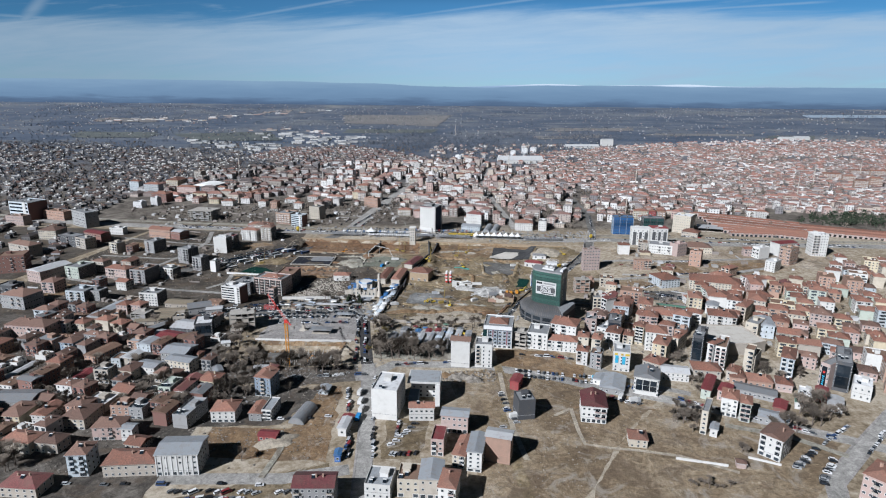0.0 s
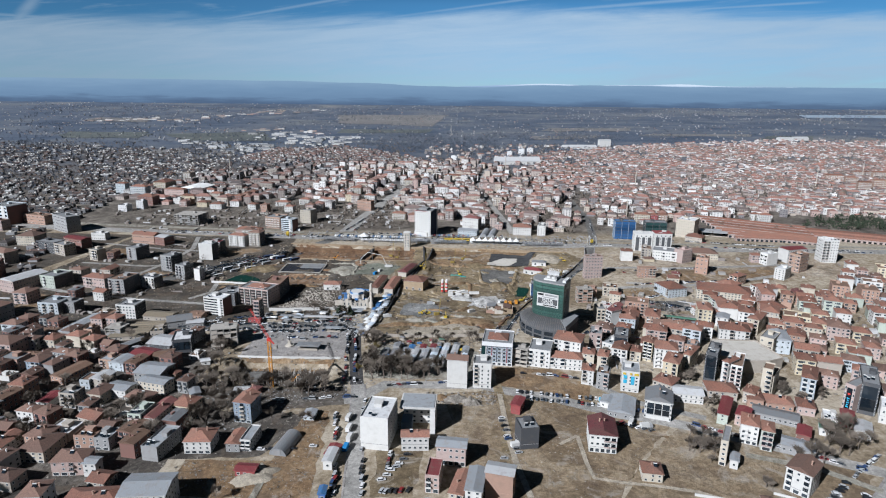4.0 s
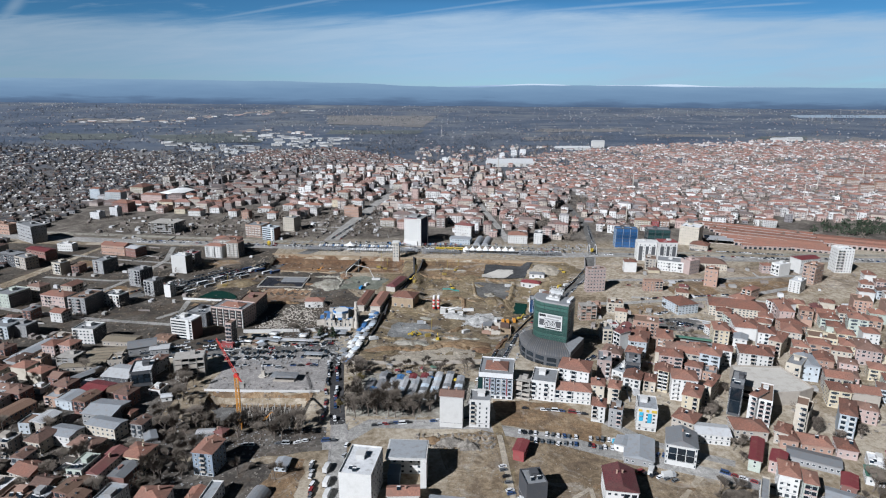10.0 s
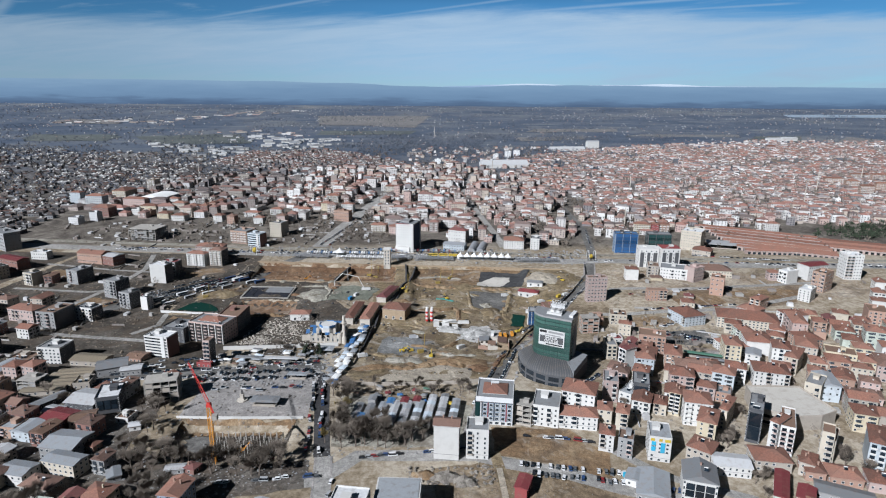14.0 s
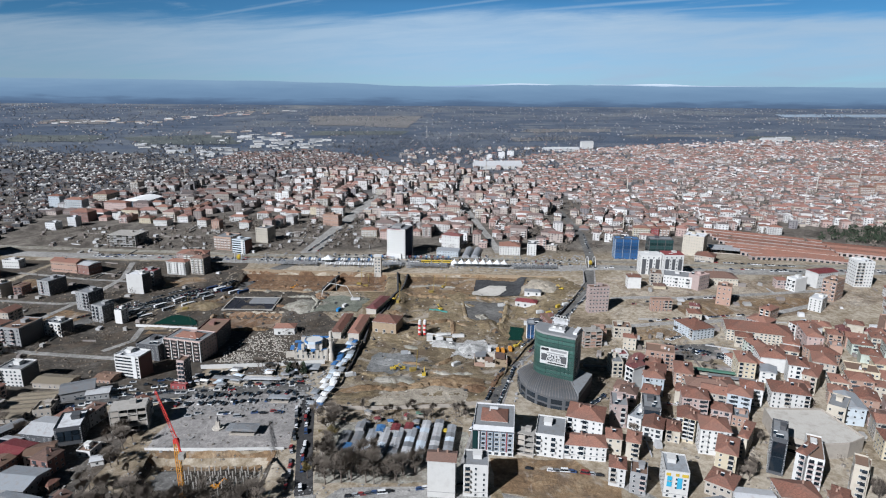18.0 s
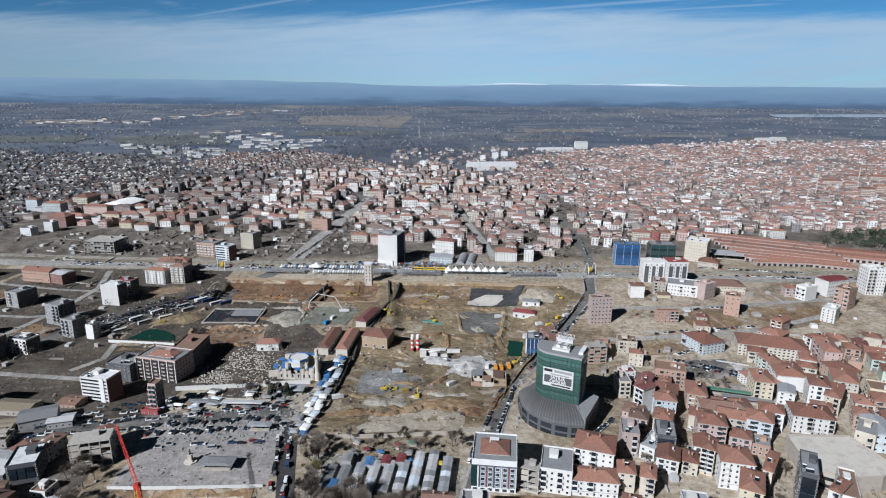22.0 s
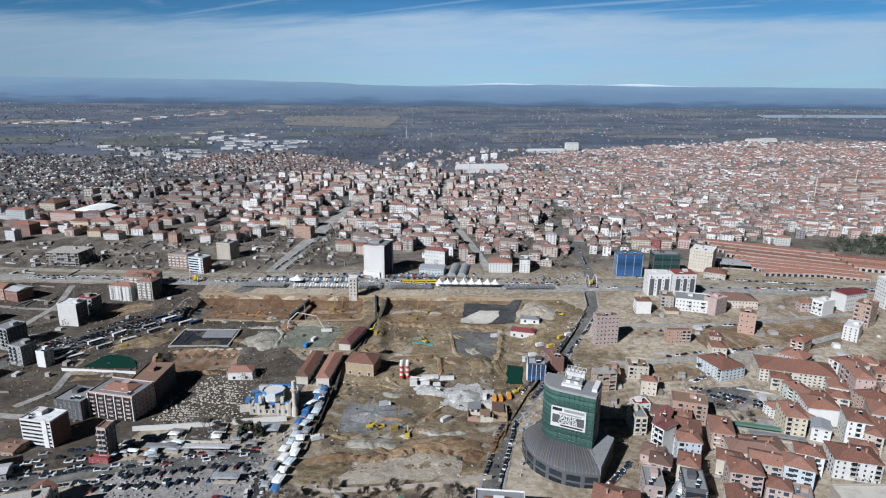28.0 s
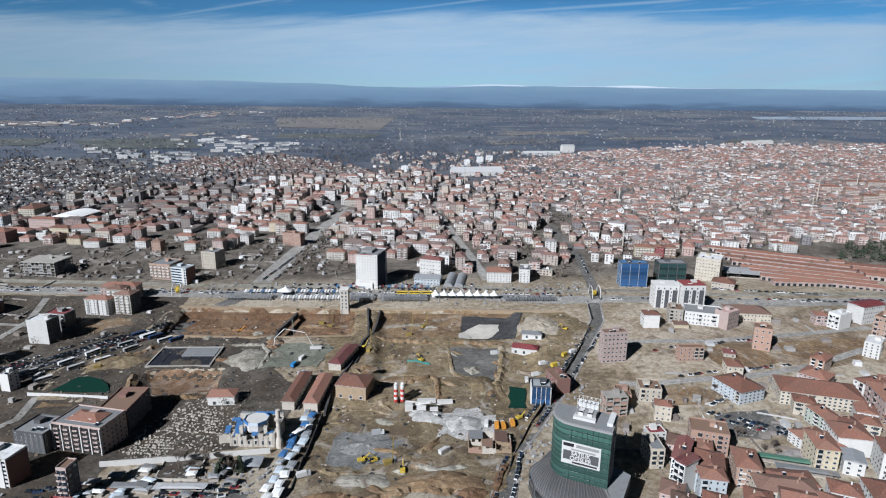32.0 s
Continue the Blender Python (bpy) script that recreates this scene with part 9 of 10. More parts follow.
# ---- parked vehicles ----
cars(42, 352, 40, 378, 9, 15)
cars(46, 338, 47, 352, 4, 20)
cars(35, 300, 38, 345, 6, 10, .4)
cars(52, 412, 110, 402, 18, 80)
cars(54, 404, 120, 392, 20, 78)
cars(60, 440, 104, 432, 12)
cars(120, 392, 150, 380, 8, 60)
cars(112, 372, 132, 364, 6, 30)
cars(196, 296, 218, 316, 14, -20)
cars(202, 282, 222, 306, 14, -20)
cars(222, 318, 256, 344, 12)
cars(238, 304, 272, 336, 10)
cars(158, 372, 236, 326, 20)
cars(-52, 300, -66, 385, 22, 80, .1, .5)
cars(-38, 300, -50, 400, 18, 80, .3)
cars(-30, 304, -14, 306, 6, 70)
cars(-30, 312, -16, 338, 7, 10)
cars(-28, 322, -26, 340, 5, 80)
cars(-140, 268, -60, 270, 20, 40, .2)
cars(-128, 262, -100, 264, 10, 20, .1)
cars(-230, 272, -90, 276, 14, None, .5)
cars(-120, 340, -70, 342, 8, None, .4, off=1.7)
cars(-60, 424, -72, 515, 26, None, .2, .3)
cars(-67, 424, -78, 515, 22, None, .2, .3)
cars(-36, 418, 30, 428, 20, None, .25)
cars(-56, 402, -110, 397, 14, None, .3)
cars(-156, 508, -80, 516, 26, 80, .15, off=1.7)
cars(-156, 518, -80, 524, 26, 80, .15, off=1.7)
cars(-150, 496, -84, 500, 18, None, .4, off=1.7)
cars(-200, 520, -80, 536, 34, None, .2, off=1.7)
cars(-240, 516, -160, 524, 22, None, .2, off=1.7)
cars(-250, 506, -150, 514, 26, None, .25, off=1.7)
cars(40, 470, 72, 560, 26, None, .15, .25)
cars(32, 476, 62, 556, 22, None, .3, .25)
cars(80, 590, 170, 740, 44, None, .2, .3)
cars(88, 586, 178, 736, 40, None, .25, .3)
cars(-270, 672, -205, 742, 26, None, .15, .5)
cars(-264, 664, -196, 738, 26, None, .15, .5)
cars(-284, 668, -215, 745, 26, None, .2, .5)
cars(-258, 690, -180, 790, 30, None, .2, .4)
cars(-400, 868, 180, 824, 110, None, .35, .3)
cars(-400, 876, 180, 832, 110, None, .35, .3)
cars(200, 812, 560, 796, 60, None, .5, .3)
cars(-150, 862, 190, 846, 90, 70, .25, .3, off=1.7)
cars(-140, 890, -100, 1080, 44, None, .3)
cars(-128, 890, -88, 1080, 44, None, .3)
cars(-120, 872, 90, 862, 50, 60, .3, off=1.7)
cars(205, 650, 300, 664, 24, None, .3)
cars(205, 696, 330, 716, 26, None, .4)
cars(200, 600, 240, 575, 20, 30, .25)
cars(204, 590, 244, 566, 20, 30, .3)
cars(206, 608, 230, 622, 14, 20, .3)
cars(140, 500, 200, 512, 16, None, .3)
cars(110, 500, 126, 516, 10, 30, .2, .4)
cars(104, 494, 122, 512, 10, 40, .2, .4)
cars(150, 480, 240, 520, 22, 60, .3)
cars(215, 880, 232, 980, 26, None, .3)
cars(240, 850, 320, 840, 24, 70, .3)
cars(330, 838, 440, 815, 30, None, .3)
cars(400, 800, 560, 790, 30, None, .4)
cars(-292, 662, -222, 742, 30, None, .1, .75)
cars(-300, 668, -230, 748, 26, None, .2, .6)
cars(-250, 690, -190, 770, 24, 40, .2, .6)
cars(-330, 640, -262, 700, 26, None, .2, .5)
cars(-120, 535, -82, 538, 14, None, .2, off=1.7)
cars(-200, 540, -150, 548, 16, None, .25, .3, off=1.7)
cars(-240, 528, -160, 536, 20, None, .2, .3, off=1.7)
place_cars()
for x, y, a, c in ((-52, 352, 82, "white_paint"), (-54, 362, 82, "white_paint"), (-52.5, 342, 82, "blue_paint"), (-56, 374, 80, "white_paint"), (46, 346, 20, "white_paint"), (120, 372, 60, "white_paint"),
                   (96, 345, 0, "car_silver"), (128, 368, 10, "white_paint"), (108, 398, 100, "cyan_paint")):
    truck(x, y, a, c, label=f"{c.split('_')[0].replace('car', 'silver')} box lorry parked at the roadside")

# ---- houses of the town, built once and copied ----
def small_house(w, d, floors, wall, roof, rcol, seed, name="house", bal=False):
    """A plain town house: walls as the root mesh, roof and joined windows under it."""
    r = random.Random(seed)
    fh = 2.9
    h = floors * fh + .3
    g = Geo()
    g.box(0, 0, 0, w, d, h)
    if roof == "flat":
        g = Geo()
        g.block(w, d, h, .8)
    if roof in ("gable", "metal"):
        _, rise, along = roof_geo(w, d, h, roof)
        if along:
            for s in (-1, 1):
                g.face([(s * w / 2, -d / 2, h), (s * w / 2, d / 2, h), (s * w / 2, 0, h + rise)][::s])
        else:
            for s in (-1, 1):
                g.face([(-w / 2, s * d / 2, h), (w / 2, s * d / 2, h), (0, s * d / 2, h + rise)][::-s])
    root = new(name, g.mesh(name, "wall_" + wall))
    kind = "apartment building" if name == "apartment_building" else "house"
    rw = {"hip": "tiled hip roof", "gable": "gabled tile roof", "flat": "flat roof", "metal": "sheet metal roof"}[roof]
    tagged(root, f"{WORDS[wall]} {NUM[floors]}-storey {kind} with {COLW[rcol]} {rw}", kind.split()[-1], "houses of the town")
    if roof == "flat":
        q = Geo()
        q.box(0, 0, h + .004, w - .5, d - .5, .1)
        part("roof", q.mesh("roof", "deck_" + rcol), root)
        q = Geo()
        q.box(w * .1, d * .1, h + .1, 3.2, 3.2, 2.3)
        part("stair_head", q.mesh("stair_head", "wall_" + wall), root)
    else:
        q, rise, along = roof_geo(w, d, h, roof)
        q.box(w * .18, d * .1, h, .7, .7, rise + 1.0, 1)
        part("roof", q.mesh("roof", "tiles_" + rcol if roof != "metal" else "metal_" + rcol, "wall_" + wall), root)
    win = Geo()
    for fm, fw in ((Matrix.Translation((0, -d / 2, 0)), w), (Matrix.Translation((w / 2, 0, 0)) @ Matrix.Rotation(radians(90), 4, "Z"), d),
                   (Matrix.Translation((-w / 2, 0, 0)) @ Matrix.Rotation(radians(-90), 4, "Z"), d)):
        n = max(2, int(fw / 2.9))
        for i in range(floors):
            for j in range(n):
                if r.random() < .88:
                    big = bal and j % 3 == 1
                    add_window(win, -fw / 2 + (j + .5) * fw / n, i * fh + .9, 2.2 if big else 1.35, 1.7 if big else 1.4, fm, 0, 1)
    if floors >= 3:
        for px in (-w * .27, w * .27):
            for i in range(1, floors):
                win.box(px, -d / 2 - .55, i * fh, 2.7, 1.1, .16, 0)
                win.box(px, -d / 2 - 1.06, i * fh + .16, 2.7, .08, .85, 2)
                win.box(px, -d / 2 - .06, i * fh + .2, 2.2, .16, 2.1, 1)
    for i in range(3):
        win.box(r.uniform(-.35, .35) * w, r.uniform(-.3, .1) * d, h + .2, r.uniform(.6, 1.8), r.uniform(.6, 1.4), r.uniform(.9, 1.6), r.choice((0, 1, 2)))
    part("glazing", win.mesh("glazing", "white_paint", "pane", "wall_" + wall), root, kind="stuff")
    root.location = (0, -3000, -200)
    return root


KINDS = {"old": [], "mid": [], "low": [], "poor": []}
vr = random.Random(21)
_wl = ["white", "cream", "beige", "pink", "rose", "yellow", "yellow", "orange", "palegreen", "brick", "cream", "pink", "paleblue", "white"]
for i in range(14):
    KINDS["old"].append((vr.uniform(10, 15), vr.uniform(10, 13), vr.choice((2, 3, 3, 4)), _wl[i], vr.choice(("hip", "hip", "hip", "gable")), vr.choice(("tile", "tile", "tile", "brown")), "house"))
    KINDS["mid"].append((vr.uniform(13, 20), vr.uniform(12, 16), vr.choice((4, 5, 5, 6)), _wl[i], vr.choice(("hip", "hip", "hip", "flat")), vr.choice(("tile", "tile", "brown")), "apartment_building"))
for i in range(10):
    KINDS["low"].append((vr.uniform(8, 14), vr.uniform(8, 12), vr.choice((1, 2, 2)), vr.choice(_wl), vr.choice(("hip", "gable", "flat", "metal")), vr.choice(("tile", "brown", "maroon")), "house"))
    KINDS["poor"].append((vr.uniform(6, 13), vr.uniform(7, 14), vr.choice((1, 2, 2, 3, 3, 4)), vr.choice(("beige", "grey", "grey", "brick", "maroon", "white")), vr.choice(("metal", "metal", "flat", "hip", "gable")), vr.choice(("grey", "brown", "grey", "brown", "pale", "brown")), "house"))
PROTO = {}
for key, specs in KINDS.items():
    PROTO[key] = []
    for i, (w, d, fl, wl, rf, rc, nm) in enumerate(specs):
        if rf in ("hip", "gable") and rc not in ROOFS:
            rc = "brown"
        if rf == "flat" and rc in ("tile", "maroon"):
            rc = "grey"
        PROTO[key].append((small_house(w, d, fl, wl, rf, rc, 100 + i, nm, key == "mid"), w, d))

COUNT = [0]
CLEAR = [[(128, 640), (190, 520), (240, 520), (250, 560), (210, 600), (215, 660)], SITE, [(-262, 600), (-176, 600), (-176, 690), (-262, 690)], [(-170, 400), (-60, 400), (-60, 620), (-160, 620)]]


def quarter(poly, turn, sx, sy, mix, seed, fill=.9, jit=.18, cap=600, tight=.5):
    """Fill a quarter with houses in crooked rows; mix gives the kinds and their shares."""
    r = random.Random(seed)
    poly = [up(*q) for q in poly]
    xs, ys = [p[0] for p in poly], [p[1] for p in poly]
    cx, cy = (min(xs) + max(xs)) / 2, (min(ys) + max(ys)) / 2
    R = math.hypot(max(xs) - min(xs), max(ys) - min(ys)) / 2
    nx, ny = int(R / sx) + 1, int(R / sy) + 1
    made = 0
    for j in range(ny, -ny - 1, -1):
        for i in range(-nx, nx + 1):
            px, py = rot2(i * sx + r.gauss(0, jit) * sx, j * sy + r.gauss(0, jit * .6) * sy, turn)
            px, py = px + cx, py + cy
            keyv = r.random()
            pick = r.random()
            tv = turn + r.choice((0, 0, 0, 90, 180)) + r.gauss(0, 3)
            if not inside(px, py, poly) or keyv > fill or any(inside(px, py, c) for c in CLEAR):
                continue
            acc = 0
            for key, share in mix:
                acc += share
                if pick <= acc:
                    break
            proto, w, d = r.choice(PROTO[key])
            if blocked(px, py, max(w, d) * tight) or made >= cap:
                continue
            copy_thing(proto, pose(px, py, ground_z(px, py) - .2, 0, 0, tv))
            FOOT.append((px, py, w, d, tv))
            made += 1
            COUNT[0] += 1
    return made


quarter([(108, 470), (200, 440), (330, 395), (420, 470), (450, 600), (330, 640), (215, 640), (160, 600), (140, 520)], -25, 17, 17, (("old", .8), ("mid", .15), ("low", .05)), 3)
quarter([(205, 690), (330, 668), (470, 700), (470, 770), (330, 775), (215, 785)], -12, 30, 26, (("old", .5), ("low", .5)), 4, .12)
quarter([(-360, 300), (-150, 330), (-150, 385), (-150, 396), (-160, 470), (-160, 520), (-360, 520)], -12, 14, 14, (("poor", .8), ("old", .15), ("low", .05)), 6, .8, tight=.46)
quarter([(-420, 520), (-205, 520), (-200, 640), (-260, 655), (-300, 700), (-420, 840)], -12, 30, 28, (("mid", .35), ("old", .2), ("poor", .45)), 7, .3, tight=.5)
quarter([(-420, 720), (-300, 700), (-250, 760), (-205, 840), (-420, 850)], -10, 34, 30, (("mid", .5), ("poor", .5)), 8, .35)
quarter([(170, 268), (205, 300), (250, 340), (310, 390), (380, 340), (330, 250)], -30, 20, 19, (("old", .6), ("low", .4)), 9, .4)
quarter([(420, 640), (560, 560), (640, 700), (470, 720)], -25, 19, 19, (("old", .8), ("mid", .2)), 14, .7, cap=60)

for key in PROTO:
    for root, w, d in PROTO[key]:
        for o in (*root.children_recursive, root):
            bpy.data.objects.remove(o)


# ---- the far town, joined ----
def far_town(name, zones, label, seed, wmat="far_wall", rmat="far_tiles", streets=(7, 4), lone=False):
    """Rows of houses along crooked streets, thinning out with distance: walls, hip or flat roofs, windows, balconies and roof clutter."""
    r = random.Random(seed)
    near = [f for f in FOOT if f[1] > 860]
    wall, roof, win, bal, bits = Geo(), Geo(), Geo(), Geo(), Geo()
    for poly, turn, sx, sy, fill, lo, hi, flat, y_thin in zones:
        loc = [rot2(x, y, -turn) for x, y in poly]
        xs, ys = [p[0] for p in loc], [p[1] for p in loc]
        for iy in range(int((max(ys) - min(ys)) / sy) + 1):
            for ix in range(int((max(xs) - min(xs)) / sx) + 1):
                jx, jy, pick, kx, ky = r.gauss(.5, .14), r.gauss(.5, .14), r.random(), r.uniform(.6, .98), r.uniform(.58, .95)
                lx, ly = min(xs) + (ix + jx) * sx, min(ys) + (iy + jy) * sy
                if not lone and r.random() < .7 and ((ix + int(3 * noise.noise(Vector((ly * .004, 3, seed))))) % streets[0] == 0 or (iy + int(3 * noise.noise(Vector((lx * .004, 7, seed))))) % streets[1] == 0):
                    continue
                x, y = rot2(lx, ly, turn)
                x += 45 * noise.noise(Vector((x * .0035, y * .0035, seed + 2))) + 9 * noise.noise(Vector((x * .02, y * .02, seed)))
                y += 45 * noise.noise(Vector((x * .0035, y * .0035, seed + 9))) + 9 * noise.noise(Vector((x * .02, y * .02, seed + 4)))
                dens = noise.noise(Vector((x * .004, y * .004, seed))) + .7 * noise.noise(Vector((x * .014, y * .014, seed)))
                fade = 1 - ease(y, y_thin, y_thin + 700) * .75
                if pick > fill * (1 + dens * (2.6 if lone else 1.0)) * fade or not inside(x, y, poly) or any(inside(x, y, q) for q in CLEARED):
                    continue
                if any(abs(x - f[0]) < f[2] / 2 + 8 and abs(y - f[1]) < f[3] / 2 + 8 for f in near) or (y < 1700 and blocked(x, y, 5)):
                    continue
                w, d = sx * kx, sy * ky
                if lone:
                    w, d = r.uniform(4, 8), r.uniform(4, 6)
                h = r.choice((3, 3, 6, 6, 9, 9, 12, 15, 18))
                if not lone:
                    size = r.random()
                    if size < .16:
                        w, h = w * 1.75, h + 3
                    elif size < .42:
                        w, d, h = w * .66, d * .7, h * .6
                h = max(lo, min(hi, h)) + r.uniform(-.4, .4)
                t = radians(turn + r.choice((0, 0, 0, 90)) + r.gauss(0, 5))
                z0 = ground_z(x, y)
                wall.box(x, y, z0, w, d, h, 0, t)
                c, s = math.cos(t), math.sin(t)

                def at(p, q):
                    return x + p * c - q * s, y + p * s + q * c
                if r.random() < flat:
                    roof.box(x, y, z0 + h, w, d, .35, 1, t)
                    bits.box(*at(w * r.uniform(-.2, .2), d * .1), z0 + h + .35, min(3.2, w * .3), min(3.0, d * .3), 2.0, 0, t)
                else:
                    a, b, rs = w / 2 + .5, d / 2 + .5, min(w, d) * .22
                    e = max(0, a - b)
                    P = [(-a, -b, h), (a, -b, h), (a, b, h), (-a, b, h), (-e, 0, h + rs), (e, 0, h + rs)]
                    P = [(*at(p, q), z0 + zz) for p, q, zz in P]
                    i = len(roof.v)
                    roof.v += P
                    roof.f += [(i, i + 1, i + 5, i + 4), (i + 2, i + 3, i + 4, i + 5), (i + 1, i + 2, i + 5), (i + 3, i, i + 4)]
                    roof.m += [0] * 4
                    if y < 1500:
                        bits.box(*at(w * r.uniform(-.25, .25), d * r.uniform(-.1, .1)), z0 + h, .7, .7, rs + 1.1, 1, t)
                if y < 1400 and r.random() < .5:
                    bits.box(*at(w * r.uniform(-.3, .3), -d * .2), z0 + h + .5, 1.9, 1.3, 1.0, r.choice((0, 2)), t)
                if y < 1900 and h > 4:  # windows on the front and both sides
                    n3 = max(2, int(w / 3.4))
                    m3 = max(2, int(d / 3.6))
                    for f in range(int(h / 3)):
                        pz = z0 + f * 3 + .9
                        for j in range(n3):
                            if r.random() < .2:
                                continue
                            px = -w / 2 + (j + .5) * w / n3
                            A, B = at(px - .75, -d / 2 - .06), at(px + .75, -d / 2 - .06)
                            win.face([(*A, pz), (*B, pz), (*B, pz + 1.5), (*A, pz + 1.5)])
                        if y < 1300:
                            for sd in (-1, 1):
                                for j in range(m3):
                                    py = -d / 2 + (j + .5) * d / m3
                                    A, B = at(sd * (w / 2 + .06), py - .7), at(sd * (w / 2 + .06), py + .7)
                                    win.face([(*A, pz), (*B, pz), (*B, pz + 1.4), (*A, pz + 1.4)][::sd])
                    if h > 8 and y < 1400 and r.random() < .6:
                        for f in range(1, int(h / 3)):
                            for sd in (-.28, .28):
                                bal.box(*at(sd * w, -d / 2 - .6), z0 + f * 3 - .1, w * .26, 1.2, 1.0, 0, t)
    root = tagged(new(name), label, "houses", kind="stuff")
    part("walls", wall.mesh("walls", wmat), root, kind="stuff")
    part("roofs", roof.mesh("roofs", rmat, "far_deck"), root, kind="stuff")
    for nm, geo, mats in (("glazing", win, ("pane",)), ("balconies", bal, ("wall_white",)), ("roof_clutter", bits, ("wall_white", "wall_brick", "pane_dark"))):
        if geo.f:
            part(nm, geo.mesh(nm, *mats), root, kind="stuff")


def island_mix(name, stops, rough=.9):
    m = bpy.data.materials.new(name)
    m.use_nodes = True
    k = Nodes(m.node_tree)
    geo = k.n("NewGeometry")
    c = k.ramp(geo.outputs["Random Per Island"], stops, "CONSTANT")
    f = k.noise(geo.outputs["Position"], .5, 4.0, .7)
    c = k.mix(k.math("MULTIPLY", f, .4), c, (0.0792, 0.072, 0.0684))
    bs = k.n("BsdfPrincipled", None, Base_Color=c, Roughness=rough)
    bs.inputs["Specular IOR Level"].default_value = .2
    k.t.links.new(bs.outputs[0], k.n("OutputMaterial").inputs["Surface"])
    MATS[name] = m


island_mix("far_wall", [(0, (0.477, 0.459, 0.441)), (.2, (0.349, 0.298, 0.266)), (.34, (0.257, 0.215, 0.195)), (.46, (0.378, 0.279, 0.248)), (.6, (0.180, 0.167, 0.171)), (.7, (0.380, 0.329, 0.277)), (.82, (0.576, 0.567, 0.553))])
# darkened copies of far_wall and far_tiles; western shade put into colour
island_mix("far_wall_shaded", [(0, (0.285, 0.272, 0.268)), (.2, (0.224, 0.194, 0.178)), (.36, (0.165, 0.143, 0.134)), (.52, (0.234, 0.181, 0.168)), (.66, (0.121, 0.114, 0.117)), (.78, (0.242, 0.216, 0.190)), (.92, (0.397, 0.394, 0.389))])
island_mix("far_tiles_shaded", [(0, (.155, .09, .075)), (.2, (.12, .076, .067)), (.4, (.1, .08, .076)), (.6, (.175, .098, .08)), (.75, (.078, .066, .064)), (.9, (.18, .172, .172))])
island_mix("low_wall", [(0, (0.497, 0.464, 0.443)), (.2, (0.367, 0.319, 0.286)), (.4, (0.281, 0.238, 0.216)), (.6, (0.389, 0.297, 0.265)), (.75, (0.205, 0.192, 0.190)), (.9, (0.626, 0.616, 0.605))])
# farmhouse walls muted to the low contrast distance haze leaves
island_mix("plain_wall", [(0, (.26, .26, .27)), (.3, (.19, .185, .19)), (.6, (.15, .148, .155)), (.85, (.36, .36, .37))])
island_mix("west_wall", [(0, (.16, .162, .17)), (.16, (.115, .11, .112)), (.36, (.088, .086, .09)), (.55, (.12, .1, .095)), (.7, (.07, .073, .08)), (.82, (.13, .122, .118)), (.94, (.25, .252, .26))])
island_mix("west_tiles", [(0, (0.072, 0.045, 0.038)), (.2, (0.049, 0.042, 0.040)), (.45, (0.063, 0.060, 0.062)), (.65, (0.086, 0.050, 0.040)), (.78, (0.037, 0.037, 0.040)), (.92, (0.144, 0.144, 0.148))])
# roof reds greyed towards pink, distance haze mixed into the palette
island_mix("far_tiles", [(0, (0.226, 0.123, 0.099)), (.2, (0.176, 0.101, 0.086)), (.38, (0.149, 0.108, 0.097)), (.54, (0.259, 0.134, 0.106)), (.7, (0.110, 0.088, 0.081)), (.83, (0.193, 0.121, 0.099)), (.93, (0.220, 0.207, 0.204))])
island_mix("low_tiles", [(0, (0.257, 0.131, 0.105)), (.2, (0.198, 0.112, 0.093)), (.4, (0.152, 0.109, 0.098)), (.6, (0.280, 0.149, 0.117)), (.74, (0.117, 0.095, 0.089)), (.88, (0.257, 0.233, 0.228))])
island_mix("far_deck", [(0, (0.288, 0.281, 0.266)), (.35, (0.202, 0.18, 0.166)), (.6, (0.374, 0.374, 0.374)), (.8, (0.144, 0.122, 0.108)), (.93, (0.504, 0.504, 0.504))])
CLEARED = [[(-185, 975), (-150, 905), (-60, 905), (-62, 1000), (-100, 1075), (-145, 1085)], [(-470, 880), (-150, 880), (-190, 1000), (-400, 1035), (-540, 1010)]]
far_town("station_quarter", [([(-120, 1010), (-60, 1000), (90, 885), (90, 1140), (-125, 1140)], -12, 17, 16, .95, 6, 15, .12, 3000), ([(104, 890), (210, 880), (225, 1140), (90, 1140)], -16, 16, 15, .97, 6, 15, .08, 3000),
                             ([(240, 905), (400, 985), (560, 1020), (760, 1020), (760, 1140), (240, 1140)], -20, 15, 15, .95, 3, 12, .08, 3000)],
         "dense quarter of red-roofed houses beyond the railway", 30)
far_town("western_blocks", [([(-420, 1035), (-190, 1000), (-130, 1085), (-120, 1140), (-640, 1140)], -8, 22, 20, .5, 6, 15, .2, 3000)], "loose quarter of mid-rise blocks with tiled roofs", 35, "far_wall")
far_town("east_town", [([(240, 1140), (760, 1020), (760, 870), (1500, 1100), (2100, 2000), (2300, 2650), (1300, 2600), (700, 2300), (240, 1900)], -17, 13, 13, .88, 3, 6, .12, 2000)],
         "dense far quarter of low houses with red tiled roofs", 31, "low_wall", "low_tiles", (9, 4))
far_town("middle_town", [([(-260, 1140), (240, 1140), (240, 1760), (60, 1700), (-260, 1640)], -14, 15.5, 15, .92, 6, 18, .15, 1480), ([(60, 1700), (240, 1760), (240, 1900), (560, 2250), (-40, 2250), (-120, 1700)], -8, 14, 14, .2, 3, 6, .3, 1750)],
         "far quarter of mid-rise blocks with red roofs", 32)
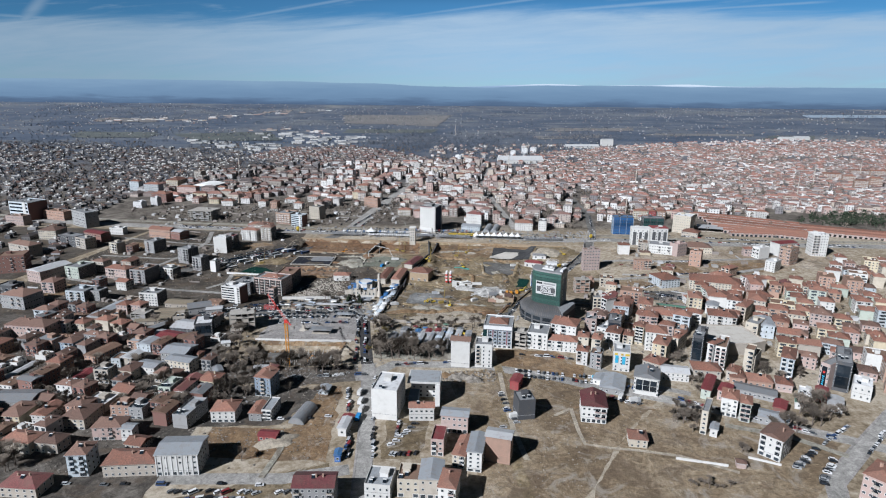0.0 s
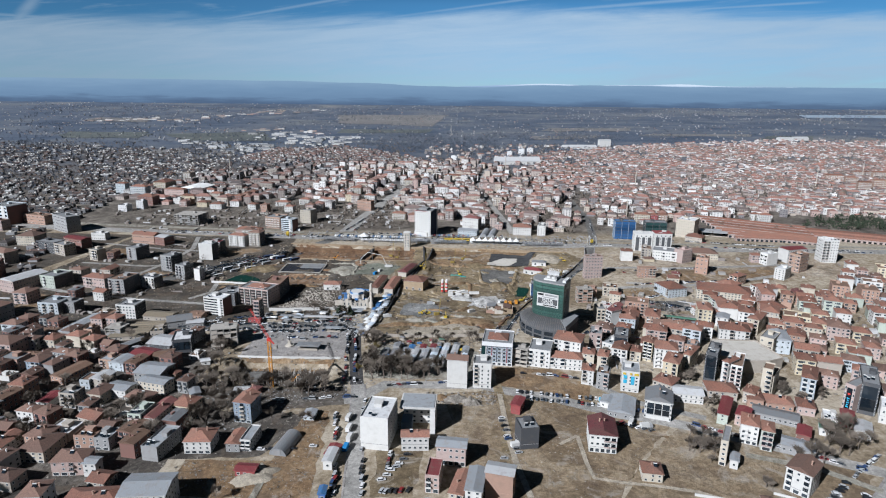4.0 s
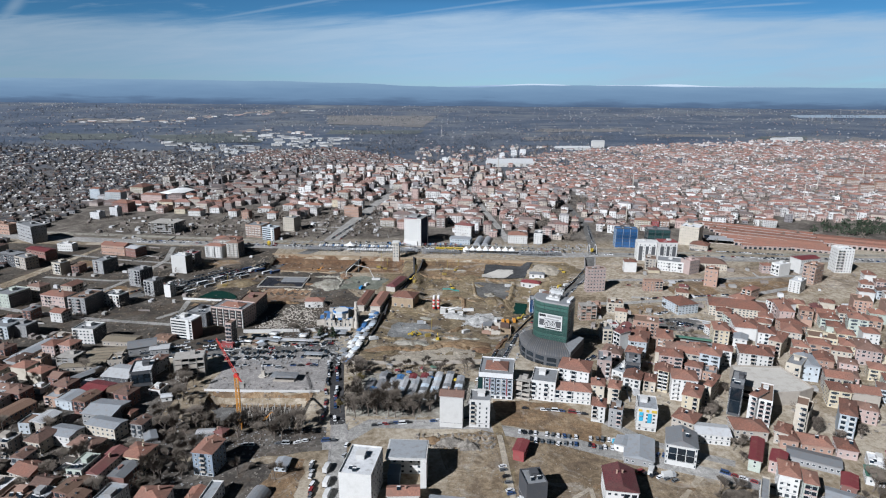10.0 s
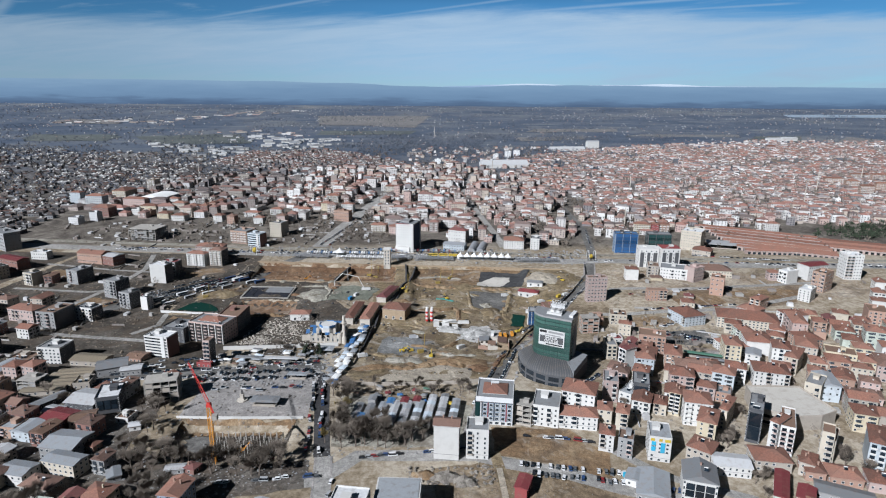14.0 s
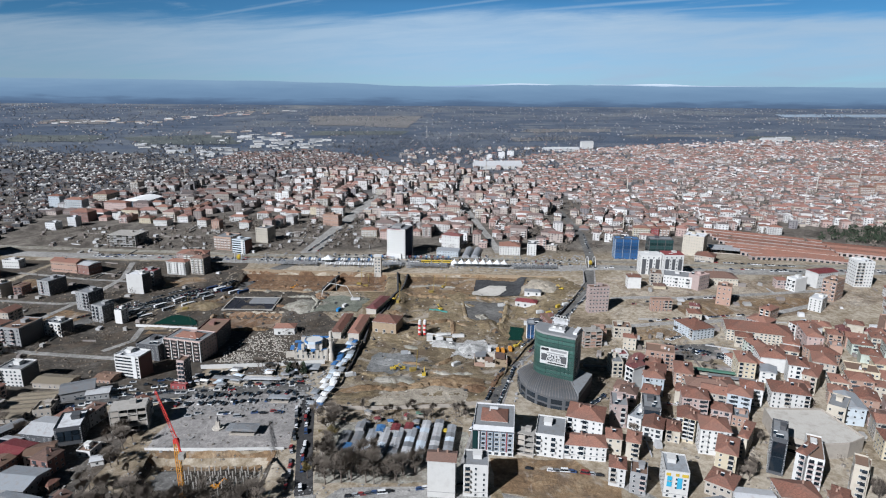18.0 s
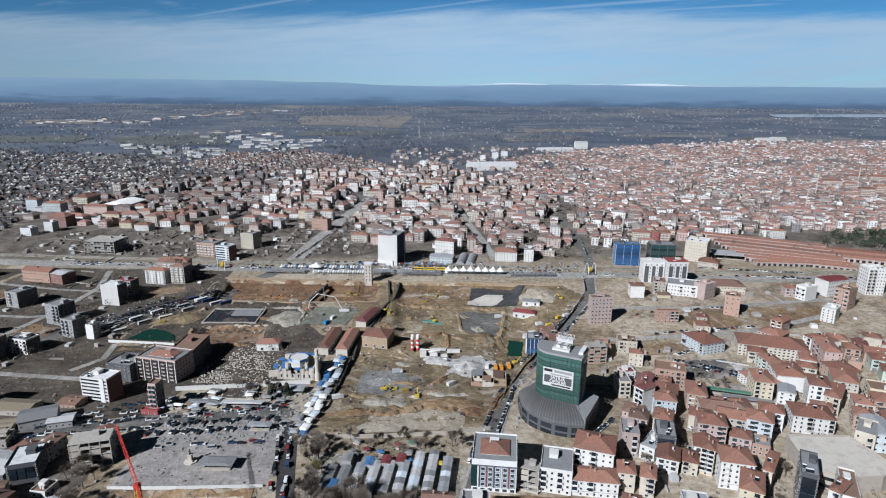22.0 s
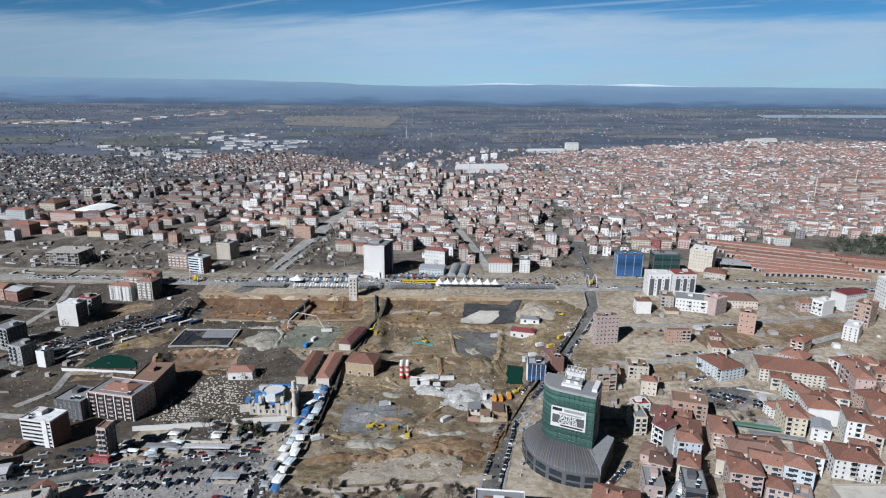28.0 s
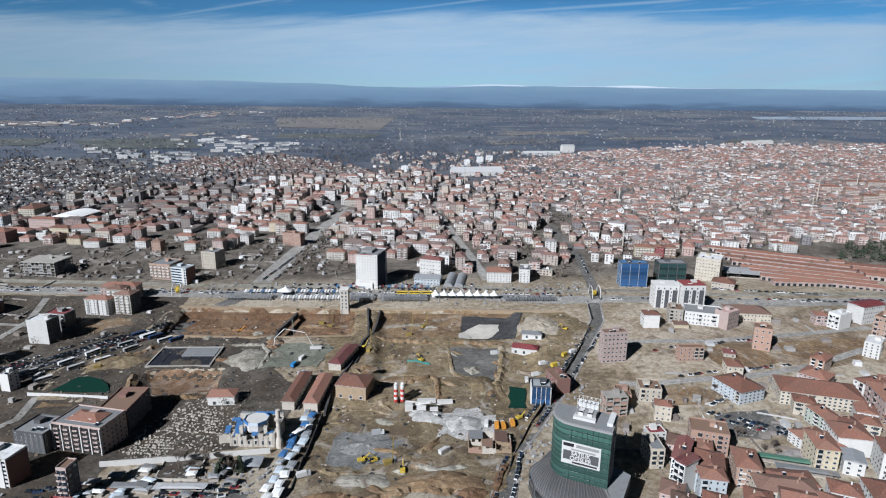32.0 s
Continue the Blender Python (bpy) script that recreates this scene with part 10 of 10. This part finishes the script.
far_town("inner_west_town", [([(-600, 1140), (-260, 1140), (-260, 1640), (-400, 1570), (-560, 1400)], -10, 17, 16, .82, 6, 15, .2, 1420), ([(-420, 1570), (-260, 1640), (-40, 1690), (-130, 1900), (-330, 2130), (-560, 2060), (-600, 1800)], -8, 11, 11, .85, 3, 6, .2, 1950)],
         "far quarter of mid-rise blocks in shade-darkened brown and grey", 36, "far_wall_shaded", "far_tiles_shaded")
far_town("west_town", [([(-560, 905), (-600, 1140), (-560, 1400), (-420, 1570), (-600, 1800), (-640, 1900), (-800, 2000), (-1750, 2200), (-1300, 1400), (-700, 800), (-430, 640)], 5, 13, 12, .58, 3, 5, .45, 1500)],
         "far quarter of low grey and brown houses", 33, "west_wall", "west_tiles", (8, 4))
far_town("plain_villages", [([(-3300, 2300), (3500, 2300), (4200, 4850), (-3900, 4850)], 0, 34, 34, .15, 2.2, 3.0, .5, 9000)],
         "scattered farmhouses out on the plain", 34, "plain_wall", "low_tiles", lone=True)

def yard_huts(name, poly, n, label, seed):
    """Low huts, walls and lean-tos strewn over open ground."""
    r = random.Random(seed)
    g = Geo()
    xs, ys = [q[0] for q in poly], [q[1] for q in poly]
    for _ in range(n):
        x, y = r.uniform(min(xs), max(xs)), r.uniform(min(ys), max(ys))
        if not inside(x, y, poly) or blocked(x, y, 3):
            continue
        long = r.random() < .3
        g.box(x, y, ground_z(x, y) - .1, r.uniform(8, 24) if long else r.uniform(2, 8), .4 if long else r.uniform(2, 6), r.uniform(1.0, 1.8) if long else r.uniform(1.5, 3.6), 0, radians(-10 + r.choice((0, 90)) + r.gauss(0, 8)), 1 if long else r.uniform(.8, 1))
    tagged(new(name, g.mesh(name, "far_deck")), label, "huts", kind="stuff")


yard_huts("railway_yards", CLEARED[0], 130, "low huts and yard walls beside the station road", 61)
yard_huts("railway_yards", CLEARED[1], 170, "low huts and yard walls on open ground beyond the railway", 62)
yard_huts("quarter_yards", [(-470, 520), (-300, 520), (-215, 690), (-205, 830), (-420, 850)], 150, "low huts and yard walls in a thinned-out quarter", 63)
yard_huts("garden_walls", [(108, 430), (330, 395), (440, 600), (330, 640), (215, 650), (140, 600)], 260, "low huts and garden walls between the houses", 65)
yard_huts("quarter_yards", [(205, 780), (330, 770), (470, 760), (470, 680), (330, 640), (215, 680)], 45, "low huts and yard walls in the eastern fields", 64)
# park between the market and the cross street, avenue and lots
grove([(-54, 428), (-4, 428), (2, 440), (-30, 446), (-56, 452)], 42, None, 1.3)
grove([(-60, 452), (-48, 452), (-46, 498), (-62, 500)], 16, None, 1.15)
grove([(-60, 452), (-46, 452), (-46, 495), (-62, 498)], 3, POPLAR)
grove([(-20, 482), (30, 480), (34, 500), (-40, 502)], 16, None, .8)
grove([(-160, 404), (-74, 402), (-74, 416), (-160, 414)], 18, None, 1.1)
grove([(-170, 398), (-150, 398), (-150, 450), (-172, 450)], 8)
grove([(140, 330), (168, 326), (172, 352), (146, 358)], 10, None, .7)
grove([(205, 325), (260, 360), (250, 372), (196, 340)], 7, None, .9)
grove([(172, 380), (190, 376), (194, 395), (176, 398)], 5)
grove([(-120, 556), (-84, 548), (-82, 560), (-120, 562)], 8)
grove([(-95, 545), (-80, 545), (-80, 556), (-95, 556)], 4, PINES[0])
grove([(-330, 340), (-170, 340), (-170, 500), (-330, 500)], 28, None, 1.0)
grove([(-300, 265), (-70, 265), (-70, 400), (-300, 330)], 10, None, .9)
grove([(110, 450), (330, 420), (430, 600), (220, 640)], 14, None, .75)
grove([(205, 325), (258, 352), (250, 372), (200, 345)], 14, None, 1.25)
grove([(142, 338), (170, 336), (172, 358), (148, 362)], 8, None, 1.0)
grove([(215, 395), (260, 400), (262, 425), (222, 420)], 8, None, .9)
grove([(168, 425), (184, 422), (186, 440), (172, 442)], 6, None, 1.0)
grove([(-205, 345), (-160, 350), (-165, 385), (-200, 380)], 14, None, 1.25)
grove([(-262, 345), (-215, 345), (-215, 400), (-262, 400)], 10, None, 1.1)
grove([(-160, 352), (-125, 356), (-128, 388), (-160, 386)], 16, None, 1.2)
grove([(-145, 400), (-80, 398), (-78, 418), (-145, 420)], 18, None, 1.25)
grove([(-180, 448), (-160, 448), (-160, 476), (-180, 476)], 6, None, 1.2)
grove([(-268, 268), (-222, 268), (-222, 292), (-268, 296)], 12, None, 1.3)
grove([(129, 278), (155, 273), (156, 281), (130, 286)], 10, None, .45)
grove([(170, 308), (176, 308), (176, 314), (170, 314)], 3, None, .6)


def far_woods(name, polys, label, mat, seed, tall=6.0, bits=9, size=.19):
    """Far woods and orchards: clumps of many small leaves or twigs, one mesh."""
    r = random.Random(seed)
    g = Geo()
    for poly, n in polys:
        xs, ys = [p[0] for p in poly], [p[1] for p in poly]
        for _ in range(n):
            x, y = r.uniform(min(xs), max(xs)), r.uniform(min(ys), max(ys))
            if not inside(x, y, poly) or (y < 1200 and blocked(x, y, 2)) or noise.noise(Vector((x * .006, y * .004, seed))) < -.12:
                continue
            z = ground_z(x, y)
            h = tall * r.uniform(.5, 1.2)
            for k in range(bits):
                a = r.uniform(0, 6.28)
                p = Vector((x + r.gauss(0, h * .22), y + r.gauss(0, h * .22), z + h * r.uniform(.15, 1)))
                s = Vector((math.cos(a), math.sin(a), r.uniform(-.4, .4))) * h * size * r.uniform(.63, 1.37)
                g.face([p - s, p + s, p + Vector((r.uniform(-.3, .3), r.uniform(-.3, .3), h * size * 1.6))])
    tagged(new(name, g.mesh(name, mat)), label, "woods", kind="stuff")


far_woods("scattered_trees", [([(-420, 540), (-240, 540), (-260, 650), (-420, 840)], 60), ([(200, 690), (460, 700), (460, 770), (210, 780)], 40), ([(-200, 888), (60, 870), (80, 900), (-190, 930)], 110), ([(-110, 606), (-92, 606), (-92, 632), (-112, 632)], 16)], "bare trees scattered between far buildings", "twigs", 9, 7, 40, .06)
far_woods("conifer_wood", [([(545, 935), (660, 915), (820, 960), (760, 1030), (600, 1000)], 420)], "dark conifer plantation on a far slope", "needles", 3, 9)
far_woods("orchards", [([(-1500, 1900), (2000, 2100), (3000, 4600), (-3000, 4600)], 15000), ([(-700, 1500), (700, 1700), (700, 2200), (-900, 2300)], 2600)], "leafless orchards spread over the plain", "hazed_twigs", 4, 7.5)
far_woods("wooded_suburb", [([(-20, 1740), (300, 1760), (560, 2250), (900, 2900), (-150, 2800), (-330, 2200)], 5200), ([(-1700, 1500), (-700, 1100), (-600, 1300), (-640, 1950), (-1500, 2250)], 3400)], "dark leafless gardens at the edge of the town", "hazed_twigs", 7, 8)
far_woods("quarter_bushes", [([(-470, 520), (-300, 512), (-170, 560), (-205, 690), (-205, 830), (-420, 850)], 700)], "low dry bushes in a thinned-out quarter", "twigs", 34, 2.6, 18, .1)
far_woods("garden_trees", [([(108, 430), (330, 395), (440, 600), (330, 640), (215, 650), (140, 600)], 330), ([(170, 640), (470, 690), (470, 770), (205, 785)], 90)], "bare garden trees between the houses", "twigs", 44, 5.5, 44, .055)
far_woods("railway_trees", [(CLEARED[1], 330), (CLEARED[0], 320), ([(-460, 520), (-300, 520), (-215, 690), (-205, 830), (-420, 850)], 260)], "leafless trees on open ground by the railway", "twigs", 36, 6, 40, .06)
far_woods("town_trees", [([(240, 1060), (1500, 1150), (2100, 2300), (700, 2200), (240, 1900)], 6500), ([(-1400, 1000), (1200, 1000), (1500, 2300), (-1700, 2200)], 7000), ([(-400, 880), (700, 860), (760, 1100), (-500, 1100)], 800)], "bare trees between the houses", "twigs", 6, 7)

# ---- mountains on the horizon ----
# emissive backdrop: ridges glow by themselves, haze sits in the colour ramp
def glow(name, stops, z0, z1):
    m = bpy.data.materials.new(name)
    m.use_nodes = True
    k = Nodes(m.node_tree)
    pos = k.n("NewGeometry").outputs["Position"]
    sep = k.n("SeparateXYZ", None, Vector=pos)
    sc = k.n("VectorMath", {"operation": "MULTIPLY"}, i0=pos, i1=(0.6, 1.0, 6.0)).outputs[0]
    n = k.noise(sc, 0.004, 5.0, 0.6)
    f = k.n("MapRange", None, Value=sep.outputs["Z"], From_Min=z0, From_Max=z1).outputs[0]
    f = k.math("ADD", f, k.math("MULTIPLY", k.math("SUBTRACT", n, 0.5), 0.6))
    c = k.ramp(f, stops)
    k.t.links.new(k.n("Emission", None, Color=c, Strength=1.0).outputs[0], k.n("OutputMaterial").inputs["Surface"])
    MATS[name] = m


def ridge(name, y, base, mat, label, height, seed):
    g = Geo()
    xs = np.arange(-4600, 4601, 40)
    for a, b in zip(xs[:-1], xs[1:]):
        za, zb = height(a), height(b)
        g.face([(a, y, base), (b, y, base), (b, y + 25, zb), (a, y + 25, za)])
    tagged(new(name, g.mesh(name, mat)), label, "mountains", kind="structure")


def n1(x, s, k):
    return noise.noise(Vector((x * s, k, 0)))


def profile(stops, x):
    """Height of a ridge line between the given places."""
    for (x0, z0), (x1, z1) in zip(stops[:-1], stops[1:]):
        if x <= x1:
            return z0 + (z1 - z0) * ease(x, x0, x1)
    return stops[-1][1]


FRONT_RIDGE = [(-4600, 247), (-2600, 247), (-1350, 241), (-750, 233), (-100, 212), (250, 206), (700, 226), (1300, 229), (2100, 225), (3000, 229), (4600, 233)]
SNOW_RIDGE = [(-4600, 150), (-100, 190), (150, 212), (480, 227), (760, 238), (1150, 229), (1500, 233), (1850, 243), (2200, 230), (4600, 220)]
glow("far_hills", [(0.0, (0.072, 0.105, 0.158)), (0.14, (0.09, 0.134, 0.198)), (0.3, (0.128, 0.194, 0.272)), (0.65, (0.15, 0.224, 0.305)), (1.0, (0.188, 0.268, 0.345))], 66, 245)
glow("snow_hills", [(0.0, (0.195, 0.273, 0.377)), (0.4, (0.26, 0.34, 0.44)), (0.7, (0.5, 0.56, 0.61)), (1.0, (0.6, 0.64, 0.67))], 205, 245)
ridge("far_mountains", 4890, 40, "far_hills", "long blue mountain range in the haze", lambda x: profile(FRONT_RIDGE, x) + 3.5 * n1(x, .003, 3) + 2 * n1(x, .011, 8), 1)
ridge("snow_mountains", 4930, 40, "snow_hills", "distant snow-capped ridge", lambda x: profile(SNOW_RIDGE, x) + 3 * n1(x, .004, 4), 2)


# ---- works, fields and minarets out on the plain ----
def industrial_shed(x, y, w, d, h, turn, mat, label):
    z = ground_z(x, y)
    g = Geo()
    g.box(0, 0, -1, w, d, h + 1)
    root = tagged(new("industrial_shed", g.mesh("industrial_shed", "wall_white")), label, "shed", "far works")
    root.matrix_basis = pose(x, y, z, 0, 0, turn)
    q, _, _ = roof_geo(w, d, h, "gable", .4)
    part("roof", q.mesh("roof", mat, "wall_white"), root)


WR = random.Random(8)
for line, across, n, lo, hi in (([(-960, 2290), (-790, 2150), (-600, 2090)], 45, 22, 14, 42), ([(-800, 2040), (-620, 1960)], 50, 16, 12, 34), ([(-770, 2600), (-570, 2500), (-360, 2440)], 70, 24, 18, 52),
                                ([(-590, 2290), (-440, 2260), (-350, 2300)], 50, 15, 18, 50)):
    for i in range(n):
        f = (i + WR.random()) / n * (len(line) - 1)
        j = min(int(f), len(line) - 2)
        x, y = (line[j][q] + (line[j + 1][q] - line[j][q]) * (f - j) + WR.gauss(0, across * (.4, 1)[q]) for q in (0, 1))
        m = WR.choice(("metal_white", "metal_pale", "metal_pale", "metal_grey", "metal_grey"))
        industrial_shed(x, y, WR.uniform(lo, hi), WR.uniform(9, 20), WR.uniform(3.5, 6), WR.choice((6, 10, 95)) + WR.gauss(0, 5), m, "long white industrial shed on the plain" if m == "metal_white" else "long grey industrial shed on the plain")
for x, y, w, d, h, a in ((200, 1715, 122, 50, 9, 4), (578, 2260, 42, 20, 22, 5), (1400, 2575, 55, 24, 12, 6), (1485, 2612, 66, 24, 12, 6), (470, 2180, 120, 30, 6, 6)):
    industrial_shed(x, y, w, d, h, a, "metal_white", "large pale hall at the edge of the town")


def far_field(name, pts, mat, label):
    n = 8
    g = Geo()
    a, b, c, d = [Vector((*p, 0)) for p in pts]

    def at(i, j):
        s, t = i / n, j / n
        p = (a * (1 - s) + b * s) * (1 - t) + (d * (1 - s) + c * s) * t
        e = 26 * noise.noise(Vector((p.x * .008, p.y * .008, 4)))
        return p.x + e, p.y + e * 2, ground_z(p.x, p.y) + 1.6
    for i in range(n):
        for j in range(n):
            g.face([at(i, j), at(i + 1, j), at(i + 1, j + 1), at(i, j + 1)])
    tagged(new(name, g.mesh(name, mat)), label, "field", kind="structure")


FW = Geo()
for line, n in (([(-1360, 3640), (-940, 4330)], 26), ([(-1880, 3340), (-1640, 3470), (-1400, 3390)], 34), ([(-900, 2900), (-560, 2850)], 16)):
    for i in range(n):
        f = WR.random() * (len(line) - 1)
        j = int(f)
        x, y = (line[j][q] + (line[j + 1][q] - line[j][q]) * (f - j) + WR.gauss(0, 60) for q in (0, 1))
        FW.box(x, y, ground_z(x, y) - 1, WR.uniform(14, 50), WR.uniform(9, 22), WR.uniform(4.5, 7), 0, radians(WR.gauss(8, 8)))
tagged(new("far_works", FW.mesh("far_works", "far_wall")), "pale sheds of far works out on the plain", "sheds", kind="stuff")
far_field("tan_field", [(-567, 3347), (-64, 3182), (6, 3941), (-700, 3900)], "field_tan_hazed", "dry tan fields on the plain")
far_field("tan_field", [(1429, 2276), (1320, 1855), (1960, 2720), (1900, 2860)], "field_tan_hazed", "dry tan hillside beyond the houses")
far_field("green_field", [(1287, 2583), (1505, 2552), (1690, 2860), (1470, 2840)], "field_green_hazed", "dull green winter field")
far_field("tan_field", [(450, 2990), (900, 3030), (950, 3200), (530, 3160)], "field_tan_hazed", "dry tan fields on the plain")
far_field("tan_field", [(860, 2790), (1371, 2790), (1440, 2930), (970, 2900)], "field_tan_hazed", "dry tan fields on the plain")
far_field("green_field", [(-975, 2320), (-640, 2360), (-809, 2790), (-1200, 2640)], "field_green_hazed", "dull green open ground round the works")
far_field("tan_field", [(-712, 1679), (-632, 1915), (-880, 2038), (-922, 1887)], "field_tan_hazed", "bare tan ground at the edge of the town")
far_field("tan_field", [(-1900, 3320), (-1570, 3290), (-1680, 3500), (-2010, 3560)], "field_tan_hazed", "dry tan fields on the plain")
far_field("green_field", [(-1500, 2400), (-1190, 2420), (-1290, 2720), (-1640, 2690)], "field_green_hazed", "dull green winter field")
far_field("tan_field", [(370, 2514), (650, 2632), (690, 2770), (360, 2700)], "field_tan_hazed", "dry tan fields on the plain")
far_field("green_field", [(-480, 2790), (-90, 2830), (-60, 3010), (-500, 2970)], "field_green_hazed", "dull green winter field")
far_field("lake", [(2320, 4030), (3400, 4100), (3500, 4330), (2400, 4270)], "far_water", "pale strip of a far lake")


def far_minaret(x, y, h):
    z = ground_z(x, y)
    g = Geo()
    g.tube((0, 0, 0), (0, 0, h * .62), .9, .8, 8)
    g.tube((0, 0, h * .62), (0, 0, h * .65), 1.5, 1.5, 8)
    g.tube((0, 0, h * .65), (0, 0, h * .84), .75, .7, 8)
    root = tagged(new("minaret", g.mesh("minaret", "stone_pale")), "slender white minaret above far roofs", "minaret", "far minarets")
    root.location = (x, y, z)
    q = Geo()
    q.tube((0, 0, h * .84), (0, 0, h), .9, .1, 8)
    part("spire", q.mesh("spire", "wall_grey"), root)


for x, y, h in ((160, 1353, 38), (798, 1331, 50), (25, 2703, 50), (630, 1603, 40), (403, 1305, 42), (154, 1566, 40), (682, 1183, 42), (-260, 1250, 36), (-520, 1500, 36), (1010, 1500, 40), (300, 1010, 36)):
    far_minaret(x, y, h)
